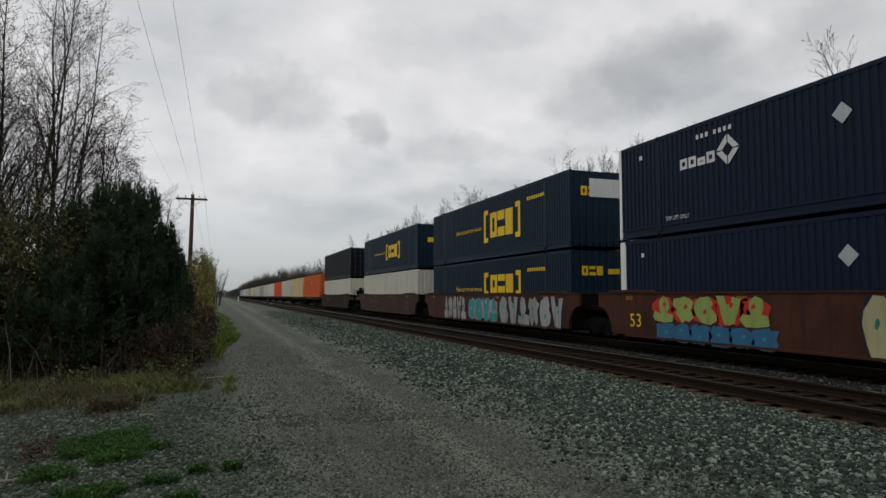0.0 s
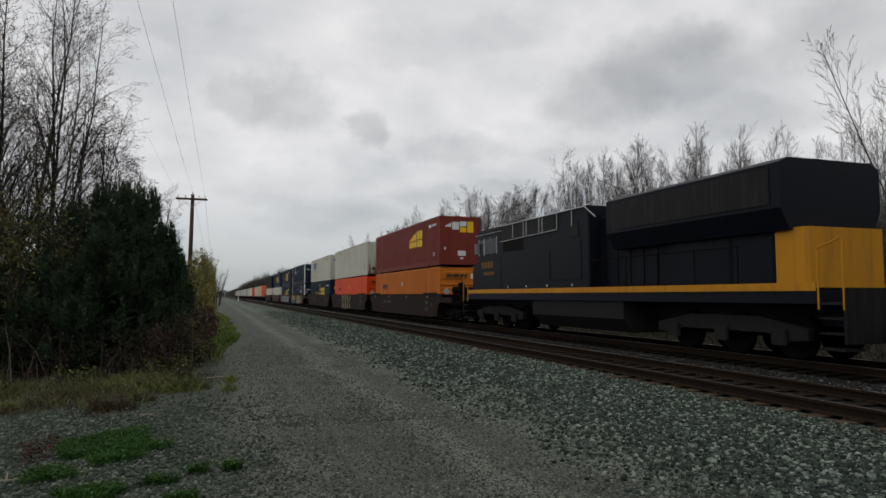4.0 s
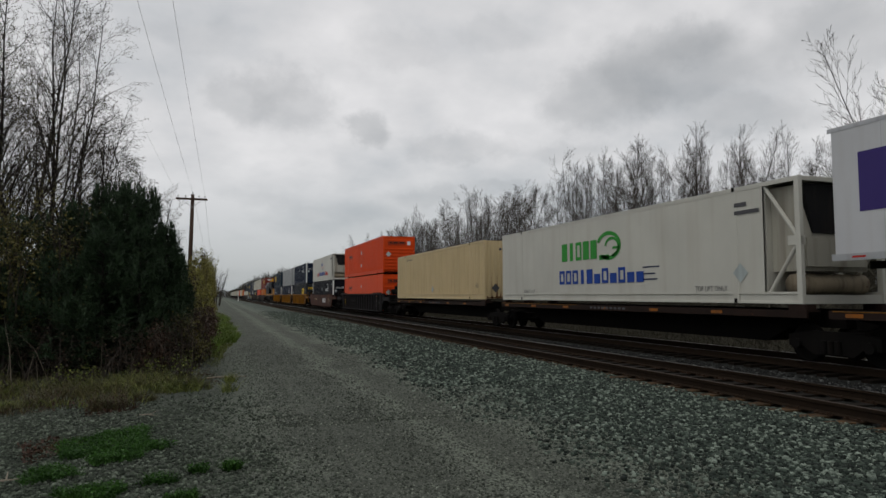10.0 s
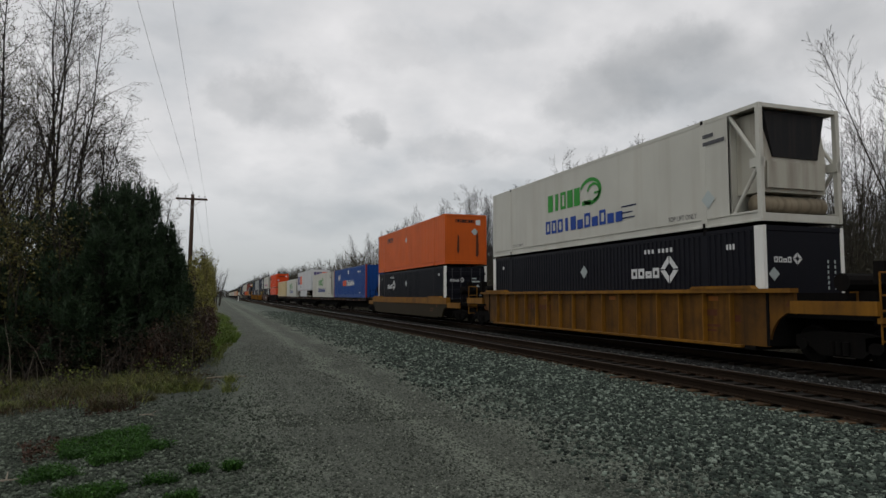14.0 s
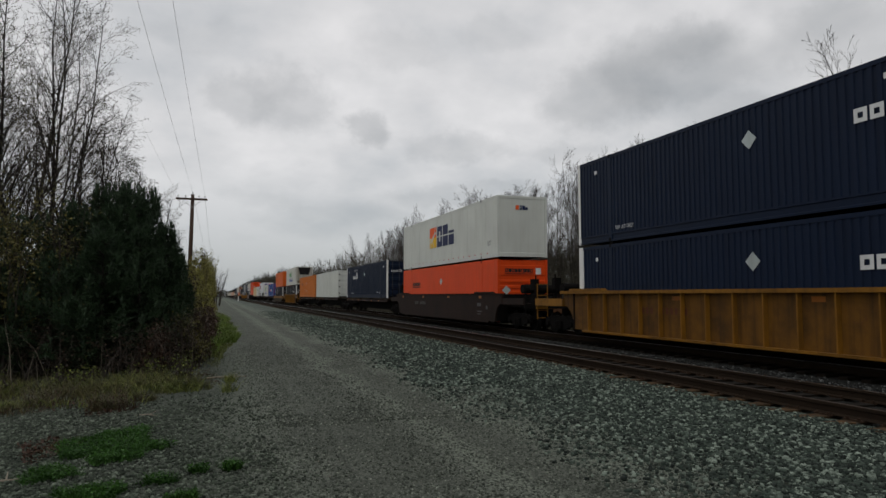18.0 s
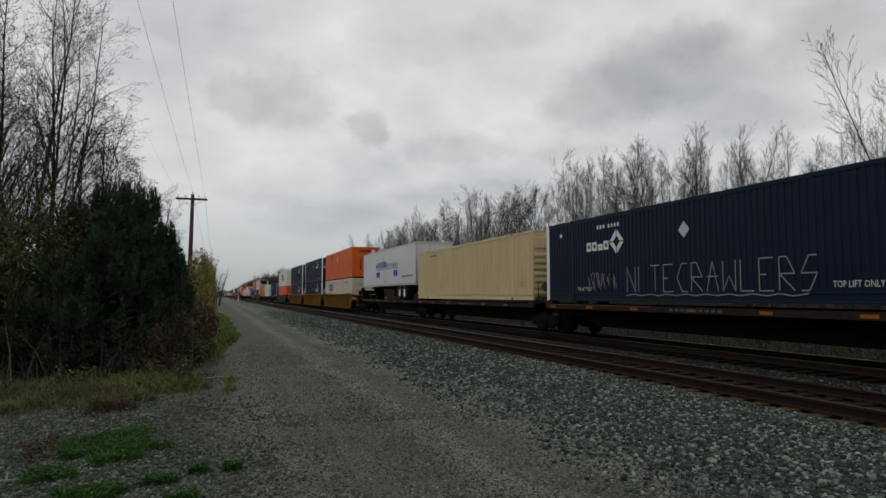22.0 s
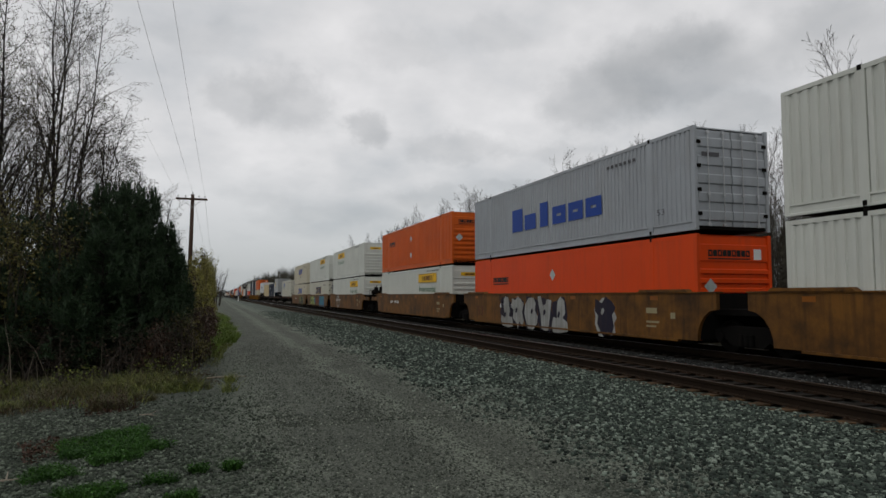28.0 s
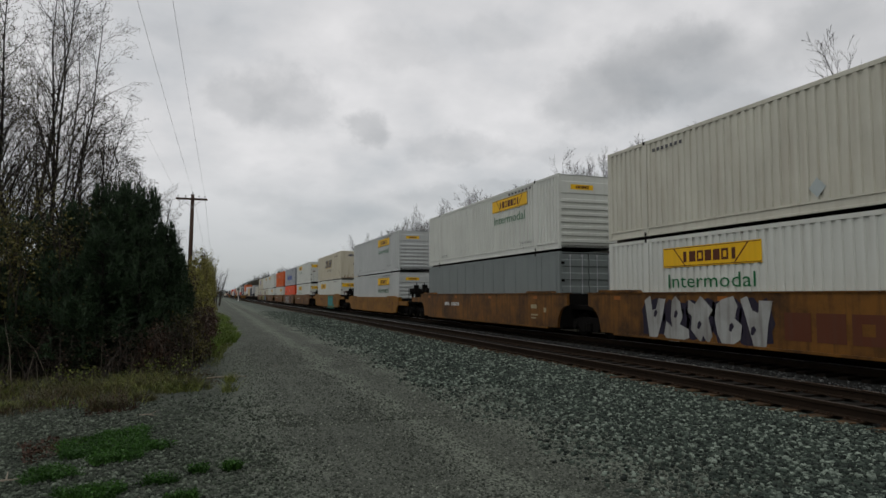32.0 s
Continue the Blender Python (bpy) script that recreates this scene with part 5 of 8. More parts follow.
def spray(parent, s0, s1, z0, z1, fill, edge, n, seed, x=-1.536, inner=None):
    """A spray-painted piece: a row of swollen shapes with an outline, no letters."""
    rng = random.Random(seed)
    w = (s1 - s0) / n
    back, body, mid = [], [], []
    for i in range(n):
        a, b = s0 + i * w, s0 + (i + 1) * w
        back.append(blob(a - 0.10, b + 0.10, z0, z1, rng, 18, 0.30))
        # swollen shapes of four kinds in turn: a split drop, an anvil, a drooping lobe, a bean
        kind = (i + seed) % 4
        if kind == 0:
            k = [(0.0, 0.06), (0.30, 0.0), (0.42, 0.30), (0.60, 0.27), (0.66, 0.05), (1.02, 0.09), (0.84, 0.5), (0.74, 0.93), (0.52, 1.0), (0.30, 0.92), (0.20, 0.55), (0.10, 0.3)]
        elif kind == 1:
            k = [(0.30, 0.14), (0.48, 0.0), (0.72, 0.10), (0.82, 0.42), (0.70, 0.62), (1.0, 0.66), (1.03, 0.92), (0.6, 1.0), (0.15, 0.96), (-0.02, 0.8), (0.06, 0.6), (0.36, 0.64), (0.28, 0.4)]
        elif kind == 2:
            k = [(0.30, 0.16), (0.44, 0.02), (0.60, 0.20), (0.80, 0.05), (0.96, 0.24), (0.86, 0.50), (1.02, 0.72), (0.80, 0.86), (0.56, 0.99), (0.34, 0.86), (0.06, 0.90), (0.0, 0.66), (0.18, 0.56), (0.10, 0.34)]
        else:
            k = [(0.12, 0.22), (0.30, 0.04), (0.66, 0.02), (0.95, 0.16), (1.0, 0.44), (0.80, 0.56), (0.90, 0.78), (0.72, 0.98), (0.36, 0.97), (0.10, 0.80), (0.02, 0.52)]
        if kind < 2:
            k = [(u, 1 - v) for u, v in k]
        lean = rng.uniform(-0.14, 0.14)
        body.append([(a + (b - a) * (u + lean * (v - 0.5) + rng.uniform(-0.04, 0.04)), z0 + (z1 - z0) * min(max(v + rng.uniform(-0.05, 0.05), 0.02), 0.99)) for u, v in k])
        u, v = b - a, z1 - z0
        c, h = a + u * rng.uniform(0.36, 0.66), z0 + v * rng.uniform(0.34, 0.70)
        mid.append([(c - 0.08 * u, h - 0.06 * v), (c, h - 0.09 * v), (c + 0.10 * u, h + 0.02 * v), (c + 0.04 * u, h + 0.09 * v), (c - 0.05 * u, h + 0.05 * v)])
    decal(parent, "spray_outline", back, edge, x)
    decal(parent, "spray_fill", body, fill, x - 0.004)
    decal(parent, "spray_gaps", mid, inner or edge, x - 0.008)


def pen(parent, name, lines, w, mat, x=-HALF - 0.006):
    """Thin drawn strokes: each line is a run of (s, z) points; a letter may hold several."""
    for runs in lines:
        sh = Shape()
        for run in runs:
            for (a, c), (b, d) in zip(run, run[1:]):
                n = math.hypot(b - a, d - c) or 1
                u, v = -(d - c) / n * w / 2, (b - a) / n * w / 2
                sh.poly([(x, -a - u, c + v), (x, -a + u, c - v), (x, -b + u, d - v), (x, -b - u, d + v)])
        me = bpy.data.meshes.new(name)
        me.from_pydata(sh.v, [], sh.f)
        me.materials.append(mat)
        part(name, me, parent)


STROKES = {"N": ["00 02 20 22"], "I": ["00 02"], "T": ["10 12", "02 22"], "E": ["20 00 02 22", "01 11"], "C": ["20 10 01 12 22"], "R": ["00 02 12 21 01 20"], "A": ["00 12 20", "01 21"], "W": ["02 00 11 20 22"], "L": ["02 00 20"], "S": ["00 10 21 01 12 22"]}


def pen_word(parent, txt, s0, s1, z0, z1, w, mat):
    k = (s1 - s0) / len(txt)
    lines = []
    for i, c in enumerate(txt):
        wide = k * 0.36
        lines.append([[(s0 + i * k + wide * int(p[0]), z0 + (z1 - z0) * int(p[1]) / 2) for p in run.split()] for run in STROKES[c]])
    pen(parent, "pen_stroke", lines, w, mat)


# ---------------------------------------------------------------- containers and trailers
def panel_mesh(style, L, H, mat, near):
    """A side wall: trapezoid corrugation, or flat skin with seams."""
    def make():
        sg = -1 if near else 1
        prof = []
        if style == "smooth":
            prof = [(0.10, 0.008), (L - 0.10, 0.008)]
        elif style == "flat":
            y, k = 0.10, 0
            while y < L - 0.1:
                e = min(y + 1.215, L - 0.10)
                prof += [(y, 0.012), (e - 0.035, 0.012), (e - 0.03, 0.0), (e, 0.0)]
                y = e
        else:
            pitch = {"wave": 0.25, "fine": 0.2, "broad": 0.36, "shallow": 0.31}[style]
            n = int((L - 0.2) / pitch)
            deep = {"fine": 0.034, "shallow": 0.02}.get(style, 0.048)
            for k in range(n):
                y = 0.10 + k * (L - 0.2) / n
                p = (L - 0.2) / n
                prof += [(y, 0.008), (y + p * 0.44, 0.008), (y + p * 0.53, deep), (y + p * 0.91, deep)]
            prof.append((L - 0.10, 0.008))
        sh = Shape()
        zs = (0.27 if style != "flat" else 0.15, H - 0.09)
        for (ya, da), (yb, db) in zip(prof, prof[1:]):
            xa, xb = sg * (HALF - da), sg * (HALF - db)
            sh.poly([(xa, -ya, zs[0]), (xb, -yb, zs[0]), (xb, -yb, zs[1]), (xa, -ya, zs[1])])
        return sh.mesh("side_panel", mat)
    return cached(("panel", style, L, H, mat.name, near), make)


def frame_meshes(L, H, mat, tall):
    """Top and bottom side rails; a tall bottom rail is a channel with two lips."""
    def side_rail(sg, prof):
        return Shape().prism([(sg * (HALF - d), z) for d, z in prof], "y", -L + 0.1, -0.1).mesh("rail", mat)
    key = (L, H, mat.name, tall)
    low = [(0.0, 0.0), (0.0, 0.05), (0.03, 0.06), (0.03, 0.215), (0.002, 0.225), (0.002, 0.275), (0.09, 0.275), (0.09, 0.0)] if tall else [(0.0, 0.0), (0.0, 0.16), (0.09, 0.16), (0.09, 0.0)]
    top = [cached(("toprail", key, sg), lambda sg=sg: side_rail(sg, [(0.0, H - 0.10), (0.0, H), (0.09, H), (0.09, H - 0.10)])) for sg in (-1, 1)]
    bot = [cached(("botrail", key, sg), lambda sg=sg: side_rail(sg, low)) for sg in (-1, 1)]
    return top, bot


def post_mesh(H, mat, w):
    return cached(("post", H, mat.name, w), lambda: Shape().box(-0.06, 0.06, -w / 2, w / 2, 0.0, H, 0.012).mesh("corner_post", mat))


def casting_mesh(mat):
    return cached(("casting", mat.name), lambda: Shape().box(-0.085, 0.07, -0.06, 0.06, -0.055, 0.055, 0.015).mesh("corner_casting", mat))


DIM = ("navy_container_paint", "black_blue_container_paint", "dark_teal_container_paint", "slate_grey_container_paint")


def end_wall(parent, kind, L, H, mat, dark):
    y = -L
    if kind == "doors":
        for k, (a, b) in enumerate(((-HALF + 0.13, -0.02), (0.02, HALF - 0.13))):
            def make(a=a, b=b):
                prof = [(y + 0.09, 0.12), (y + 0.045, 0.12)]
                for j in range(5):
                    z = 0.40 + j * (H - 0.85) / 4
                    prof += [(y + 0.045, z - 0.15), (y + 0.012, z - 0.11), (y + 0.012, z + 0.11), (y + 0.045, z + 0.15)]
                prof += [(y + 0.045, H - 0.1), (y + 0.09, H - 0.1)]
                return Shape().prism(prof, "x", a, b).mesh("door", mat)
            d = part("door", cached(("door", L, H, mat.name, k), make), parent)
            for j in range(2):
                u = a + (b - a) * (0.27 + 0.46 * j)
                rod = cached(("rod", H, mat.name in DIM), lambda: Shape().tube((0, -0.035, 0.1), (0, -0.035, H - 0.1), 0.02, n=6)
                             .box(-0.04, 0.04, -0.06, -0.01, 0.95, 1.05).box(-0.05, 0.05, -0.05, 0.0, 0.12, 0.18).box(-0.05, 0.05, -0.05, 0.0, H - 0.2, H - 0.14).mesh("lock_rod", P["rod_dim"] if mat.name in DIM else GALV))
                part("lock_rod", rod, d, "steel lock rod", Matrix.Translation((u, y, 0)))
            for j in range(4):
                hg = cached("hinge", lambda: Shape().box(-0.07, 0.07, -0.03, 0.0, -0.05, 0.05).mesh("hinge", dark))
                part("hinge", hg, d, "", Matrix.Translation(((a + 0.02) if k == 0 else (b - 0.02), y + 0.02, 0.45 + j * (H - 0.9) / 3)))
    elif kind == "ribs":
        def make():
            prof = [(y + 0.1, 0.05), (y + 0.06, 0.05)]
            for j in range(7):
                z = 0.30 + j * 0.26
                prof += [(y + 0.06, z - 0.08), (y + 0.008, z - 0.05), (y + 0.008, z + 0.05), (y + 0.06, z + 0.08)]
            prof += [(y + 0.06, 2.14), (y + 0.03, 2.16), (y + 0.03, 2.6), (y + 0.06, 2.62), (y + 0.06, H - 0.02), (y + 0.1, H - 0.02)]
            return Shape().prism(prof, "x", -HALF + 0.1, HALF - 0.1).mesh("end_wall", mat)
        part("end_wall", cached(("ribs", L, H, mat.name), make), parent)
    elif kind == "corr":
        def make():
            prof = [(-HALF + 0.1, y + 0.1), (-HALF + 0.1, y + 0.06)]
            for j in range(8):
                u = -HALF + 0.28 + j * (2 * HALF - 0.56) / 7
                prof += [(u - 0.09, y + 0.06), (u - 0.05, y + 0.02), (u + 0.05, y + 0.02), (u + 0.09, y + 0.06)]
            prof += [(HALF - 0.1, y + 0.06), (HALF - 0.1, y + 0.1)]
            return Shape().prism(prof, "z", 0.04, H - 0.02).mesh("end_wall", mat)
        part("end_wall", cached(("corr", L, H, mat.name), make), parent)
    else:
        part("end_wall", cached(("plain", L, H, mat.name), lambda: Shape().prism([(y + 0.1, 0.02), (y + 0.005, 0.02), (y + 0.005, 0.2), (y + 0.02, 0.22), (y + 0.02, H - 0.14), (y + 0.005, H - 0.12), (y + 0.005, H), (y + 0.1, H)], "x", -HALF + 0.1, HALF - 0.1).mesh("end_wall", mat)), parent)


def container(label, mat, y, z, end="corr", style="wave", post=None, post_w=0.14, L=BOX_L, H=BOX_H, group="containers of the train", lift=True):
    """A 53-foot container: walls, rails, posts, castings, end wall or doors. y: its front end at the start."""
    ob = thing("freight_container", label, "container", group, (TRACK_FAR, y, z))
    rolls(ob, y, z)
    side = L - 0.95 if end == "reefer" else L
    part("side_panel", panel_mesh(style, side, H, mat, True), ob)
    part("side_panel", panel_mesh(style, side, H, mat, False), ob)
    top, bot = frame_meshes(L, H, mat, style != "flat")
    for me in top:
        part("top_rail", me, ob)
    for me in bot:
        part("bottom_rail", me, ob)
    part("roof", cached(("roof", L, H, mat.name), lambda: Shape().box(-HALF + 0.05, HALF - 0.05, -L + 0.06, -0.06, H - 0.06, H - 0.025).mesh("roof", mat)), ob)
    part("floor", cached(("floor", L), lambda: Shape().box(-HALF + 0.08, HALF - 0.08, -L + 0.06, -0.06, 0.03, 0.15).mesh("floor", STEEL_DARK)), ob)
    part("front_wall", cached(("fw", H, mat.name), lambda: Shape().box(-HALF + 0.1, HALF - 0.1, -0.10, -0.03, 0.1, H - 0.06).mesh("front_wall", mat)), ob)
    pm = post or mat
    for yy in (-post_w / 2, -L + post_w / 2):
        for xx in (-HALF + 0.058, HALF - 0.058):
            part("corner_post", post_mesh(H, pm, post_w), ob, "", Matrix.Translation((xx, yy, 0)))
    if lift:
        lp = cached(("lift", H, mat.name), lambda: Shape().box(-0.05, 0.05, -0.11, 0.11, 0.0, H, 0.012).mesh("lift_post", mat))
        cm = casting_mesh(STEEL_DARK)
        for yy in (-1.98, -L + 1.98):
            for xx in (-HALF + 0.046, HALF - 0.046):
                part("lift_post", lp, ob, "", Matrix.Translation((xx, yy, 0)))
            for zz in (0.062, H - 0.04):
                part("corner_casting", cm, ob, "dark steel corner casting", Matrix.Translation((-HALF + 0.075, yy, zz)))
    if z > 2:
        cone = cached("cone", lambda: Shape().box(-0.07, 0.07, -0.08, 0.08, -0.106, 0.0, 0.02).mesh("stacking_cone", STEEL_DARK))
        for yy in (-1.98, -L + 1.98):
            for xx in (-HALF + 0.09, HALF - 0.09):
                part("stacking_cone", cone, ob, "dark steel stacking cone", Matrix.Translation((xx, yy, 0)))
    if end != "reefer":
        end_wall(ob, end, L, H, mat, STEEL_DARK)
    else:
        reefer_end(ob, L, H, mat)
    return ob


def reefer_end(ob, L, H, mat):
    """Refrigerated end: recessed wall, cooling unit with a black grille, tubular guard frame."""
    y = -L
    part("end_wall", cached(("rw", mat.name), lambda: Shape().box(-HALF + 0.1, HALF - 0.1, y + 1.05, y + 1.1, 0.1, H - 0.06).mesh("end_wall", mat)), ob)
    skin = paint("soiled_cooling_unit_paint", (0.40, 0.385, 0.32), 0.55, 0.75, (0.10, 0.065, 0.035), streak=3.0, rust=0.25)
    unit = part("cooling_unit", cached(("cool", mat.name), lambda: Shape().prism([(y + 1.05, 0.75), (y + 0.25, 0.75), (y + 0.2, 1.55), (y + 0.35, 2.75), (y + 1.05, 2.75)], "x", -1.02, 1.02)
                                       .box(-0.92, 0.92, y + 0.17, y + 0.22, 0.85, 1.5).mesh("cooling_unit", skin)), ob)
    part("grille", cached("grille", lambda: Shape().prism([(-0.72, 1.62), (0.72, 1.62), (0.98, 2.76), (-0.98, 2.76)], "y", y + 0.17, y + 0.3).mesh("grille", BLACK)), unit, "black cooling grille")
    part("fuel_tank", cached("rtank", lambda: Shape().tube((-1.05, y + 0.45, 0.45), (1.05, y + 0.45, 0.45), 0.24, n=14).mesh("fuel_tank", paint("dirty_beige_tank", (0.24, 0.20, 0.14), 0.7, 0.8, (0.05, 0.035, 0.02), rust=0.3), True)), ob)
    fr = cached(("rframe", mat.name), lambda: Shape().tube((0, y + 1.05, H - 0.1), (0, y + 0.08, 1.45), 0.05).tube((0, y + 0.08, 1.45), (0, y + 1.05, 0.12), 0.05).box(-0.07, 0.07, y, y + 0.35, 1.33, 1.55).mesh("guard_brace", mat))
    for xx in (-HALF + 0.08, HALF - 0.08):
        part("guard_brace", fr, ob, "", Matrix.Translation((xx, 0, 0)))
    for z0, z1 in ((0.0, 0.2), (H - 0.1, H)):
        part("cross_beam", cached(("rb", mat.name, z0), lambda: Shape().box(-HALF + 0.1, HALF - 0.1, y + 0.02, y + 0.13, z0, z1).mesh("cross_beam", mat)), ob)


def rust_runs(ob, seed, y, n, tall):
    """Rust that has crept up an end wall from its lower edge: thin tapered runs and a stained lip."""
    rng = random.Random(seed)
    pol = []
    for k in range(n):
        u, w, h = rng.uniform(-1.15, 1.08), rng.uniform(0.015, 0.09), tall * rng.uniform(0.12, 1.0) ** 1.5
        pol.append([(u, 0.12), (u + w, 0.12), (u + w * 0.75, 0.12 + h * 0.5), (u + w * 0.5, 0.12 + h), (u + w * 0.3, 0.12 + h * 0.55)])
    pol.append([(-1.18, 0.06), (1.18, 0.06), (1.18, 0.10), (0.6, 0.13), (0.1, 0.10), (-0.5, 0.14), (-0.9, 0.10), (-1.18, 0.12)])
    end_decal(ob, "rust_streak", pol, RUST, y, "brown rust streaks")


# marks on containers -----------------------------------------------------------
def mark_navy(ob, back, top=True, doors=False):
    """White wordmark blocks with an open diamond, placard and small notes."""
    s = 10.85 if back else 2.95
    decal(ob, "wordmark", blocks(s, s + 1.42, 1.72, 2.02, "ooOo", stroke=0.3), P["p_white"])
    decal(ob, "diamond_mark", lozenge(s + 1.85, 1.95, 0.42, 0.2), P["p_white"])
    decal(ob, "placard", lozenge(8.07, 2.03, 0.24), P["p_dia"])
    decal(ob, "number_bar", [rect(s + 0.7 + 0.18 * k + (0.12 if k > 2 else 0), s + 0.8 + 0.18 * k + (0.12 if k > 2 else 0), 2.45, 2.57) for k in range(7)], P["p_white"])
    decal(ob, "note_bar", [rect(1.1, 1.25, 2.37, 2.49)] + [rect(14.95 + 0.11 * k, 15.02 + 0.11 * k, 2.36, 2.5) for k in range(3)], P["p_white"])
    if top:
        words(ob, "TOP LIFT ONLY", 12.7, 13.85, 0.36, 0.5, P["p_white"])
        words(ob, "TOP LIFT ONLY", 2.3, 3.3, 0.36, 0.48, P["p_white"])
    y = -BOX_L - (0.006 if doors else -0.008)
    end_decal(ob, "wordmark", [[(u, z) for u, z in q] for q in blocks(-0.98, -0.42, 2.0, 2.14, "ooOo", stroke=0.3)], P["p_white"], y)
    end_decal(ob, "diamond_mark", lozenge(-0.24, 2.1, 0.16, 0.07), P["p_white"], y)
    if not doors:
        end_decal(ob, "placard", lozenge(-0.98, 1.72, 0.17), P["p_dia"], y)
        end_decal(ob, "number_column", [rect(u, u + 0.05, 1.35 + 0.13 * k, 1.43 + 0.13 * k) for u in (0.72, 0.95) for k in range(6)], P["p_dia"], y)
    if doors:
        end_decal(ob, "number_bar", [rect(0.35, 0.65, 2.14, 2.22), rect(0.35, 0.9, 1.96, 2.05), rect(0.35, 0.95, 1.18, 1.22), rect(0.4, 0.9, 1.07, 1.11)], P["p_dia"], y)
        end_decal(ob, "placard", lozenge(0.72, 1.6, 0.24), P["p_dia"], y)


def mark_bracket(ob, s0, s1, z0, z1):
    t = 0.22
    decal(ob, "bracket_mark", [rect(s0, s0 + t, z0, z1), rect(s0 + t, s0 + 0.5, z0, z0 + t), rect(s0 + t, s0 + 0.5, z1 - t, z1),
                               rect(s1 - t, s1, z0, z1), rect(s1 - 0.5, s1 - t, z0, z0 + t), rect(s1 - 0.5, s1 - t, z1 - t, z1)], P["p_yellow"])
    h = (z1 - z0) * 0.12
    decal(ob, "wordmark", blocks(s0 + 0.72, s1 - 0.72, z0 + h, z1 - h, "o=#", stroke=0.34, gap=0.1), P["p_yellow"])


def mark_orange(ob, s=2.3, z=1.75, rear=True, extra=True):
    decal(ob, "wordmark", blocks(s, s + 1.68, z + 0.06, z + 0.27, "o#o##o##o", stroke=0.3, gap=0.12), P["p_black"])
    decal(ob, "underline", [rect(s, s + 1.68, z - 0.05, z)], P["p_black"])
    decal(ob, "placard", lozenge(8.05, 2.0, 0.23), P["p_dia"])
    if extra:
        decal(ob, "placard", lozenge(8.05, 0.9, 0.23), P["p_dia"])
    if rear:
        y = -BOX_L + 0.012
        end_decal(ob, "wordmark", [[(u, zz) for u, zz in q] for q in blocks(-0.9, 0.55, 2.28, 2.46, "o#o##o##o", stroke=0.3, gap=0.12)], P["p_black"], -BOX_L + 0.024)
        end_decal(ob, "underline", [rect(-0.9, 0.55, 2.2, 2.235)], P["p_black"], -BOX_L + 0.024)
        end_decal(ob, "placard", lozenge(-0.85, 1.45, 0.22), P["p_dia"], -BOX_L + 0.006)
        end_decal(ob, "notice", [rect(0.68, 0.95, 2.2, 2.5)], P["p_white"], -BOX_L + 0.024)


def mark_gold(ob, s=9.8, z=2.05, word=True, end="ribs", panel=True):
    """Gold panel with dark wordmark blocks and green lettering below it."""
    if panel:
        decal(ob, "name_panel", [rect(s, s + 3.66, z, z + 0.56)], P["p_gold"])
        decal(ob, "panel_edge", [rect(s + 0.02, s + 3.64, z + 0.02, z + 0.04), rect(s + 0.02, s + 3.64, z + 0.52, z + 0.54),
                                 [(s + 0.45, z + 0.52), (s + 0.5, z + 0.52), (s + 0.95, z + 0.04), (s + 0.9, z + 0.04)], [(s + 2.75, z + 0.04), (s + 2.8, z + 0.04), (s + 3.25, z + 0.52), (s + 3.2, z + 0.52)]], P["p_brown"], -HALF - 0.009)
        decal(ob, "wordmark", blocks(s + 0.78, s + 2.9, z + 0.13, z + 0.42, "l#o##ol", stroke=0.26, gap=0.18), P["p_brown"], -HALF - 0.009)
    if word:
        words(ob, "Intermodal", s + 0.2, s + 3.44, z - 0.58, z - 0.20, P["p_green"])
    words(ob, "TOP LIFT ONLY", 12.75 if s > 6 else 2.55, 13.9 if s > 6 else 3.7, 0.38, 0.5, P["p_grey"])
    words(ob, "TOP LIFT ONLY", 2.35 if s > 6 else 12.75, 3.35 if s > 6 else 13.75, 0.38, 0.48, P["p_grey"])
    decal(ob, "number_bar", [rect(11.6 + 0.34 * k, 11.8 + 0.34 * k, 2.66, 2.74) for k in range(7)], P["p_grey"])
    y = -BOX_L
    if end == "ribs":
        end_decal(ob, "name_panel", [rect(-0.75, 0.25, 2.3, 2.5)], P["p_gold"], y + 0.024)
        end_decal(ob, "wordmark", blocks(-0.55, 0.05, 2.35, 2.45, "l#o##o", stroke=0.3), P["p_brown"], y + 0.021)
    else:
        end_decal(ob, "name_panel", [rect(-1.1, 1.1, 2.1, 2.5)], P["p_gold"], y - 0.002)
        end_decal(ob, "wordmark", blocks(-0.6, 0.6, 2.2, 2.4, "l#o##ol", stroke=0.26), P["p_brown"], y - 0.005)
        end_decal(ob, "notice", [rect(0.75, 1.0, 0.75, 1.05), rect(-0.95, -0.6, 1.5, 1.62)], P["p_brown"], y - 0.002)


def mark_slant(ob, s=5.8, z=1.4, sub=True, col="p_blue", endmark=True):
    decal(ob, "wordmark_shadow", blocks(s + 0.06, s + 4.45, z - 0.05, z + 0.79, "=#l##", slant=0.35, stroke=0.3, gap=0.14), P["p_gold"])
    decal(ob, "wordmark", blocks(s, s + 4.4, z, z + 0.84, "=#l##", slant=0.35, stroke=0.3, gap=0.14), P[col], -HALF - 0.009)
    if sub:
        words(ob, "INTERMODAL", s + 1.5, s + 4.55, z - 0.48, z - 0.27, P["p_grey"])
    if endmark:
        end_decal(ob, "wordmark", blocks(-0.55, 0.45, 2.35, 2.55, "=#l##", slant=0.06, stroke=0.3), P["p_navy"], -BOX_L + 0.004)


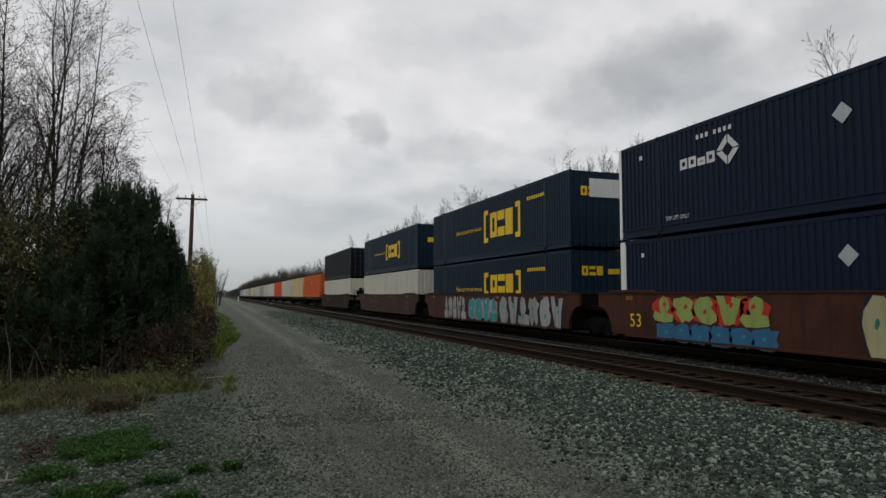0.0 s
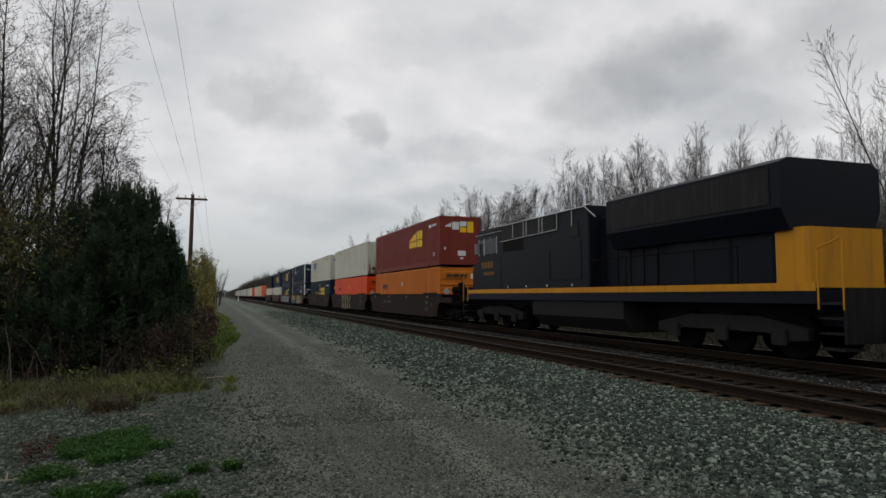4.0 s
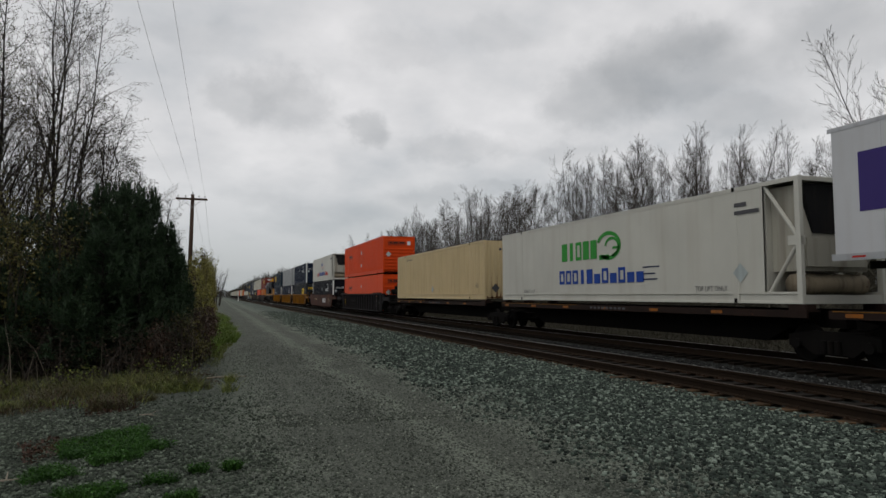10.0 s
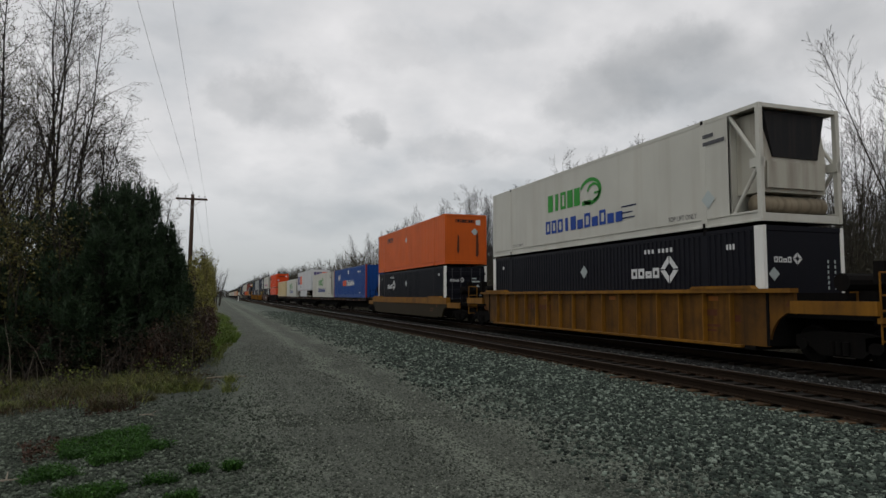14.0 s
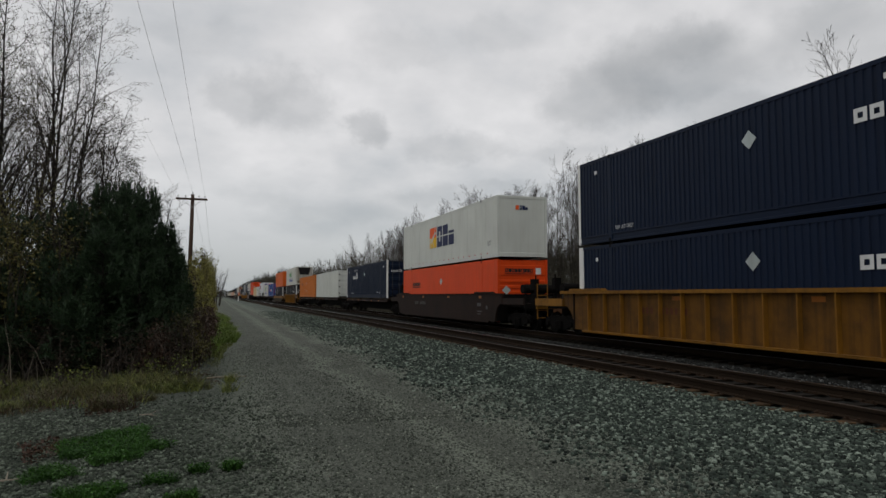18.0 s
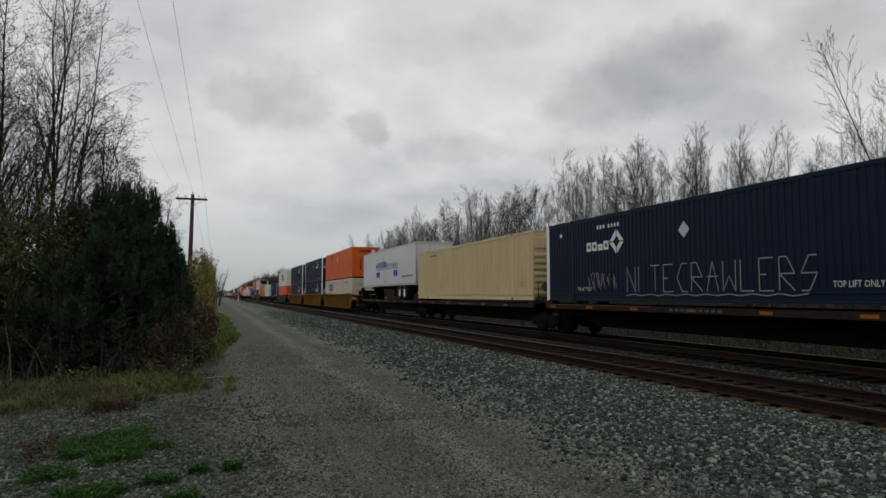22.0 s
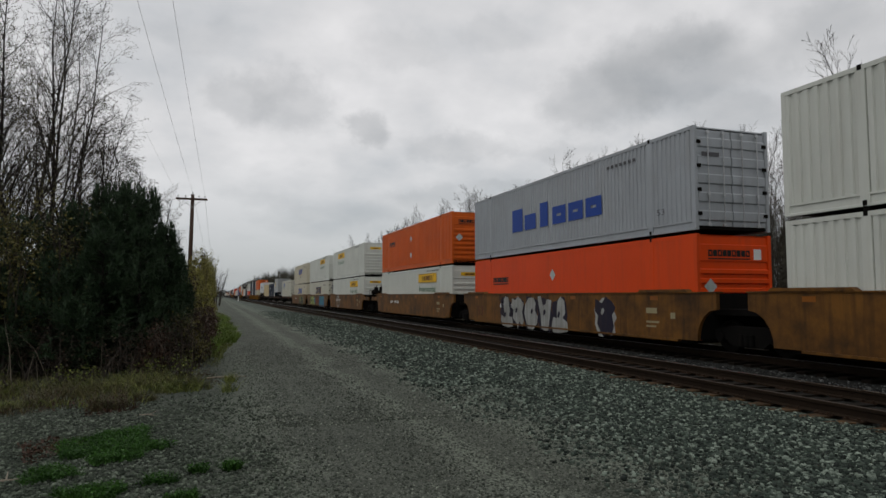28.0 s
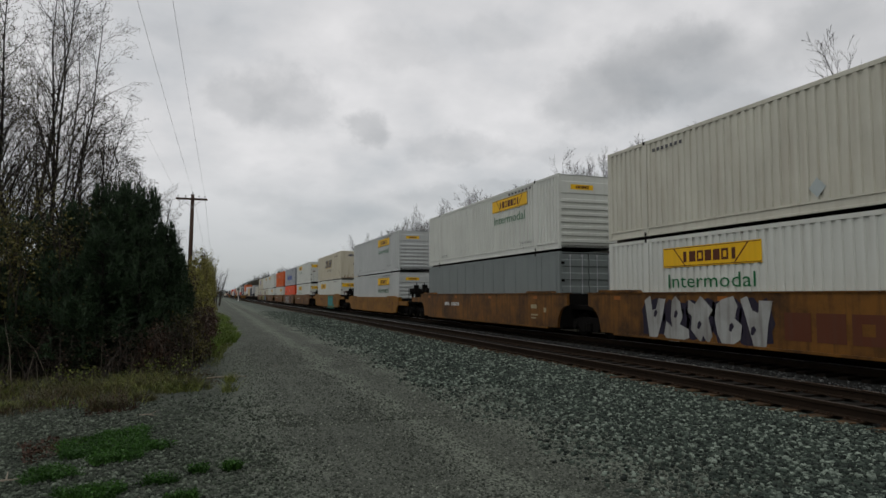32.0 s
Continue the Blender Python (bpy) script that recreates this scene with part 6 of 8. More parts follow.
def mark_word(ob, s0, s1, z0, z1, pattern, mat, sub="", subz=(1.35, 1.54), slant=0.0):
    decal(ob, "wordmark", blocks(s0, s1, z0, z1, pattern, stroke=0.32, gap=0.1, slant=slant), P[mat])
    if sub:
        words(ob, sub, s0, s1, subz[0], subz[1], P["p_grey"])


def mark_animal(ob):
    """Green animal-head wordmark over a blue one, both as plain shapes."""
    decal(ob, "green_wordmark", blocks(5.4, 7.9, 1.45, 2.1, "#lo##", stroke=0.28, gap=0.2), P["p_leaf"])
    decal(ob, "green_emblem", ring(8.55, 1.85, 0.72, 0.48, 0.13, -130, 160) + ring(8.75, 1.8, 0.42, 0.33, 0.09, -90, 170) + [rect(8.0, 8.6, 1.4, 1.55), rect(8.8, 9.2, 1.72, 1.8)], P["p_leaf"])
    decal(ob, "blue_wordmark", blocks(5.2, 10.5, 0.6, 1.1, "oool#hohohh", stroke=0.26, gap=0.2), P["p_royal"])
    decal(ob, "speed_line", [rect(10.4, 11.2, 1.03, 1.07), rect(10.4, 11.0, 0.83, 0.87), rect(10.4, 11.1, 0.66, 0.7)], P["p_navy"])
    words(ob, "TOP LIFT ONLY", 12.7, 13.9, 0.3, 0.44, P["p_grey"])
    words(ob, "TOP LIFT ONLY", 2.2, 3.2, 0.3, 0.42, P["p_grey"])
    decal(ob, "placard", lozenge(14.35, 0.75, 0.25), P["p_dia"])
    decal(ob, "number_bar", [rect(14.2, 14.6, 2.4, 2.5), rect(14.2, 15.0, 2.2, 2.3)], P["p_grey"])


# trailers ----------------------------------------------------------------------
def wheel_mesh(key="road"):
    return cached(("tyre", key), lambda: Shape().lathe([(0.30, -0.14), (0.49, -0.14), (0.52, -0.09), (0.52, 0.09), (0.49, 0.14), (0.30, 0.14)], (0, 0, 0), 24).mesh("tyre", RUBBER, True))


def rim_mesh(mat):
    return cached(("rim", mat.name), lambda: Shape().lathe([(0.001, -0.03), (0.09, -0.08), (0.12, -0.03), (0.22, 0.0), (0.245, -0.10), (0.275, -0.115), (0.275, 0.1)], (0, 0, 0), 24).mesh("rim", mat, True))


def trailer(label, mat, y, L, H=2.83, axle=13.9, axles=2, rear_near=True, z0=2.47, deck=1.42, skirt=False, rim_mat=None):
    """A van trailer on its wheels and landing gear; y is its far end at the start. axle: distance of the bogie from that end."""
    ob = thing("semi_trailer", label, "trailer", "trailers on the train", (TRACK_FAR, y, deck))
    rolls(ob, y, deck)
    b = z0 - deck
    t = b + H
    part("body", Shape().box(-HALF, HALF, -L + 0.06, -0.06, b + 0.12, t - 0.06, 0.07).mesh("body", mat), ob)
    part("roof", Shape().box(-HALF + 0.03, HALF - 0.03, -L + 0.1, -0.1, t - 0.07, t, 0.1).mesh("roof", mat), ob)
    for xx in (-HALF - 0.008, HALF - 0.02):
        part("bottom_rail", Shape().box(xx, xx + 0.028, -L + 0.03, -0.03, b, b + 0.14).mesh("bottom_rail", GALV), ob)
        part("top_rail", Shape().box(xx, xx + 0.028, -L + 0.03, -0.03, t - 0.1, t - 0.01).mesh("top_rail", GALV), ob)
    decal(ob, "reflector_strip", [rect(0.5 + k * 1.1, 0.8 + k * 1.1, b + 0.05, b + 0.09) for k in range(int((L - 0.6) / 1.1))], P["p_red"], -HALF - 0.012)
    seams = [rect(k * 1.22, k * 1.22 + 0.012, b + 0.15, t - 0.11) for k in range(1, int(L / 1.22))]
    decal(ob, "panel_seam", seams, GALV, -HALF - 0.003)
    # rear or nose end that faces back along the train
    ry = -L
    if rear_near:
        for a, c in ((-HALF + 0.08, -0.01), (0.01, HALF - 0.08)) if L > 10 else ((-HALF + 0.12, HALF - 0.12),):
            d = part("door", Shape().box(a, c, ry + 0.02, ry + 0.06, b + 0.12, t - 0.14).mesh("door", mat), ob)
            if L > 10:
                for u in (a + 0.3, c - 0.3):
                    part("lock_rod", Shape().tube((u, ry, b + 0.1), (u, ry, t - 0.1), 0.018, n=6).mesh("lock_rod", GALV), d)
        part("rear_frame", Shape().box(-HALF, -HALF + 0.09, ry, ry + 0.07, b, t).box(HALF - 0.09, HALF, ry, ry + 0.07, b, t).box(-HALF, HALF, ry, ry + 0.07, t - 0.12, t).box(-HALF, HALF, ry - 0.01, ry + 0.07, b - 0.05, b + 0.1).mesh("rear_frame", mat if L < 10 else GALV), ob)
        part("underride_guard", Shape().box(-0.62, -0.5, ry, ry + 0.08, b - 0.75, b).box(0.5, 0.62, ry, ry + 0.08, b - 0.75, b).box(-1.15, 1.15, ry - 0.01, ry + 0.09, b - 0.62, b - 0.5).mesh("underride_guard", GALV), ob)
        end_decal(ob, "reflector_strip", [rect(-1.2 + k * 0.3, -1.05 + k * 0.3, b + 0.0, b + 0.05) for k in range(9)], P["p_red"], ry - 0.014)
    else:
        part("nose_panel", Shape().box(-HALF + 0.06, HALF - 0.06, ry + 0.01, ry + 0.06, b + 0.1, t - 0.04).mesh("nose_panel", mat), ob)
        part("hose_box", Shape().box(-0.35, 0.35, ry - 0.02, ry + 0.02, b + 0.15, b + 0.35).mesh("hose_box", BLACK), ob)
    part("chassis", Shape().box(-0.55, -0.43, -L + 0.2, -0.3, b - 0.16, b).box(0.43, 0.55, -L + 0.2, -0.3, b - 0.16, b).mesh("chassis", STEEL_DARK), ob)
    bogie = part("bogie", Shape().box(-0.6, -0.4, -axle - 1.0, -axle + 1.9, b - 0.42, b - 0.14).box(0.4, 0.6, -axle - 1.0, -axle + 1.9, b - 0.42, b - 0.14).mesh("bogie", STEEL_DARK), ob)
    for k in range(axles):
        ay = -axle + k * 1.25
        part("axle", Shape().tube((-1.1, ay, 0.52), (1.1, ay, 0.52), 0.07).mesh("axle", STEEL_DARK), bogie)
        for xx in (-1.15, -0.82, 0.82, 1.15):
            tyre = part("tyre", wheel_mesh(), bogie, "", Matrix.Translation((xx, ay, 0.52)))
        for xx in (-1.15, 1.15):
            part("rim", rim_mesh(rim_mat or WHITE), bogie, "dark steel rim" if rim_mat else "white steel rim", Matrix.Translation((xx, ay, 0.52)) @ Matrix.Diagonal((1 if xx < 0 else -1, 1, 1, 1)))
    gy = -3.0 if axle > L / 2 else -L + 3.0
    if L < 10:
        gy = -2.2
    for xx in (-0.85, 0.85):
        part("landing_leg", Shape().box(xx - 0.06, xx + 0.06, gy - 0.06, gy + 0.06, 0.35, b).box(xx - 0.14, xx + 0.14, gy - 0.12, gy + 0.12, 0.30, 0.36).tube((xx, gy, 0.6), (xx, gy + 0.8, b - 0.1), 0.03).mesh("landing_leg", STEEL_DARK), ob)
    ky = -0.9 if axle > L / 2 else -L + 0.9
    # hitch that holds the kingpin
    part("hitch", Shape().prism([(ky - 0.5, 0.0), (ky + 0.5, 0.0), (ky + 0.2, b - 0.02), (ky - 0.2, b - 0.02)], "x", -0.3, 0.3).box(-0.45, 0.45, ky - 0.45, ky + 0.45, b - 0.12, b - 0.02).mesh("hitch", STEEL_DARK), ob)
    if skirt:
        part("side_skirt", Shape().prism([(-3.4, b), (-3.5, 0.18), (-11.1, 0.18), (-11.5, b)], "x", -HALF + 0.02, -HALF + 0.05).mesh("side_skirt", mat), ob)
    return ob


# ---------------------------------------------------------------- railway cars
def wheelset_mesh():
    def make():
        sh = Shape()
        for sg in (-1, 1):
            sh.lathe([(0.02, sg * 0.80), (0.10, sg * 0.80), (0.13, sg * 0.74), (0.34, sg * 0.73), (0.37, sg * 0.78), (0.415, sg * 0.78), (0.42, sg * 0.70), (0.45, sg * 0.66), (0.44, sg * 0.64), (0.36, sg * 0.64), (0.10, sg * 0.66), (0.08, sg * 0.5)], (0, 0, 0.42), 24)
        sh.tube((-1.0, 0, 0.42), (1.0, 0, 0.42), 0.075, n=10)
        return sh.mesh("wheelset", STEEL_DARK, True)
    return cached("wheelset", make)


def sideframe_mesh():
    def make():
        sh = Shape()
        pts = [(-1.12, 0.36), (-1.12, 0.62), (-0.55, 0.72), (0.55, 0.72), (1.12, 0.62), (1.12, 0.36), (0.72, 0.36), (0.5, 0.20), (-0.5, 0.20), (-0.72, 0.36)]
        sh.prism(pts, "x", -0.07, 0.07)
        for yy in (-0.89, 0.89):
            sh.tube((-0.14, yy, 0.42), (0.05, yy, 0.42), 0.12, n=12)
        for k in range(3):
            sh.tube((-0.11, -0.17 + 0.17 * k, 0.24), (-0.11, -0.17 + 0.17 * k, 0.52), 0.07, n=10)
        return sh.mesh("side_frame", STEEL_DARK)
    return cached("sideframe", make)


def truck(parent, y):
    tr = part("truck", cached("bolster", lambda: Shape().box(-1.0, 1.0, -0.2, 0.2, 0.42, 0.68).box(-0.25, 0.25, -0.25, 0.25, 0.68, 0.74).mesh("truck", STEEL_DARK)), parent, "", Matrix.Translation((0, y, 0)))
    for xx in (-1.0, 1.0):
        part("side_frame", sideframe_mesh(), tr, "", Matrix.Translation((xx, 0, 0)) @ Matrix.Diagonal((1 if xx < 0 else -1, 1, 1, 1)))
    for yy in (-0.89, 0.89):
        part("wheelset", wheelset_mesh(), tr, "", Matrix.Translation((0, yy, 0)))


def coupler(parent, y, sg):
    part("coupler", cached("coupler", lambda: Shape().box(-0.1, 0.1, -0.75, 0.0, 0.76, 0.98).box(-0.2, 0.16, -0.98, -0.72, 0.72, 1.02, 0.05).mesh("coupler", RUST)), parent, "rusty coupler", Matrix.Translation((0, y, 0)) @ (Matrix.Rotation(math.pi, 4, "Z") if sg > 0 else Matrix.Identity(4)))
    part("air_hose", cached("hose", lambda: Shape().tube((0.3, 0, 0.75), (0.35, -0.3, 0.45), 0.03).tube((0.35, -0.3, 0.45), (0.3, -0.6, 0.5), 0.03).mesh("air_hose", RUBBER)), parent, "", Matrix.Translation((0, y, 0)) @ (Matrix.Rotation(math.pi, 4, "Z") if sg > 0 else Matrix.Identity(4)))


def well_car(label, mat, y, front, rear, ftruck, rtruck, style="smooth", top=1.56, lower=None, group="cars of the train"):
    """One well of a double-stack car. y: front end of its container at the start; front, rear: how far its platforms reach past it."""
    ob = thing("well_car", label, "railway car", group, (TRACK_FAR, y, RAIL_TOP))
    rolls(ob, y, RAIL_TOP)
    L, W = BOX_L, 1.53
    lo = 0.30
    f, r = 0.95, -L - 0.95
    rz = top - 0.42 - lo
    arch = [(0.74 * math.cos(radians(a)), lo + rz * math.sin(radians(a))) for a in (0, 15, 32, 50, 70, 90)]
    pts = [(f, top)] + [(f - a, c) for a, c in reversed(arch)] + [(r + a, c) for a, c in arch] + [(r, top)]
    key = (style, top, mat.name, lower.name if lower else "")
    for sg in (-1, 1):
        def make(sg=sg):
            sh = Shape()
            x0, x1 = (sg * (W - 0.12), sg * (W - 0.19)) if style == "ribbed" else (sg * W, sg * (W - 0.1))
            sh.prism(pts, "x", min(x0, x1), max(x0, x1))
            # ribbed sides take the panel paint that carries the shade between ribs
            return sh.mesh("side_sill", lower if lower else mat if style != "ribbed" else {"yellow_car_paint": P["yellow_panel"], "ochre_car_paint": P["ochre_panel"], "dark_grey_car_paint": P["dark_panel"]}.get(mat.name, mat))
        side = part("side_sill", cached(("sill", sg) + key, make), ob)
        cx = (-W - 0.02, -W + 0.2) if sg < 0 else (W - 0.2, W + 0.02)
        part("top_chord", cached(("chord", sg) + key, lambda: Shape().box(cx[0] - 0.012, cx[1] + 0.012, r - 0.02, f + 0.02, top - (0.27 if style == "slab" else 0.0), top + (0.035 if style == "smooth" else 0.1)).mesh("top_chord", mat)), ob)
        part("bottom_flange", cached(("flange", sg) + key, lambda: Shape().box(cx[0], cx[1], r + 1.5, f - 1.5, lo - 0.06, lo).mesh("bottom_flange", lower or mat)), ob)
        if style == "ribbed":
            rib = cached(("rib", sg) + key, lambda: Shape().prism([(sg * (W - 0.12), -0.035), (sg * W, -0.02), (sg * W, 0.02), (sg * (W - 0.12), 0.035)], "z", lo, top).mesh("rib", mat))
            n = 16
            for k in range(n):
                part("rib", rib, ob, "", Matrix.Translation((0, -0.9 - k * (L - 1.8) / (n - 1), 0)))
        tz = top + (0.035 if style == "smooth" else 0.1)
        for s in (0.4, L - 1.6):
            part("guide_plate", cached(("guide", sg) + key, lambda: Shape().prism([(-2.2, tz), (-2.1, tz + 0.075), (-0.1, tz + 0.075), (0.0, tz)], "x", cx[0] - 0.03, cx[1] - 0.05 if sg < 0 else cx[1] + 0.03).mesh("guide_plate", mat)), ob, "", Matrix.Translation((0, -s + 0.7, 0)))
    part("floor_pan", cached(("pan",), lambda: Shape().box(-W + 0.1, W - 0.1, -L + 0.2, -0.2, 0.20, 0.29).mesh("floor_pan", STEEL_DARK)), ob)
    for sg, ext, tk in ((1, front, ftruck), (-1, rear, rtruck)):
        y0 = 0.15 if sg > 0 else -L - 0.15
        y1 = y0 + sg * (ext - 0.15)
        deck = Shape().box(-0.95, 0.95, min(y0, y1), max(y0, y1), 0.98, 1.14).box(-0.3, 0.3, min(y0, y1), max(y0, y1), 0.72, 0.98)
        deck.prism([(W - 0.1, 0.32), (W - 0.1, top), (-W + 0.1, top), (-W + 0.1, 0.32)], "y", y0 + sg * 0.0, y0 + sg * 0.08)
        part("end_platform", deck.mesh("end_platform", STEEL_DARK), ob)
        if ext > 2.2:
            yb = sorted((f - 0.05 if sg > 0 else r + 0.05, y1))
            for sx in (-1, 1):
                xb = sorted((sx * 1.50, sx * 1.38))
                part("end_beam", Shape().box(xb[0], xb[1], yb[0], yb[1], top - 0.46, top - 0.18).mesh("end_beam", mat), ob)
        if ext > 2.2:
            fr = Shape()
            for xx in (-1.4, -0.95):
                fr.tube((xx, y1, 0.55), (xx, y1, 1.95), 0.02, n=6)
            for z in (0.6, 0.9, 1.2, 1.5, 1.95):
                fr.tube((-1.4, y1, z), (-0.95, y1, z), 0.018, n=6)
            fr.box(-1.45, 1.45, y1 - 0.05, y1 + 0.05, 0.95, 1.06)
            part("ladder", fr.mesh("ladder", mat if style == "ribbed" else STEEL_DARK), ob)
            part("brake_rigging", Shape().tube((0.2, y1 - sg * 0.5, 1.3), (0.2, y1 - sg * 1.1, 1.3), 0.16, n=12).box(-0.6, -0.1, y1 - sg * 0.9 - 0.2, y1 - sg * 0.9 + 0.2, 1.14, 1.6).tube((-0.75, y1 - sg * 0.3, 1.1), (-0.75, y1 - sg * 0.3, 2.35), 0.03, n=6).tube((-0.95, y1 - sg * 1.2, 1.78), (0.9, y1 - sg * 1.2, 1.78), 0.2, n=12).tube((-0.8, y1 - sg * 1.2, 1.1), (-0.8, y1 - sg * 1.2, 1.7), 0.05, n=6).tube((0.7, y1 - sg * 1.2, 1.1), (0.7, y1 - sg * 1.2, 1.7), 0.05, n=6).box(-0.9, -0.6, y1 - sg * 0.4 - 0.12, y1 - sg * 0.4 + 0.12, 1.75, 2.2).mesh("brake_rigging", STEEL_DARK), ob)
            coupler(ob, y1, 1 if sg > 0 else -1)
        if tk is not None:
            truck(ob, y0 + sg * tk if sg > 0 else -L - tk)
    # small things on the road side
    for k in range(4):
        decal(ob, "reflector", [rect(0.6 + k * 4.6, 0.95 + k * 4.6, top - 0.2, top - 0.08)], REFLECT, -W - (-0.112 if style == "ribbed" else 0.006))
    decal(ob, "number_bar", [rect(3.6 + 0.2 * k + (0.3 if k > 3 else 0), 3.72 + 0.2 * k + (0.3 if k > 3 else 0), 0.96, 1.14) for k in range(10)], {"russet": P["p_white"], "red_br": P["p_faded"]}.get(mat.name[:6], P["p_brown"] if mat.name[:6] in ("yellow", "ochre_") else P["p_dim"]), -W - (-0.112 if style == "ribbed" else 0.006))
    decal(ob, "data_plate", [rect(14.2, 14.7, 0.98, 1.14), rect(14.2, 14.8, 0.7, 0.76), rect(14.2, 14.65, 0.58, 0.63), rect(15.3, 15.5, 0.85, 1.02)], {"russet": P["p_faded"], "red_br": P["p_faded"]}.get(mat.name[:6], P["p_brown"] if mat.name[:6] in ("yellow", "ochre_") else P["p_dim"]), -W - (-0.112 if style == "ribbed" else 0.006))
    return ob


def spine_car(label, y, L, front, rear, ftruck, rtruck, group="cars of the train", flat=False):
    """One unit of a spine car: centre sill, cross arms, container pedestals and a side walkway."""
    ob = thing("spine_car", label, "railway car", group, (TRACK_FAR, y, RAIL_TOP))
    rolls(ob, y, RAIL_TOP)
    part("centre_sill", Shape().prism([(front - 0.25, 1.16), (front - 0.25, 0.76), (-1.2, 0.76), (-2.0, 0.36), (-L + 2.0, 0.36), (-L + 1.2, 0.76), (-L - rear + 0.25, 0.76), (-L - rear + 0.25, 1.16)], "x", -0.33, 0.33).mesh("centre_sill", STEEL_DARK), ob)
    for s in (0.5, 4.2, 8.1, 12.0, L - 0.5):
        part("cross_arm", cached("arm", lambda: Shape().prism([(-1.28, 1.02), (-0.33, 0.86), (0.33, 0.86), (1.28, 1.02), (1.28, 1.17), (-1.28, 1.17)], "y", -0.16, 0.16).mesh("cross_arm", STEEL_DARK)), ob, "", Matrix.Translation((0, -s, 0)))
    for sg in (-1, 1):
        part("side_walkway", cached(("walkway", L, sg), lambda: Shape().box(sg * 1.28 - 0.03, sg * 1.28 + 0.03, -L - 0.1, 0.1, 1.0, 1.17).box(min(sg * 0.9, sg * 1.28), max(sg * 0.9, sg * 1.28), -L - 0.1, 0.1, 1.13, 1.17).mesh("side_walkway", P["sooty"])), ob)
        if not flat:
            for s in (0.15, L - 0.15):
                part("pedestal", cached(("ped", sg), lambda: Shape().box(sg * 1.15 - 0.16, sg * 1.15 + 0.16, -0.25, 0.25, 1.17, 1.31, 0.03).mesh("pedestal", P["sooty"])), ob, "", Matrix.Translation((0, -s, 0)))
    for sg, ext, tk in ((1, front, ftruck), (-1, rear, rtruck)):
        if tk is not None:
            truck(ob, tk if sg > 0 else -L - tk)
        if ext > 1.6:
            y1 = ext - 0.25 if sg > 0 else -L - ext + 0.25
            coupler(ob, y1, sg)
            part("end_sill", Shape().box(-1.3, 1.3, y1 - 0.08, y1 + 0.08, 0.9, 1.15).tube((-1.2, y1, 0.4), (-1.2, y1, 1.1), 0.02, n=6).tube((-0.85, y1, 0.4), (-0.85, y1, 1.1), 0.02, n=6).box(-1.22, -0.83, y1 - 0.03, y1 + 0.03, 0.4, 0.44).mesh("end_sill", STEEL_DARK), ob)
    decal(ob, "reflector", [rect(0.3 + k * 2.6, 0.7 + k * 2.6, 1.04, 1.12) for k in range(int(L / 2.6))], REFLECT, -1.318)
    decal(ob, "yellow_edge", [rect(0.0, 6.5, 1.15, 1.17)], P["yellow"], -1.318)
    decal(ob, "number_bar", [rect(7.4 + 0.24 * k, 7.55 + 0.24 * k, 1.05, 1.12) for k in range(9)], P["p_grey"], -1.322)
    return ob


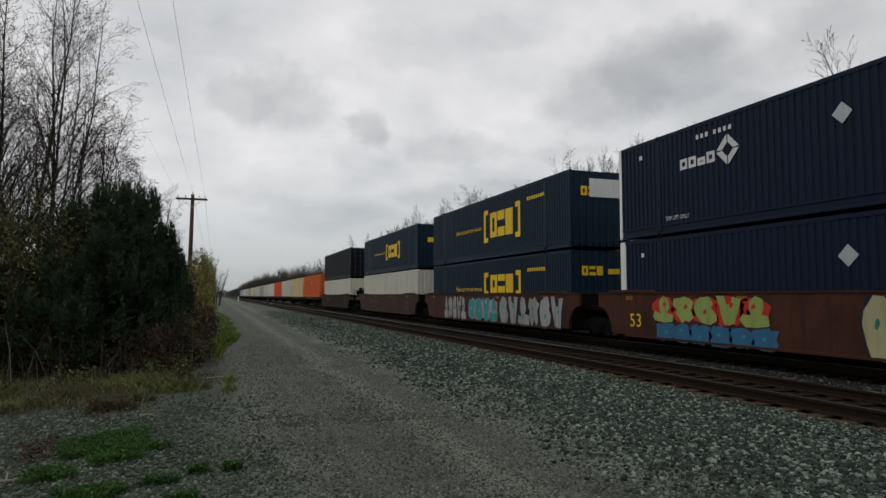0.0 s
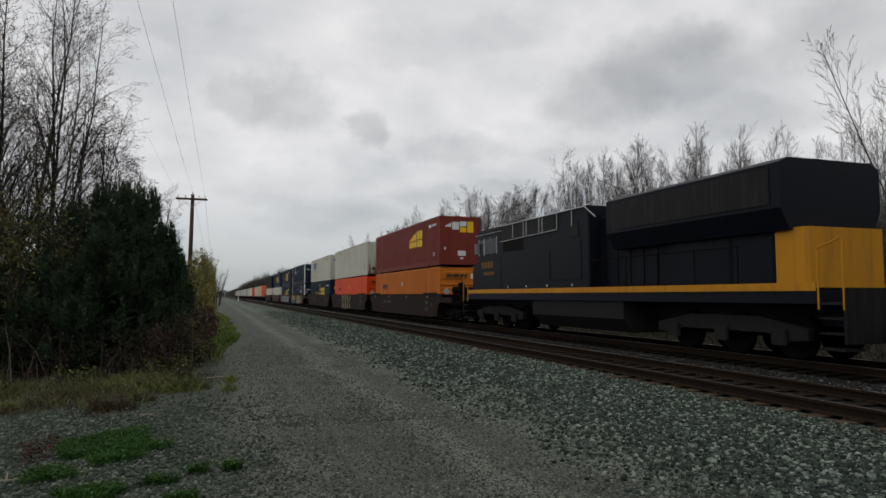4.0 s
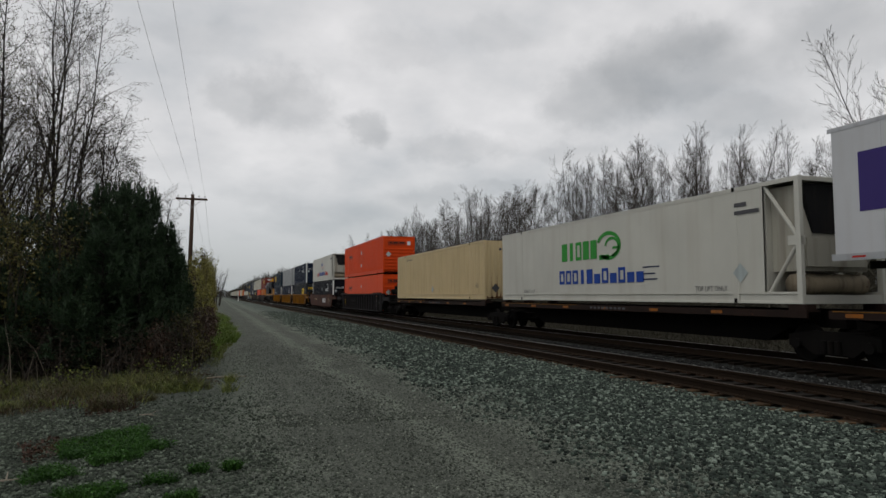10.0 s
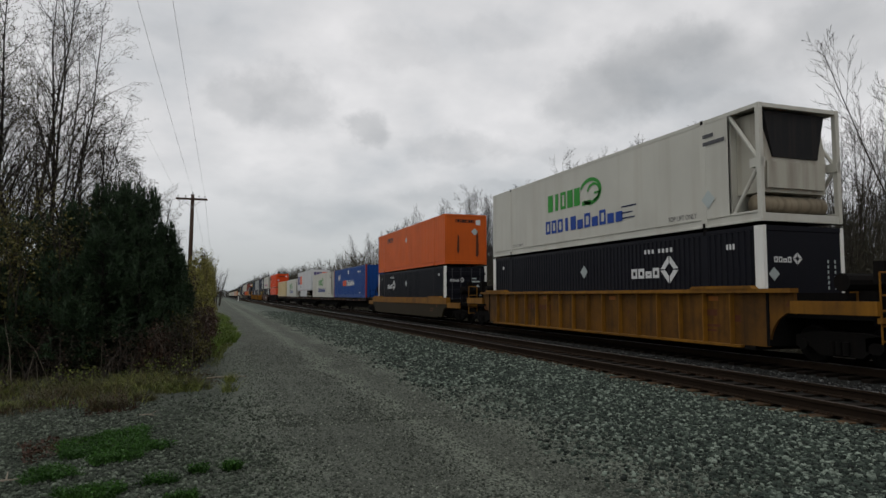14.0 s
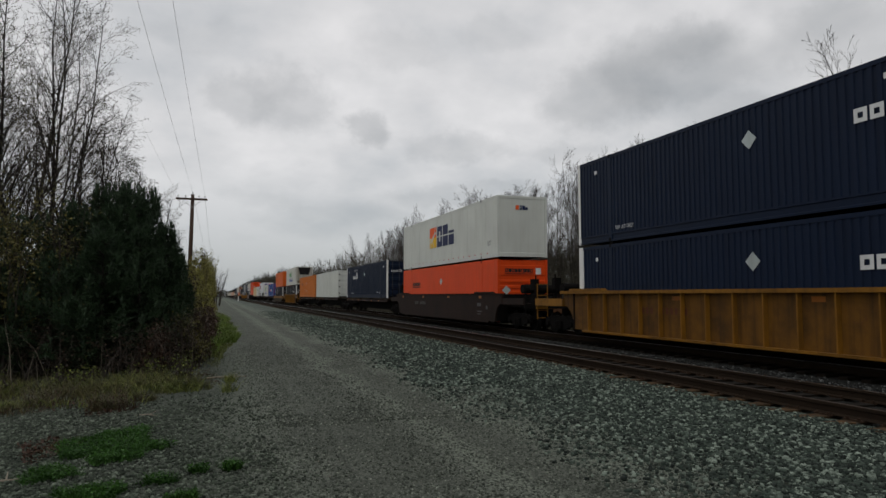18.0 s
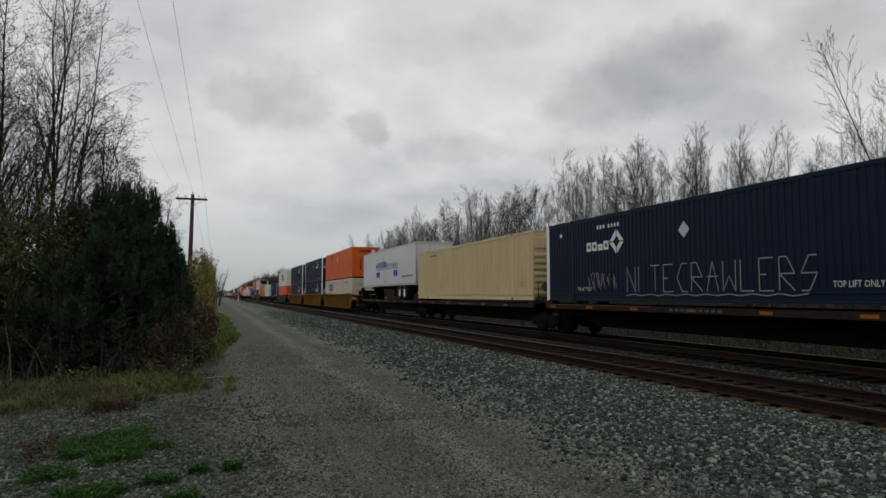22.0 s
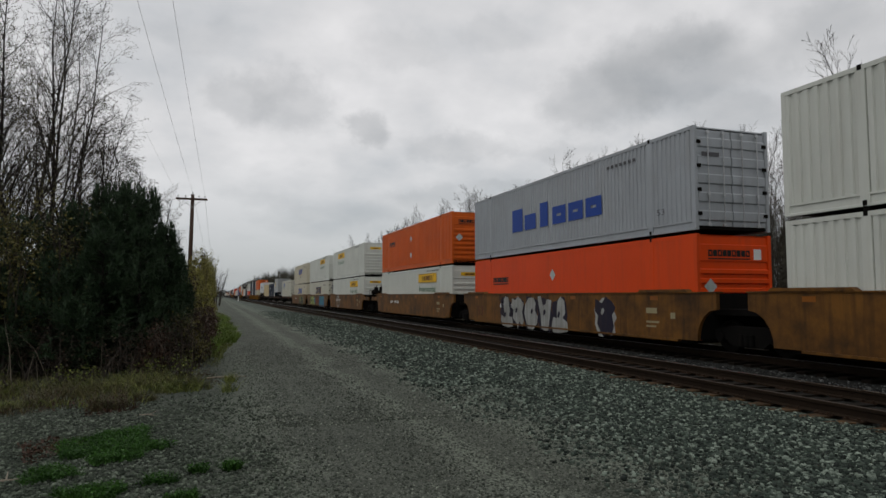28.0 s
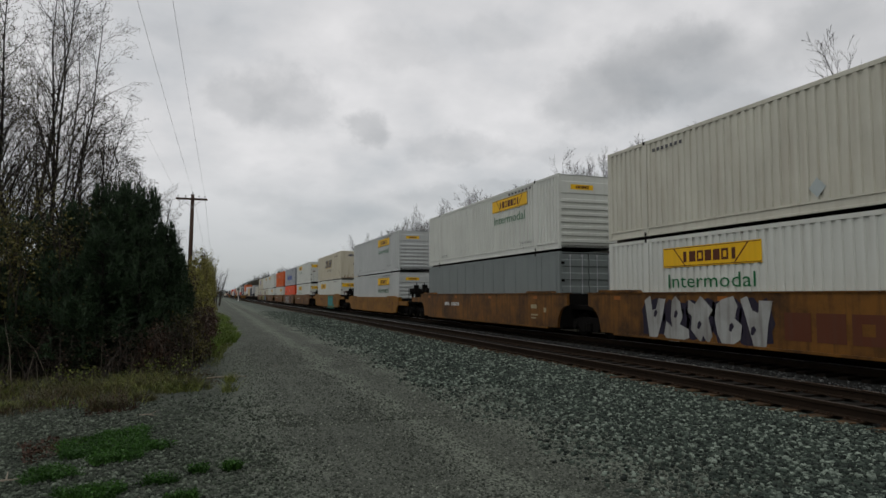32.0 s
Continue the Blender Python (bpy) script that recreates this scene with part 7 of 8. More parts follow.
def locomotive(y):
    """Six-axle road diesel, dark blue with a yellow sill stripe; y is the nose end at the start."""
    ob = thing("locomotive", "dark blue six-axle diesel locomotive with a yellow stripe", "locomotive", "", (TRACK_FAR, y, RAIL_TOP))
    rolls(ob, y, RAIL_TOP)
    blue = paint("dark_blue_engine_paint", (0.0050, 0.0066, 0.0115), 0.5, 0.45, (0.010, 0.009, 0.0085))
    grey = paint("road_grime_grey", (0.017, 0.017, 0.0165), 0.85, 0.5, (0.028, 0.026, 0.024))
    gold = paint("engine_yellow_paint", (0.50, 0.22, 0.012), 0.5, 0.4)
    L = 22.3
    part("frame", Shape().box(-1.5, 1.5, -L + 0.9, -0.9, 1.32, 1.62).box(-0.5, 0.5, -L + 0.3, -0.3, 0.8, 1.35).mesh("frame", blue), ob)
    for xx in (-1.52, 1.49):
        part("sill_stripe", Shape().box(xx, xx + 0.03, -L + 0.9, -0.9, 1.6, 1.78).mesh("sill_stripe", gold), ob, "yellow reflective sill stripe")
    part("walkway", Shape().box(-1.5, 1.5, -L + 0.9, -0.9, 1.62, 1.67).mesh("walkway", STEEL_DARK), ob)
    part("nose", Shape().prism([(-0.95, 1.67), (-0.95, 2.75), (-1.2, 3.0), (-2.3, 3.35), (-2.5, 3.35), (-2.5, 1.67)], "x", -1.25, 1.25).mesh("nose", blue), ob)
    cab = part("cab", Shape().prism([(-2.3, 1.67), (-2.3, 3.35), (-2.0, 3.5), (-2.1, 4.42), (-2.5, 4.62), (-5.0, 4.62), (-5.0, 1.67)], "x", -1.5, 1.5).mesh("cab", blue), ob)
    part("cab_roof", Shape().prism([(-1.53, 4.40), (-1.1, 4.70), (1.1, 4.70), (1.53, 4.40)], "y", -5.1, -1.98).mesh("cab_roof", GALV), cab, "pale dusty cab roof")
    for s0, s1 in ((2.45, 3.05), (3.15, 3.85), (3.9, 4.55)):
        w = part("side_window", Shape().box(-1.515, -1.49, -s1, -s0, 3.45, 4.15).mesh("side_window", GLASS_DARK), cab, "dark cab window")
        part("window_frame", Shape().box(-1.525, -1.5, -s1 - 0.04, -s1, 3.4, 4.2).box(-1.525, -1.5, -s0, -s0 + 0.04, 3.4, 4.2).mesh("window_frame", GALV), w)
    part("mirror", Shape().box(-1.72, -1.55, -2.42, -2.38, 3.5, 4.0).mesh("mirror", GALV), cab)
    decal(cab, "number_bar", [rect(2.75 + 0.36 * k, 3.02 + 0.36 * k, 2.78, 3.08) for k in range(4)], P["yellow"], -1.506)
    decal(cab, "wordmark", blocks(2.95, 4.2, 2.45, 2.6, "##o#", stroke=0.3, slant=0.05), P["yellow"], -1.506)
    decal(cab, "vent", [rect(3.4, 4.0, 1.85, 2.35)], BLACK, -1.508)
    hood = part("hood", Shape().prism([(-1.0, 1.67), (-1.0, 4.15), (-0.8, 4.4), (0.8, 4.4), (1.0, 4.15), (1.0, 1.67)], "y", -16.2, -5.0).mesh("hood", blue), ob)
    part("equipment_cabinet", Shape().box(-1.5, 1.5, -12.4, -5.0, 1.67, 4.62, 0.05).mesh("equipment_cabinet", blue), ob)
    for s0 in (6.3, 7.35, 7.62, 8.75, 9.02, 10.2, 11.3):
        part("roof_strap", Shape().box(-1.545, -1.515, -s0 - 0.035, -s0, 3.98, 4.56).mesh("roof_strap", GALV), hood, "pale vertical strap")
    part("roof_rail", Shape().tube((-1.55, -12.2, 4.6), (-1.55, -5.1, 4.6), 0.018, n=6).tube((-1.55, -10.2, 3.97), (-1.55, -5.1, 3.9), 0.018, n=6).tube((-1.55, -12.2, 4.6), (-1.6, -13.0, 4.15), 0.018, n=6).mesh("roof_rail", GALV), hood, "thin pale grab rail along the roof edge")
    for s0 in (5.7, 7.5, 9.3, 11.2):
        part("walkway_lamp", Shape().box(-1.53, -1.49, -s0 - 0.1, -s0, 1.84, 1.92, 0.01).mesh("walkway_lamp", GALV), ob, "small pale walkway lamp, unlit")
    part("filter_door", Shape().box(-1.52, -1.5, -11.9, -10.0, 2.1, 3.5).box(-1.52, -1.5, -9.6, -7.6, 2.1, 3.2).mesh("filter_door", blue), ob)
    part("hatch", Shape().box(-1.525, -1.5, -11.75, -11.1, 3.6, 4.1).mesh("hatch", BLACK), ob, "black square hatch")
    for k in range(11):
        part("hood_door", Shape().box(-1.025, -1.0, -8.5 - k * 0.7, -7.95 - k * 0.7 - 0.05, 1.85, 3.6).mesh("hood_door", blue), hood)
    part("grille", Shape().box(-1.512, -1.5, -9.9, -5.15, 3.98, 4.56).box(-1.512, -1.5, -7.3, -5.2, 3.4, 3.94).mesh("grille", BLACK), ob)
    for k in range(7):
        part("louvre", Shape().prism([(-1.535, 3.44 + 0.07 * k), (-1.512, 3.48 + 0.07 * k), (-1.512, 3.44 + 0.07 * k)], "y", -7.25, -5.25).mesh("louvre", STEEL_DARK), ob)
    rad = part("radiator", Shape().prism([(-1.3, 3.0), (-1.56, 3.5), (-1.56, 4.55), (-1.3, 4.68), (1.3, 4.68), (1.56, 4.55), (1.56, 3.5), (1.3, 3.0)], "y", -20.6, -13.6).mesh("radiator", blue), ob)
    part("radiator_grille", Shape().box(-1.58, -1.56, -20.3, -13.9, 3.6, 4.45).mesh("radiator_grille", BLACK), rad)
    part("rear_hood", Shape().box(-1.15, 1.15, -18.6, -16.2, 1.67, 3.05, 0.08).mesh("rear_hood", blue), ob)
    part("rear_end", Shape().box(-1.15, 1.15, -20.0, -18.6, 1.67, 3.05, 0.08).mesh("rear_end", blue), ob)
    part("end_panel", Shape().box(-1.2, 1.2, -20.95, -20.0, 1.67, 3.05, 0.08).mesh("end_panel", gold), ob, "dirty yellow end panel")
    for k in range(3):
        part("fan", Shape().lathe([(0.55, 0.0), (0.6, 0.16), (0.5, 0.18), (0.0, 0.16)], (0, 0, 0), 18).mesh("fan", STEEL_DARK), ob, "", Matrix.Translation((0, -17.2 - 1.3 * k + 1.2, 4.66)) @ Matrix.Rotation(-math.pi / 2, 4, "Y"))
    part("exhaust_stack", Shape().box(-0.35, 0.35, -10.9, -9.8, 4.38, 4.62, 0.08).mesh("exhaust_stack", BLACK), ob)
    part("horn", Shape().tube((-0.4, -5.6, 4.42), (-0.4, -4.9, 4.75), 0.06, 0.12, 8).tube((0, -5.6, 4.42), (0, -4.9, 4.75), 0.06, 0.12, 8).mesh("horn", BLACK), ob)
    part("fuel_tank", Shape().prism([(-1.45, 0.75), (-1.45, 1.3), (1.45, 1.3), (1.45, 0.75), (1.05, 0.32), (-1.05, 0.32)], "y", -14.3, -8.0).mesh("fuel_tank", grey), ob, "dusty grey fuel tank")
    rail_a = [(-1.46, -5.2 - 1.55 * k) for k in range(10)]
    for xx, yy in rail_a:
        part("handrail_post", cached("hpost", lambda: Shape().tube((0, 0, 1.62), (0, 0, 2.72), 0.02, n=6).mesh("handrail_post", STEEL_DARK)), ob, "", Matrix.Translation((xx, yy, 0)))
    for sg in (-1, 1):
        part("handrail", Shape().tube((sg * 1.46, -5.2, 2.7), (sg * 1.46, -19.2, 2.7), 0.02, n=6).mesh("handrail", STEEL_DARK), ob)
    for yy, sg in ((-0.55, 1), (-L + 0.55, -1)):
        st = part("step_well", Shape().box(-1.5, -0.95, yy - 0.3, yy + 0.3, 0.35, 0.40).box(-1.5, -0.95, yy - 0.3, yy + 0.3, 0.68, 0.72).box(-1.5, -0.95, yy - 0.3, yy + 0.3, 1.0, 1.04).box(-1.5, -0.95, yy - 0.3, yy + 0.3, 1.3, 1.36).box(-1.5, 1.5, yy + sg * 0.28, yy + sg * 0.34, 0.5, 1.65).mesh("step_well", BLACK), ob)
        part("grab_iron", Shape().tube((-1.5, yy - 0.3, 1.2), (-1.5, yy - 0.3, 2.7), 0.022, n=6).tube((-1.5, yy + 0.3, 1.2), (-1.5, yy + 0.3, 2.5), 0.022, n=6).tube((-1.5, yy - 0.3, 2.7), (-1.5, yy + 0.3, 2.5), 0.022, n=6).mesh("grab_iron", gold), st, "yellow grab irons")
        coupler(ob, yy + sg * 0.3, sg)
    for base in (-4.0, -18.3):
        tr = part("truck", Shape().box(-0.9, 0.9, base - 0.25, base + 0.25, 0.55, 0.95).mesh("truck", grey), ob)
        for sg in (-1, 1):
            part("side_frame", Shape().prism([(base - 2.6, 0.5), (base - 2.6, 0.75), (base - 1.2, 1.0), (base + 1.2, 1.0), (base + 2.6, 0.75), (base + 2.6, 0.5), (base + 2.1, 0.45), (base + 1.5, 0.62), (base - 1.5, 0.62), (base - 2.1, 0.45)], "x", sg * 1.12 - 0.09, sg * 1.12 + 0.09).mesh("side_frame", grey), tr)
        for k in (-1, 0, 1):
            part("wheelset", cached("loco_wheel", lambda: Shape().lathe([(0.02, -0.8), (0.12, -0.82), (0.45, -0.76), (0.53, -0.78), (0.54, -0.66), (0.57, -0.63), (0.3, -0.63)], (0, 0, 0.535), 26).lathe([(0.02, 0.8), (0.12, 0.82), (0.45, 0.76), (0.53, 0.78), (0.54, 0.66), (0.57, 0.63), (0.3, 0.63)], (0, 0, 0.535), 26).tube((-0.8, 0, 0.535), (0.8, 0, 0.535), 0.1).mesh("wheelset", STEEL_DARK, True)), tr, "", Matrix.Translation((0, base + 1.85 * k, 0)))
            part("journal_box", cached("jbox", lambda: Shape().box(-1.32, -1.18, -0.22, 0.22, 0.36, 0.72, 0.04).box(1.18, 1.32, -0.22, 0.22, 0.36, 0.72, 0.04).mesh("journal_box", grey)), tr, "", Matrix.Translation((0, base + 1.85 * k, 0)))
    return ob
# ---------------------------------------------------------------- the train, front to rear
# well units: y of the container's front end, car paint, car style
WELLS = [
    (79.4, "sooty", "smooth"), (56.9, "brown", "smooth"), (37.4, "redbrown", "smooth"), (18.1, "redbrown", "smooth"),
    (-5.2, "sooty", "smooth"), (-24.7, "sooty", "smooth"), (-44.2, "sooty", "smooth"),
    (-89.8, "ochre", "ribbed"), (-109.5, "ochre", "ribbed"), (-129.1, "ochre", "ribbed"),
    (-152.2, "redbrown", "smooth"), (-175.4, "dark", "ribbed"),
    (-286.8, "yellow", "low"), (-309.9, "yellow", "ribbed"),
    (-390.9, "sooty", "smooth"),
    (-414.3, "yellow", "ribbed"), (-433.9, "yellow", "ribbed"), (-453.0, "yellow", "ribbed"),
    (-564.7, "russet", "smooth"), (-584.1, "russet", "smooth"), (-603.4, "russet", "smooth"),
    (-626.3, "russet", "smooth"), (-645.9, "russet", "smooth"), (-665.0, "russet", "smooth"),
    (-688.5, "yellow", "smooth"), (-711.7, "yellow", "low"), (-735.0, "russet", "smooth"), (-754.5, "russet", "smooth"), (-774.0, "russet", "smooth"),
]
CAR_WORDS = {"sooty": "sooty dark brown", "brown": "rust-stained brown", "redbrown": "red-brown", "yellow": "dirty yellow", "ochre": "ochre yellow", "dark": "dark grey", "russet": "orange-brown"}
STYLE_WORDS = {"smooth": "smooth-sided", "ribbed": "ribbed", "low": "low-sided slab-built"}
CARS = {}


def build_wells():
    ys = [w[0] for w in WELLS]
    for i, (y, col, style) in enumerate(WELLS):
        ahead = ys[i - 1] - BOX_L - y if i and ys[i - 1] - y < 25 else 7.0
        behind = y - BOX_L - ys[i + 1] if i + 1 < len(ys) and y - ys[i + 1] < 25 else 7.0
        fj, rj = ahead < 4.6, behind < 4.6
        front = ahead / 2 if fj else min(ahead / 2 - 0.55, 3.1)
        rear = behind / 2 if rj else min(behind / 2 - 0.55, 3.1)
        if abs(y + 89.8) < 0.1:
            front = 1.6
        if abs(y + 44.2) < 0.1 or abs(y + 175.4) < 0.1:
            rear = 2.6
        if abs(y + 286.8) < 0.1 or abs(y + 390.9) < 0.1 or abs(y + 564.7) < 0.1:
            front = 2.6
        low = style == "low"
        mark = {37.4: " covered in spray-painted shapes", 18.1: " covered in spray-painted shapes", -645.9: " with white spray-painted shapes", -754.5: " with pale spray-painted shapes"}.get(y, "")
        CARS[y] = well_car(f"{CAR_WORDS[col]} {STYLE_WORDS[style]} well car with low wells" + mark, P[col], y, front, rear,
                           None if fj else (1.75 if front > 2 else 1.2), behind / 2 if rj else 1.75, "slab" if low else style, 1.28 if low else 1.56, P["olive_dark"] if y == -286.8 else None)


build_wells()


def stack(y, upper, lower):
    """Both containers of a well: each entry makes one."""
    for spec, z in ((upper, Z_UP), (lower, Z_LOW)):
        if spec:
            spec(y, z)


def navy(back, doors=False, mat="navy", wide=0.14):
    def make(y, z):
        words_ = {"navy": "navy blue", "midnight": "blue-black", }[mat]
        ob = container(f"{words_} corrugated steel container with white corner posts and logo", P[mat], y, z, "doors" if doors else "plain", "fine", WHITE, wide)
        mark_navy(ob, back, True, doors)
    return make


def teal_bracket(y, z):
    ob = container("dark teal corrugated container with a yellow bracket logo", P["teal"], y, z, "corr", "fine")
    mark_bracket(ob, 7.9, 11.95, 0.75 if z > 2 else 1.2, 2.3)
    words(ob, "How tomorrow moves", 4.0, 7.6, 1.4, 1.66, P["p_yellow"], shear=0.2)
    decal(ob, "number_bar", [rect(12.6 + 0.2 * k, 12.74 + 0.2 * k, 2.2, 2.34) for k in range(8)], P["p_yellow"])
    end_decal(ob, "wordmark", blocks(-0.85, 0.1, 1.95, 2.3, "o=#", stroke=0.34), P["p_yellow"], -BOX_L + 0.008)
    end_decal(ob, "notice", [rect(-0.45, 0.9, 1.9, 2.6)] if z > 2 else [rect(0.3, 0.8, 2.0, 2.2)], P["p_white"] if z > 2 else P["p_yellow"], -BOX_L + 0.006)


def teal_slogan(y, z):
    ob = container("dark teal container with yellow bracket logo and slogan", P["teal"], y, z, "corr", "fine")
    mark_bracket(ob, 8.3, 12.25, 1.16, 2.25)
    words(ob, "How tomorrow moves", 4.33, 8.0, 1.4, 1.68, P["p_yellow"], shear=0.2)
    decal(ob, "number_bar", [rect(13.4 + 0.2 * k, 13.54 + 0.2 * k, 2.3, 2.45) for k in range(9)], P["p_white"])
    decal(ob, "note_bar", [rect(7.4, 9.0, 2.45, 2.53)], P["p_yellow"])
    end_decal(ob, "wordmark", blocks(-0.85, 0.3, 1.9, 2.25, "o=#", stroke=0.34), P["p_yellow"], -BOX_L + 0.008)


def teal_front(y, z):
    ob = container("dark navy-teal container with a yellow logo near its front", P["teal"], y, z, "corr", "fine")
    mark_word(ob, 2.2, 4.9, 1.5, 2.3, "o=#", "p_yellow")
    decal(ob, "underline", [rect(2.3, 4.8, 1.2, 1.35)], P["p_yellow"])
    decal(ob, "note_bar", [rect(14.9, 15.3, 1.4, 1.6), rect(13.2, 14.6, 2.45, 2.55)], P["p_yellow"])
    end_decal(ob, "wordmark", blocks(-0.6, 0.5, 1.7, 2.0, "o=#", stroke=0.34), P["p_yellow"], -BOX_L + 0.008)


def teal_mid(y, z):
    ob = container("dark teal container with a yellow bracket logo", P["teal"], y, z, "corr", "fine")
    mark_bracket(ob, 7.8, 11.8, 0.9, 2.1)
    words(ob, "How tomorrow moves", 3.9, 7.5, 1.4, 1.62, P["p_yellow"], shear=0.2)
    end_decal(ob, "notice", [rect(-0.6, 0.6, 1.7, 2.0)], P["p_yellow"], -BOX_L + 0.006)


def slate_rear(y, z):
    ob = container("slate grey container with a large yellow logo", P["slate"], y, z, "doors", "wave")
    mark_word(ob, 11.05, 13.55, 1.45, 2.27, "o=#", "p_yellow", "INTERMODAL", (1.18, 1.36))
    words(ob, "53", 14.98, 15.3, 1.77, 1.97, P["p_yellow"])
    end_decal(ob, "wordmark", blocks(-1.05, -0.25, 2.1, 2.4, "o=#", stroke=0.34), P["p_yellow"], -BOX_L - 0.006)
    end_decal(ob, "notice", [rect(0.3, 0.7, 2.15, 2.4)], P["p_grey"], -BOX_L - 0.006)


def white_blue(style="broad", end="corr", mat="white", fade=False):
    def make(y, z):
        ob = container("aged white corrugated container with a blue logo", P[mat], y, z, end, style)
        mark_word(ob, 2.6, 5.1, 1.7, 2.44, "o=#", "p_blue", "INTERMODAL", (1.36, 1.54))
        words(ob, "53", 1.25, 1.58, 0.5, 0.7, P["p_grey"])
        decal(ob, "rust_mark", [rect(s, s + 0.05, 0.25, 0.25 + h) for s, h in ((4.6, 0.3), (4.9, 0.45), (5.1, 0.5), (6.6, 0.2), (9.7, 0.25), (11.2, 0.18))], RUST)
        decal(ob, "number_bar", [rect(12.6 + 0.22 * k, 12.75 + 0.22 * k, 2.42, 2.55) for k in range(8)], P["p_grey"])
        if fade:
            rng = random.Random(31)
            for k in range(16):
                a, w, top = rng.uniform(5.5, 15.8), rng.uniform(0.015, 0.05), rng.uniform(2.2, 2.75)
                h = rng.uniform(0.3, 1.5)
                decal(ob, "rust_mark", [[(a, top), (a + w, top), (a + w * 0.6, top - h * 0.6), (a + w * 0.4, top - h)]], RUST)
            rust_runs(ob, 7, -BOX_L + 0.012, 10, 2.0)
        end_decal(ob, "wordmark", blocks(-0.9, 0.0, 2.15, 2.45, "o=#", stroke=0.34), P["p_fadeblue" if fade else "p_blue"], -BOX_L - (0.006 if end == "doors" else -0.008))
    return make


def plain(mat, label, style="broad", end="plain", num=True, L=BOX_L):
    def make(y, z):
        ob = container(label, P[mat], y, z, end, style, L=L)
        if num:
            words(ob, "53", 15.0, 15.38, 0.58, 0.78, P["p_white"] if mat in ("grey", "maroon") else P["p_grey"])
            decal(ob, "placard", lozenge(8.05, 0.55, 0.22), P["p_dia"])
            decal(ob, "number_bar", [rect(2.4 + 0.2 * k, 2.52 + 0.2 * k, 2.5, 2.6) for k in range(7)], P["p_grey"])
            end_decal(ob, "placard", lozenge(-0.7, 0.55, 0.22), P["p_grey"], -L + (0.008 if end == "corr" else 0.002))
            end_decal(ob, "number_bar", [rect(-0.5 + 0.17 * k, -0.38 + 0.17 * k, 2.4, 2.52) for k in range(8)], P["p_grey"], -L + (0.008 if end == "corr" else 0.002))
        if num and mat in ("white", "cream", "ivory"):
            rust_runs(ob, y, -L + (0.012 if end == "corr" else 0.006), 14, 2.2)
    return make


def orange(mat="orange", s=2.3, z0=1.75, style="fine", end="ribs", extra=False):
    def make(y, z):
        kind = {"orange": "orange", "vermilion": "bright orange-red", "amber": "faded orange"}[mat]
        ob = container(f"{kind} corrugated container with a small black wordmark", P[mat], y, z, end, style)
        mark_orange(ob, s, z0, end == "ribs", extra)
        if end != "ribs":
            end_decal(ob, "wordmark", blocks(-0.65, 0.55, 2.42, 2.6, "o#o##o##o", stroke=0.3), P["p_black"], -BOX_L + 0.004)
            end_decal(ob, "placard", lozenge(0.55, 1.9, 0.22), P["p_dia"], -BOX_L + 0.004)
            end_decal(ob, "notice", [rect(0.62, 0.9, 2.3, 2.6)], P["p_white"], -BOX_L + 0.002)
            end_decal(ob, "stain", [[(-0.55, 0.75), (-0.46, 0.6), (-0.40, 0.8), (-0.42, 1.6), (-0.5, 1.75)], [(0.62, 0.5), (0.72, 0.42), (0.80, 0.6), (0.78, 1.7), (0.7, 2.0), (0.64, 1.6)]], P["p_brown"], -BOX_L + 0.003, "dark rust-brown stains")
    return make


def maroon(y, z):
    ob = container("maroon corrugated container with a yellow window-shaped logo", P["maroon"], y, z, "plain", "fine")
    top = [(9.8, 1.75), (10.3, 2.05), (10.9, 2.24), (11.5, 2.33)]
    pol = []
    for (a, za), (b, zb) in zip(top, top[1:]):
        for lo, hi in ((1.36, 1.74), (1.8, 3.0)):
            pol.append([(a + 0.03, lo), (b - 0.03, lo), (b - 0.03, max(lo + 0.02, min(hi, zb - 0.04))), (a + 0.03, max(lo + 0.02, min(hi, za - 0.04)))])
    decal(ob, "window_mark", pol, P["p_gold"])
    decal(ob, "window_mark", [rect(11.6, 12.1, 1.34, 1.76), rect(11.6, 12.1, 1.82, 2.36), rect(12.17, 12.75, 1.33, 1.76), rect(12.17, 12.75, 1.82, 2.38)], P["p_yellow"])
    words(ob, "53", 14.94, 15.32, 0.58, 0.81, P["p_white"])
    decal(ob, "number_bar", [rect(14.15, 14.65, 2.32, 2.52)] + [rect(14.8 + 0.16 * k, 14.92 + 0.16 * k, 2.35, 2.5) for k in range(5)], P["p_white"])
    e = -BOX_L + 0.002
    end_decal(ob, "window_mark", [[(-0.95, 2.25), (-0.55, 2.25), (-0.55, 2.52), (-0.95, 2.3)], rect(-0.5, -0.05, 2.1, 2.55), rect(0.0, 0.4, 2.3, 2.6)], P["p_white"], e)
    end_decal(ob, "window_mark", [rect(0.0, 0.4, 1.95, 2.25), rect(0.45, 0.85, 1.95, 2.6)], P["p_gold"], e)
    end_decal(ob, "notice", [rect(-0.15, 0.35, 0.55, 0.85), rect(0.0, 0.2, 0.35, 0.45), rect(-1.0, -0.9, 0.9, 1.05)], P["p_white"], e)


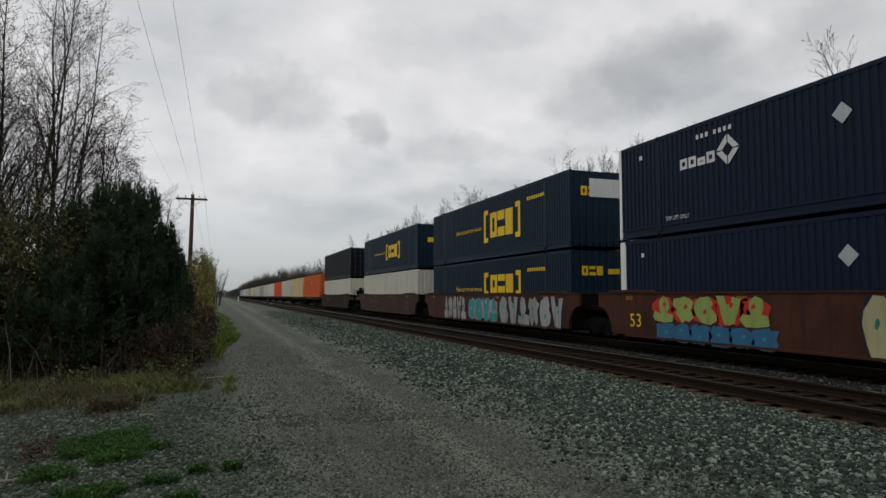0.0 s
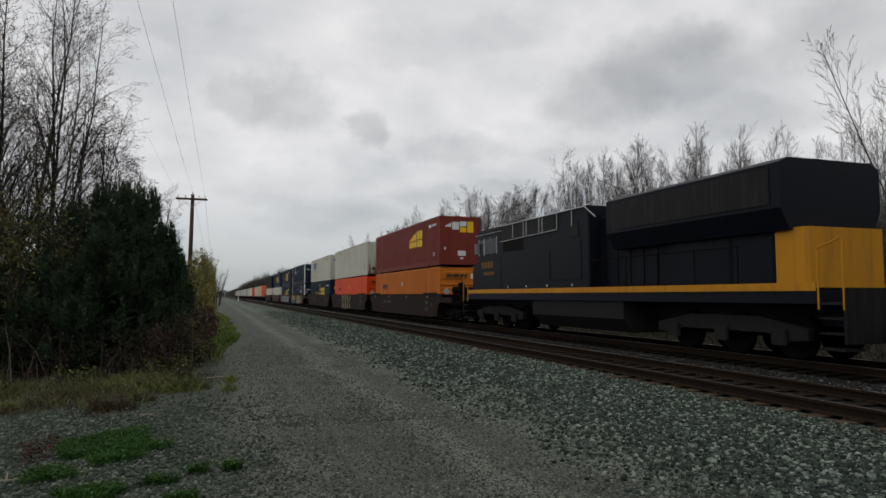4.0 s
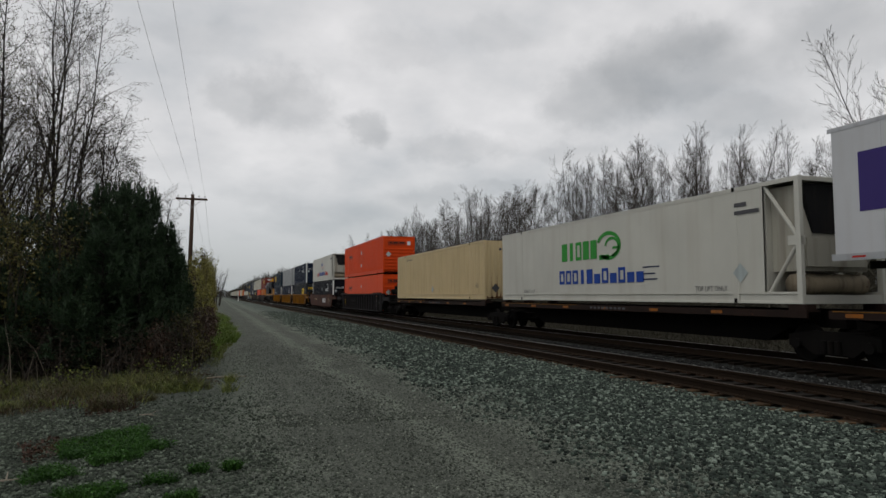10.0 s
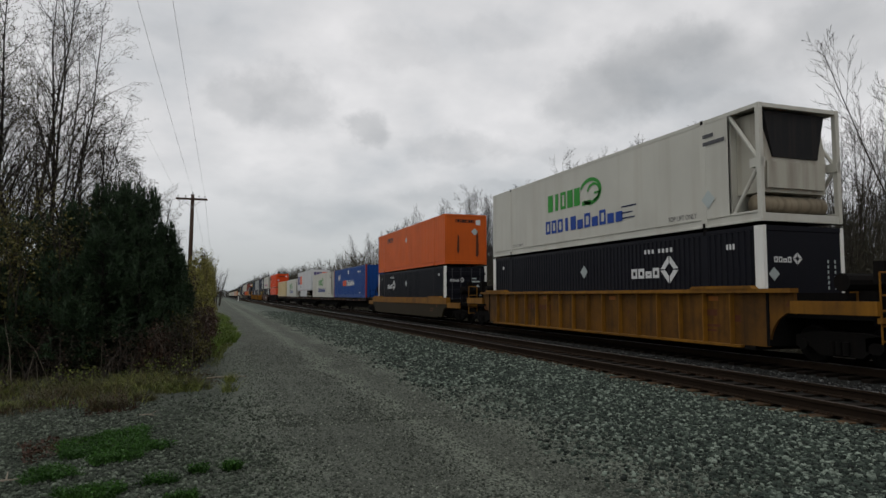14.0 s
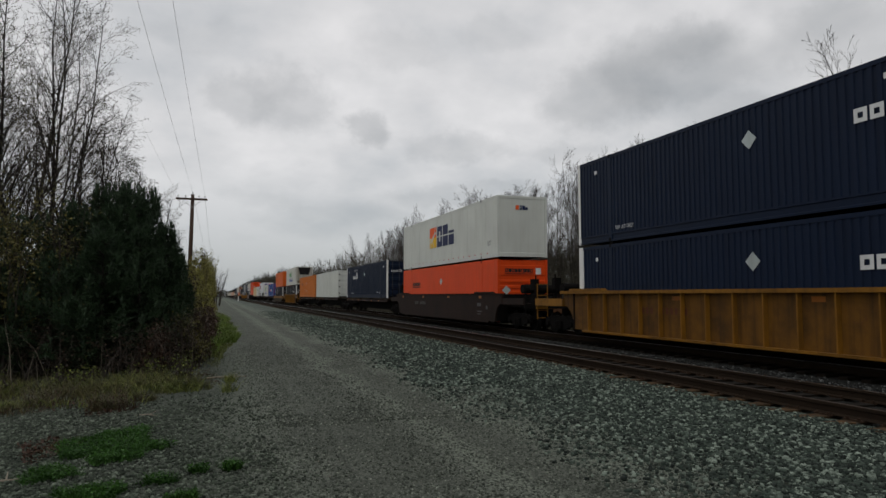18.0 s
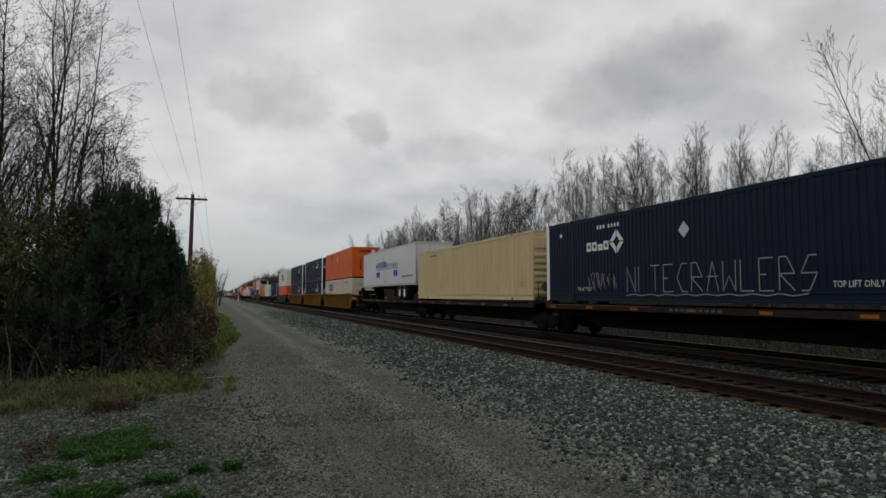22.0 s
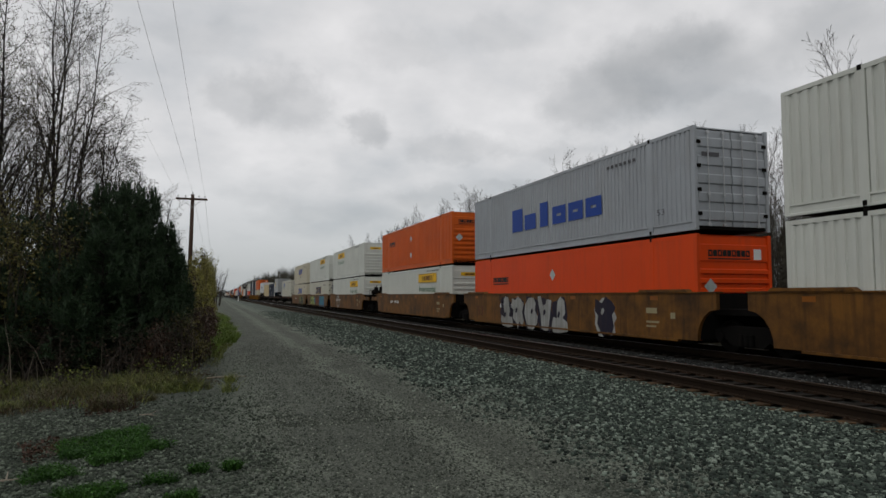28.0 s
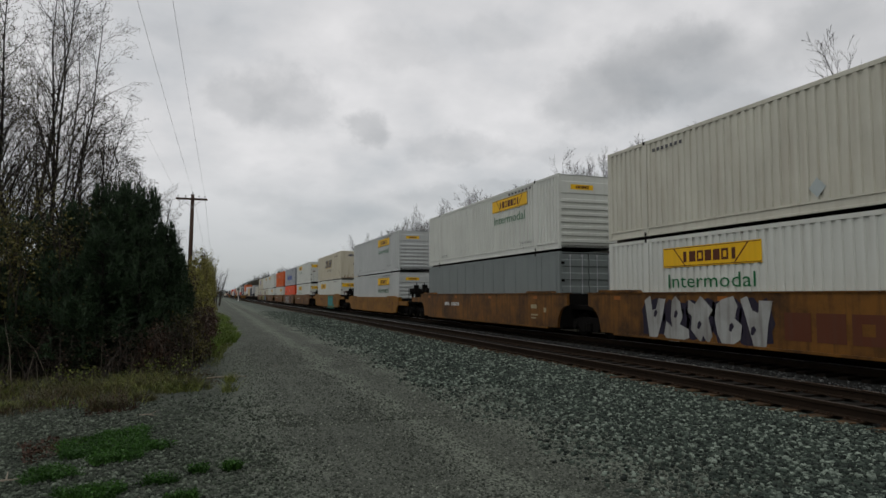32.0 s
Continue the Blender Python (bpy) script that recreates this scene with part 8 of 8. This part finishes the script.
def grey_box(y, z):
    ob = container("pale grey corrugated container, unmarked", P["grey"], y, z, "plain", "wave")
    words(ob, "53", 15.03, 15.42, 0.58, 0.79, P["p_white"])
    decal(ob, "note_bar", [rect(13.0, 13.2, 0.6, 0.75), rect(13.6, 14.6, 2.5, 2.62)], P["p_white"])
    end_decal(ob, "notice", [rect(0.05, 0.5, 0.55, 0.8), rect(0.1, 0.35, 1.35, 1.5)], P["p_white"], -BOX_L + 0.002)
    end_decal(ob, "stain", [rect(-0.75, -0.6, 0.4, 1.1), rect(0.55, 0.8, 0.6, 1.6)], P["bluegrey"], -BOX_L + 0.003)


def reefer_stripes(y, z):
    ob = container("white refrigerated container with red stripes and blue wordmark", P["chilled"], y, z, "reefer", "smooth")
    decal(ob, "blue_wordmark", blocks(5.85, 10.3, 0.62, 1.08, "#oho#oll", stroke=0.3, gap=0.14, slant=0.12), P["p_royal"])
    st = []
    for k in range(3):
        st.append([(3.6 + 0.1 * k, 0.55 + 0.16 * k), (5.8, 0.62 + 0.17 * k), (5.8, 0.72 + 0.17 * k), (4.2 + 0.1 * k, 0.68 + 0.16 * k)])
        st.append([(10.4, 0.62 + 0.17 * k), (12.7, 0.55 + 0.14 * k), (12.0, 0.7 + 0.15 * k), (10.4, 0.74 + 0.17 * k)])
    decal(ob, "red_stripe", st, P["p_red"])
    decal(ob, "oval_emblem", ring(8.25, 1.95, 1.15, 0.42, 0.06, 190, 400), P["p_red"])
    decal(ob, "red_cap", [[(7.9, 2.42), (8.35, 2.42), (8.15, 2.54)]], P["p_red"])
    decal(ob, "blue_emblem", blocks(7.4, 8.6, 1.8, 2.15, "##l", stroke=0.34), P["p_royal"])
    words(ob, "INTERMODAL", 7.46, 9.1, 1.3, 1.42, P["p_grey"])
    decal(ob, "number_bar", [rect(14.2 + 0.16 * k, 14.32 + 0.16 * k, 2.3, 2.5) for k in range(9)], P["p_grey"])


def emblem_reefer(y, z):
    ob = container("white refrigerated container with green and blue emblem", P["chilled"], y, z, "reefer", "smooth")
    mark_animal(ob)


def blue_line(y, z):
    ob = container("bright blue corrugated container with white wordmark, rust-red posts", P["blue"], y, z, "corr", "fine", paint("rust_red_post_paint", (0.30, 0.035, 0.02), 0.5, 0.4))
    decal(ob, "wordmark", blocks(5.25, 7.2, 1.15, 1.68, "oho#o", stroke=0.34, gap=0.12), P["p_orange"])
    decal(ob, "wordmark", blocks(7.3, 11.1, 1.15, 1.68, "=lhoh#hlh", stroke=0.34, gap=0.12), P["p_white"])
    decal(ob, "round_emblem", [[(3.35, 2.05)] + [(3.35 + 0.72 * math.cos(radians(a)), 2.05 + 0.38 * math.sin(radians(a))) for a in range(110, 256, 12)]] + [rect(3.45, 4.05 - 0.1 * abs(k - 3), 1.75 + 0.1 * k, 1.79 + 0.1 * k) for k in range(7)], P["p_white"])
    decal(ob, "notice", [rect(7.95, 8.45, 2.3, 2.66), rect(13.5, 13.9, 0.4, 0.5)], P["p_white"])
    decal(ob, "number_bar", [rect(12.7, 13.1, 2.3, 2.45)] + [rect(13.2 + 0.16 * k, 13.31 + 0.16 * k, 2.32, 2.42) for k in range(6)], P["p_white"])
    end_decal(ob, "number_bar", [rect(0.85, 0.95, 1.0 + 0.2 * k, 1.14 + 0.2 * k) for k in range(7)], P["p_white"], -BOX_L + 0.006)


def square_emblem(y, z):
    ob = container("white smooth-sided container with an orange square emblem", P["bright"], y, z, "plain", "flat")
    decal(ob, "orange_square", [rect(5.92, 7.2, 1.66, 2.27)], P["p_orange"])
    decal(ob, "amber_square", [rect(5.92, 7.2, 1.05, 1.66)], P["p_gold"])
    decal(ob, "white_arc", ring(5.92, 2.27, 1.1, 0.9, 0.09, -90, 0) + ring(7.2, 1.05, 1.1, 0.9, 0.09, 90, 180) + ring(5.92, 1.05, 0.8, 0.6, 0.08, 0, 90), P["bright"], -HALF - 0.009)
    decal(ob, "wordmark", blocks(7.3, 10.3, 1.05, 2.25, "o#h", stroke=0.34, gap=0.12), P["p_navy"])
    decal(ob, "white_band", [rect(7.2, 10.4, 1.62, 1.69)], P["bright"], -HALF - 0.009)
    words(ob, "53", 15.0, 15.35, 0.6, 0.82, P["p_grey"])
    decal(ob, "rivet_strip", [rect(0.5 + 0.8 * k, 0.62 + 0.8 * k, 0.2, 0.25) for k in range(19)], P["p_red"])
    end_decal(ob, "emblem", [rect(-0.35, -0.18, 2.25, 2.45)], P["p_orange"], -BOX_L + 0.002)
    end_decal(ob, "wordmark", blocks(-0.15, 0.3, 2.25, 2.45, "o#h", stroke=0.34), P["p_navy"], -BOX_L + 0.002)


def gold(s=9.8, word=True, end="ribs", mat="bright", panel=True):
    def make(y, z):
        ob = container("white corrugated container with gold panel and green lettering" if word else "white corrugated container with a gold name panel", P[mat], y, z, end, "wave")
        mark_gold(ob, s, 2.05 if z > 2 else 2.0, word, end, panel)
    return make


def slanted(sub=True, end="plain", col="p_blue", mat="ivory"):
    def make(y, z):
        ob = container("ivory corrugated container with a slanted blue wordmark", P[mat], y, z, end, "wave")
        mark_slant(ob, 5.8, 1.42, sub, col, end == "plain")
        words(ob, "53ft", 14.87, 15.36, 0.66, 0.86, P["p_grey"])
        decal(ob, "number_bar", [rect(12.0 + 0.24 * k, 12.15 + 0.24 * k, 2.4, 2.52) for k in range(9)], P["p_grey"])
        decal(ob, "rail_slot", [rect(0.8 + 0.9 * k, 0.98 + 0.9 * k, 0.06, 0.1) for k in range(16)], RUST)
        if end == "doors":
            end_decal(ob, "wordmark", blocks(-1.05, 0.95, 2.0, 2.4, "=#l##", slant=0.12, stroke=0.3), P["p_navy"], -BOX_L - 0.004)
        else:
            words_e = [rect(0.05, 0.45, 1.45, 1.62)]
            end_decal(ob, "note_bar", words_e, P["p_grey"], -BOX_L + 0.004)
            rust_runs(ob, y + z, -BOX_L + 0.004, 12, 0.9)
    return make


def silver_word(y, z):
    ob = container("silver-grey corrugated container with a large blue wordmark", P["silver"], y, z, "doors", "fine")
    decal(ob, "wordmark", blocks(4.35, 11.65, 0.95, 1.92, "#hlOOO", stroke=0.33, gap=0.16), P["p_royal"])
    decal(ob, "number_bar", [rect(11.9 + 0.24 * k, 12.05 + 0.24 * k, 2.4, 2.5) for k in range(7)], P["p_grey"])
    words(ob, "53", 14.5, 14.85, 0.55, 0.73, P["p_grey"])
    end_decal(ob, "note_bar", [rect(-1.05, -0.45, 2.05, 2.17)], P["p_grey"], -BOX_L - 0.004)


A = [
    (79.4, plain("midnight", "blue-black corrugated steel container in a well", "fine", "doors", False), plain("white", "aged white corrugated container in a well", "broad", "corr", False)),
    (56.9, teal_mid, plain("white", "aged white container with faint green marks", "broad", "corr", False)),
    (37.4, teal_bracket, teal_bracket),
    (18.1, navy(False, True), navy(True, False, "navy", 0.28)),
    (-5.2, white_blue(), teal_slogan),
    (-24.7, plain("white", "aged white corrugated container with rust-streaked end", "fine", "corr"), orange("vermilion", style="smooth")),
    (-44.2, maroon, orange("amber", style="wave", extra=False)),
    (-89.8, teal_front, navy(False, True)),
    (-109.5, grey_box, navy(True, False, "navy", 0.28)),
    (-129.1, navy(True, False, "navy", 0.28), slate_rear),
    (-152.2, reefer_stripes, navy(True, False, "midnight", 0.28)),
    (-175.4, orange("vermilion", extra=True), orange("vermilion", style="smooth")),
    (-286.8, orange("orange", 2.82, 2.2, "shallow", "plain"), navy(False, True, "midnight", 0.2)),
    (-309.9, emblem_reefer, navy(True, False, "midnight", 0.28)),
    (-390.9, square_emblem, orange("vermilion", style="smooth")),
    (-414.3, navy(True, True), navy(True, False, "navy", 0.28)),
    (-433.9, navy(True, False, "navy", 0.24), navy(True, False, "navy", 0.24)),
    (-453.0, orange("orange", 3.7, 2.33, "shallow", "plain"), white_blue("fine", "corr", "ivory", True)),
    (-564.7, slanted(), slanted(False, "plain")),
    (-584.1, gold(9.6), slanted(False, "doors", "p_navy", "white")),
    (-603.4, gold(3.0), gold(9.8)),
    (-626.3, orange("orange", 2.3, 1.85, "wave", "ribs", True), gold(9.8)),
    (-645.9, silver_word, orange("vermilion", style="smooth")),
    (-665.0, gold(3.0, end="doors"), gold(2.95, end="doors")),
    (-688.5, slanted(col="p_grey"), gold(2.7, False, "doors")),
    (-711.7, gold(9.8, mat="pearl"), gold(9.85, mat="pearl")),
    (-735.0, gold(9.8), plain("bluegrey", "blue-grey steel container in a well", "flat", "doors", False)),
    (-754.5, plain("white", "white corrugated container with dented side", "wave", "ribs"), gold(2.8)),
    (-774.0, gold(9.8), gold(9.8)),
]
for row in A:
    stack(*row)

locomotive(-64.6)

# spine cars with single containers and trailers
SPINES = [(y_, None, 1.1) for y_ in (380.6, 363.0, 345.4, 327.8, 310.2, 292.6, 275.0, 257.4, 239.8, 222.2, 204.6)] + [(187.0, None, 1.1), (169.4, 1.1, 1.1), (151.8, 1.1, 1.1), (134.2, 1.1, 1.1), (116.6, 1.1, 1.1), (98.9, 1.1, 2.8),
          (-196.0, 2.4, 1.0), (-214.3, 1.0, 0.5), (-231.2, 0.5, 0.6), (-248.7, 0.6, 0.5), (-265.8, 0.5, 2.3),
          (-331.0, 2.4, 0.8), (-348.7, 0.8, 2.4), (-370.0, 2.4, 2.2),
          (-474.3, 2.4, 0.3), (-491.1, 0.3, 0.6), (-508.5, 0.6, 0.6), (-525.8, 0.6, 0.8), (-543.6, 0.8, 2.4)]
for y, fr, re in SPINES:
    fr = fr or 2.4
    trail = y in (-231.2, -474.3, -525.8)
    spine_car("sooty spine car with amber reflectors" + (" carrying a trailer" if trail else " carrying one container"), y, BOX_L + (0.3 if trail else 0), fr, re,
              1.5 if fr > 1.6 else None, (1.5 if re > 1.6 else re), flat=trail)

plain("cream", "cream corrugated container on a spine car", "wave", "corr", False)(116.6, Z_SPINE)
orange("orange", style="wave", end="plain")(98.9, Z_SPINE)
plain("white", "white corrugated container on a spine car", "wave", "corr", False)(134.2, Z_SPINE)
orange("vermilion", style="wave", end="plain")(151.8, Z_SPINE)
plain("bright", "white corrugated container on a spine car", "wave", "corr", False)(169.4, Z_SPINE)
plain("white", "white corrugated container on a spine car", "wave", "corr", False)(187.0, Z_SPINE)
for y_, kind in ((204.6, "grey"), (222.2, "white"), (239.8, "cream"), (257.4, "white"), (275.0, "grey"), (292.6, "white"), (310.2, "ivory"), (327.8, "bright"), (345.4, "grey"), (363.0, "white"), (380.6, "bluegrey")):
    plain(kind, {"grey": "pale grey", "white": "aged white", "cream": "cream", "ivory": "ivory", "bright": "white", "bluegrey": "blue-grey"}[kind] + " corrugated container on a spine car", "wave", "corr", False)(y_, Z_SPINE)
plain("cream", "cream corrugated container with a rust-streaked end", "wave", "corr")(-196.0, Z_SPINE)
emblem_reefer(-214.3, Z_SPINE)
emblem_reefer(-248.7, Z_SPINE)
blue_line(-265.8, Z_SPINE)
orange("amber", 2.4, 1.72, "wave", "plain", True)(-331.0, Z_SPINE)
plain("bright", "white corrugated container with red marks on its doors", "broad", "doors", False)(-348.7, Z_SPINE)
navy(False, True)(-370.0, Z_SPINE)
plain("cream", "cream corrugated container on a spine car", "wave", "ribs")(-491.1, Z_SPINE)
navy(False, True, "navy", 0.2)(-508.5, Z_SPINE)
white_blue("wave", "doors", "white")(-543.6, Z_SPINE)

purple_trailer = trailer("white van trailer with a purple and orange wordmark", P["trailer"], -231.2, 16.2, axle=3.4, rear_near=False, skirt=True)
B0 = 2.47 - 1.42
decal(purple_trailer, "wordmark", blocks(0.65, 3.4, B0 + 0.98, B0 + 2.2, "##o", stroke=0.32, gap=0.14), P["p_purple"])
decal(purple_trailer, "wordmark", blocks(3.45, 5.6, B0 + 0.95, B0 + 2.2, "##", stroke=0.32, gap=0.16), P["p_orange"])
words(purple_trailer, "Ground", 3.6, 5.0, B0 + 0.45, B0 + 0.8, P["p_grey"])
end_decal(purple_trailer, "wordmark", blocks(-1.0, 0.1, B0 + 2.1, B0 + 2.5, "##o", stroke=0.32), P["p_purple"], -16.2)
end_decal(purple_trailer, "wordmark", blocks(0.15, 0.95, B0 + 2.1, B0 + 2.5, "##", stroke=0.32), P["p_orange"], -16.2)

dotted_trailer = trailer("white van trailer with blue lettering and round blue dots", P["trailer"], -474.3, 16.2, axle=13.4)
decal(dotted_trailer, "wordmark", blocks(4.85, 8.2, B0 + 1.42, B0 + 1.9, "hllloo##", stroke=0.3, gap=0.14, slant=0.08), P["p_royal"])
decal(dotted_trailer, "wordmark", blocks(8.3, 11.75, B0 + 1.42, B0 + 1.72, "=olllohhllO", stroke=0.26, gap=0.24), P["p_grey"])
decal(dotted_trailer, "underline", [rect(4.8, 11.8, B0 + 1.3, B0 + 1.34)], P["p_navy"])
decal(dotted_trailer, "blue_dot", [disc(s, B0 + 0.92, 0.27, 0.27) for s in (5.35, 5.97, 10.75, 11.35)], P["p_royal"])
words(dotted_trailer, "53", 7.82, 8.23, B0 + 0.2, B0 + 0.42, P["p_grey"])
decal(dotted_trailer, "note_bar", [rect(12.9 + 0.22 * k, 13.05 + 0.22 * k, B0 + 0.55, B0 + 0.68) for k in range(12)], P["p_grey"])

shield_trailer = trailer("short grey van trailer with a brown shield emblem", P["grey_skin"], -525.8, 8.55, axle=7.3, axles=1, rim_mat=STEEL_DARK)
decal(shield_trailer, "shield", [[(1.4, B0 + 2.05), (1.55, B0 + 2.12), (1.95, B0 + 2.17), (2.35, B0 + 2.12), (2.5, B0 + 2.05), (2.5, B0 + 1.4), (2.3, B0 + 1.1), (1.95, B0 + 0.92), (1.6, B0 + 1.1), (1.4, B0 + 1.4)]], P["p_gold"])
decal(shield_trailer, "shield_field", [[(1.48, B0 + 1.85), (2.42, B0 + 2.0), (2.42, B0 + 1.4), (2.25, B0 + 1.16), (1.95, B0 + 1.0), (1.65, B0 + 1.16), (1.48, B0 + 1.4)]], P["p_brown"], -HALF - 0.009)
decal(shield_trailer, "wordmark", blocks(1.58, 2.32, B0 + 1.35, B0 + 1.68, "oO=", stroke=0.3), P["p_gold"], -HALF - 0.012)

# sprayed pieces and wordmarks on car sides
spray(CARS[18.1], 1.98, 6.2, 0.72, 1.5, P["g_lime"], P["p_red"], 5, 1)
spray(CARS[18.1], 2.1, 6.4, 0.18, 0.75, P["g_blue"], P["g_blue"], 6, 2, inner=P["g_teal"])
spray(CARS[18.1], 8.5, 13.0, 0.2, 1.52, P["g_cream"], P["g_dark"], 7, 3, inner=P["g_green"])
spray(CARS[18.1], 13.7, 14.6, 0.5, 1.5, P["g_white"], P["g_dark"], 2, 4)
words(CARS[18.1], "53", 0.8, 1.35, 0.55, 0.95, P["p_gold"], -1.536)
spray(CARS[37.4], 2.7, 6.0, 0.2, 1.48, P["g_white"], P["g_dark"], 5, 5)
spray(CARS[37.4], 6.4, 10.0, 0.25, 1.4, P["g_teal"], P["g_white"], 4, 6)
spray(CARS[37.4], 10.2, 16.0, 0.2, 1.48, P["g_white"], P["g_dark"], 6, 7, inner=P["g_teal"])
decal(CARS[-24.7], "spray_stroke", [[(5.55 + 0.9 * k, 0.2 + 0.1 * (k % 2)), (5.95 + 0.9 * k, 0.15), (5.85 + 0.9 * k, 0.9), (6.05 + 0.9 * k, 1.5), (5.6 + 0.9 * k, 1.5), (5.7 + 0.9 * k, 0.85)] for k in range(4)] + [[(9.0, 0.9), (9.9, 1.5), (10.0, 1.35), (9.3, 0.85), (10.0, 0.3), (9.85, 0.2)]], P["g_cream"], -1.536)
spray(CARS[-584.1], 2.5, 6.6, 0.22, 1.46, P["g_lime"], P["g_dark"], 5, 9)
spray(CARS[-584.1], 6.3, 7.2, 0.4, 1.3, P["g_blue"], P["g_blue"], 1, 10)
decal(CARS[-584.1], "wordmark", blocks(7.4, 9.9, 0.55, 1.15, "##o", stroke=0.3), P["p_oldred"], -1.536)
spray(CARS[-584.1], 10.5, 14.4, 0.12, 1.46, P["g_blue"], P["g_teal"], 4, 11, inner=P["g_dark"])
spray(CARS[-564.7], 9.1, 14.0, 0.08, 1.48, P["g_dark"], P["g_lime"], 5, 12)
spray(CARS[-645.9], 3.65, 9.6, 0.08, 1.48, P["g_white"], P["g_dark"], 5, 13)
spray(CARS[-645.9], 11.4, 12.6, 0.1, 1.48, P["g_dark"], P["g_white"], 1, 14)
decal(CARS[-688.5], "spray_field", [[(9.3, 0.08), (13.0, 0.08), (13.7, 0.4), (12.9, 0.75), (13.0, 1.48), (9.4, 1.48)]], P["g_green"], -1.536)
spray(CARS[-688.5], 9.7, 12.6, 0.35, 1.3, P["g_teal"], P["g_green"], 4, 15, -1.54)
spray(CARS[-754.5], 2.15, 6.95, 0.2, 1.5, P["g_white"], P["g_dark"], 5, 16)
decal(CARS[-754.5], "wordmark", blocks(7.2, 9.7, 0.5, 1.12, "##o", stroke=0.3), P["p_brown"], -1.536)
decal(CARS[-603.4], "round_mark", ring(4.6, 0.85, 0.75, 0.68, 0.22), P["g_white"], -1.536)
for yy in (-603.4, -645.9, -688.5):
    words(CARS[yy], "53", 0.9 if yy != -688.5 else 12.9 + 1.1, 1.6 if yy != -688.5 else 14.6, 0.55, 1.0, P["p_brown"], -1.536)
decal(CARS[-152.2], "mark_field", [rect(10.0, 12.75, 0.6, 1.25)], P["p_black"], -1.536)
decal(CARS[-152.2], "wordmark", blocks(10.2, 12.5, 0.68, 1.15, "##o", stroke=0.3), P["p_white"], -1.54)
for yy, m in ((-109.5, "p_faded"), (-433.9, "p_brown")):
    decal(CARS[yy], "wordmark", blocks(9.6, 11.1, 0.66, 1.02, "##o", stroke=0.36), P[m], -1.424)
words(CARS[-175.4], "53", 1.0, 1.6, 0.75, 1.15, P["p_gold"], -1.418)
tagged_box = next(o for o, y, x, z in TRAIN if y == -508.5 and z > 1)
faint = paint("faint_white_spray_line", (0.22, 0.225, 0.24), 0.7, 0.6, (0.05, 0.05, 0.06))
pen_word(tagged_box, "NITECRAWLERS", 5.35, 12.5, 0.30, 1.08, 0.035, faint)
pen(tagged_box, "pen_stroke", [[[(5.3 + 0.4 * k, 0.18 + 0.05 * (k % 2)) for k in range(18)]]], 0.03, faint)
rng_tag = random.Random(17)
pen(tagged_box, "pen_stroke", [[[(2.9 + 0.32 * k + rng_tag.uniform(0, 0.3), 0.22 + rng_tag.uniform(0, 0.75)) for _ in range(6)]] for k in range(6)], 0.03, faint)


# ---------------------------------------------------------------- movement
def motions():
    """The train rolls away along the far track at a steady speed."""
    for ob, y, x, z in TRAIN:
        walk(ob, [(0.0, pose(x, y, z)), (16.0, pose(x, y + SPEED * 16.0, z)), (32.0, pose(x, y + SPEED * 32.0, z))])


motions()
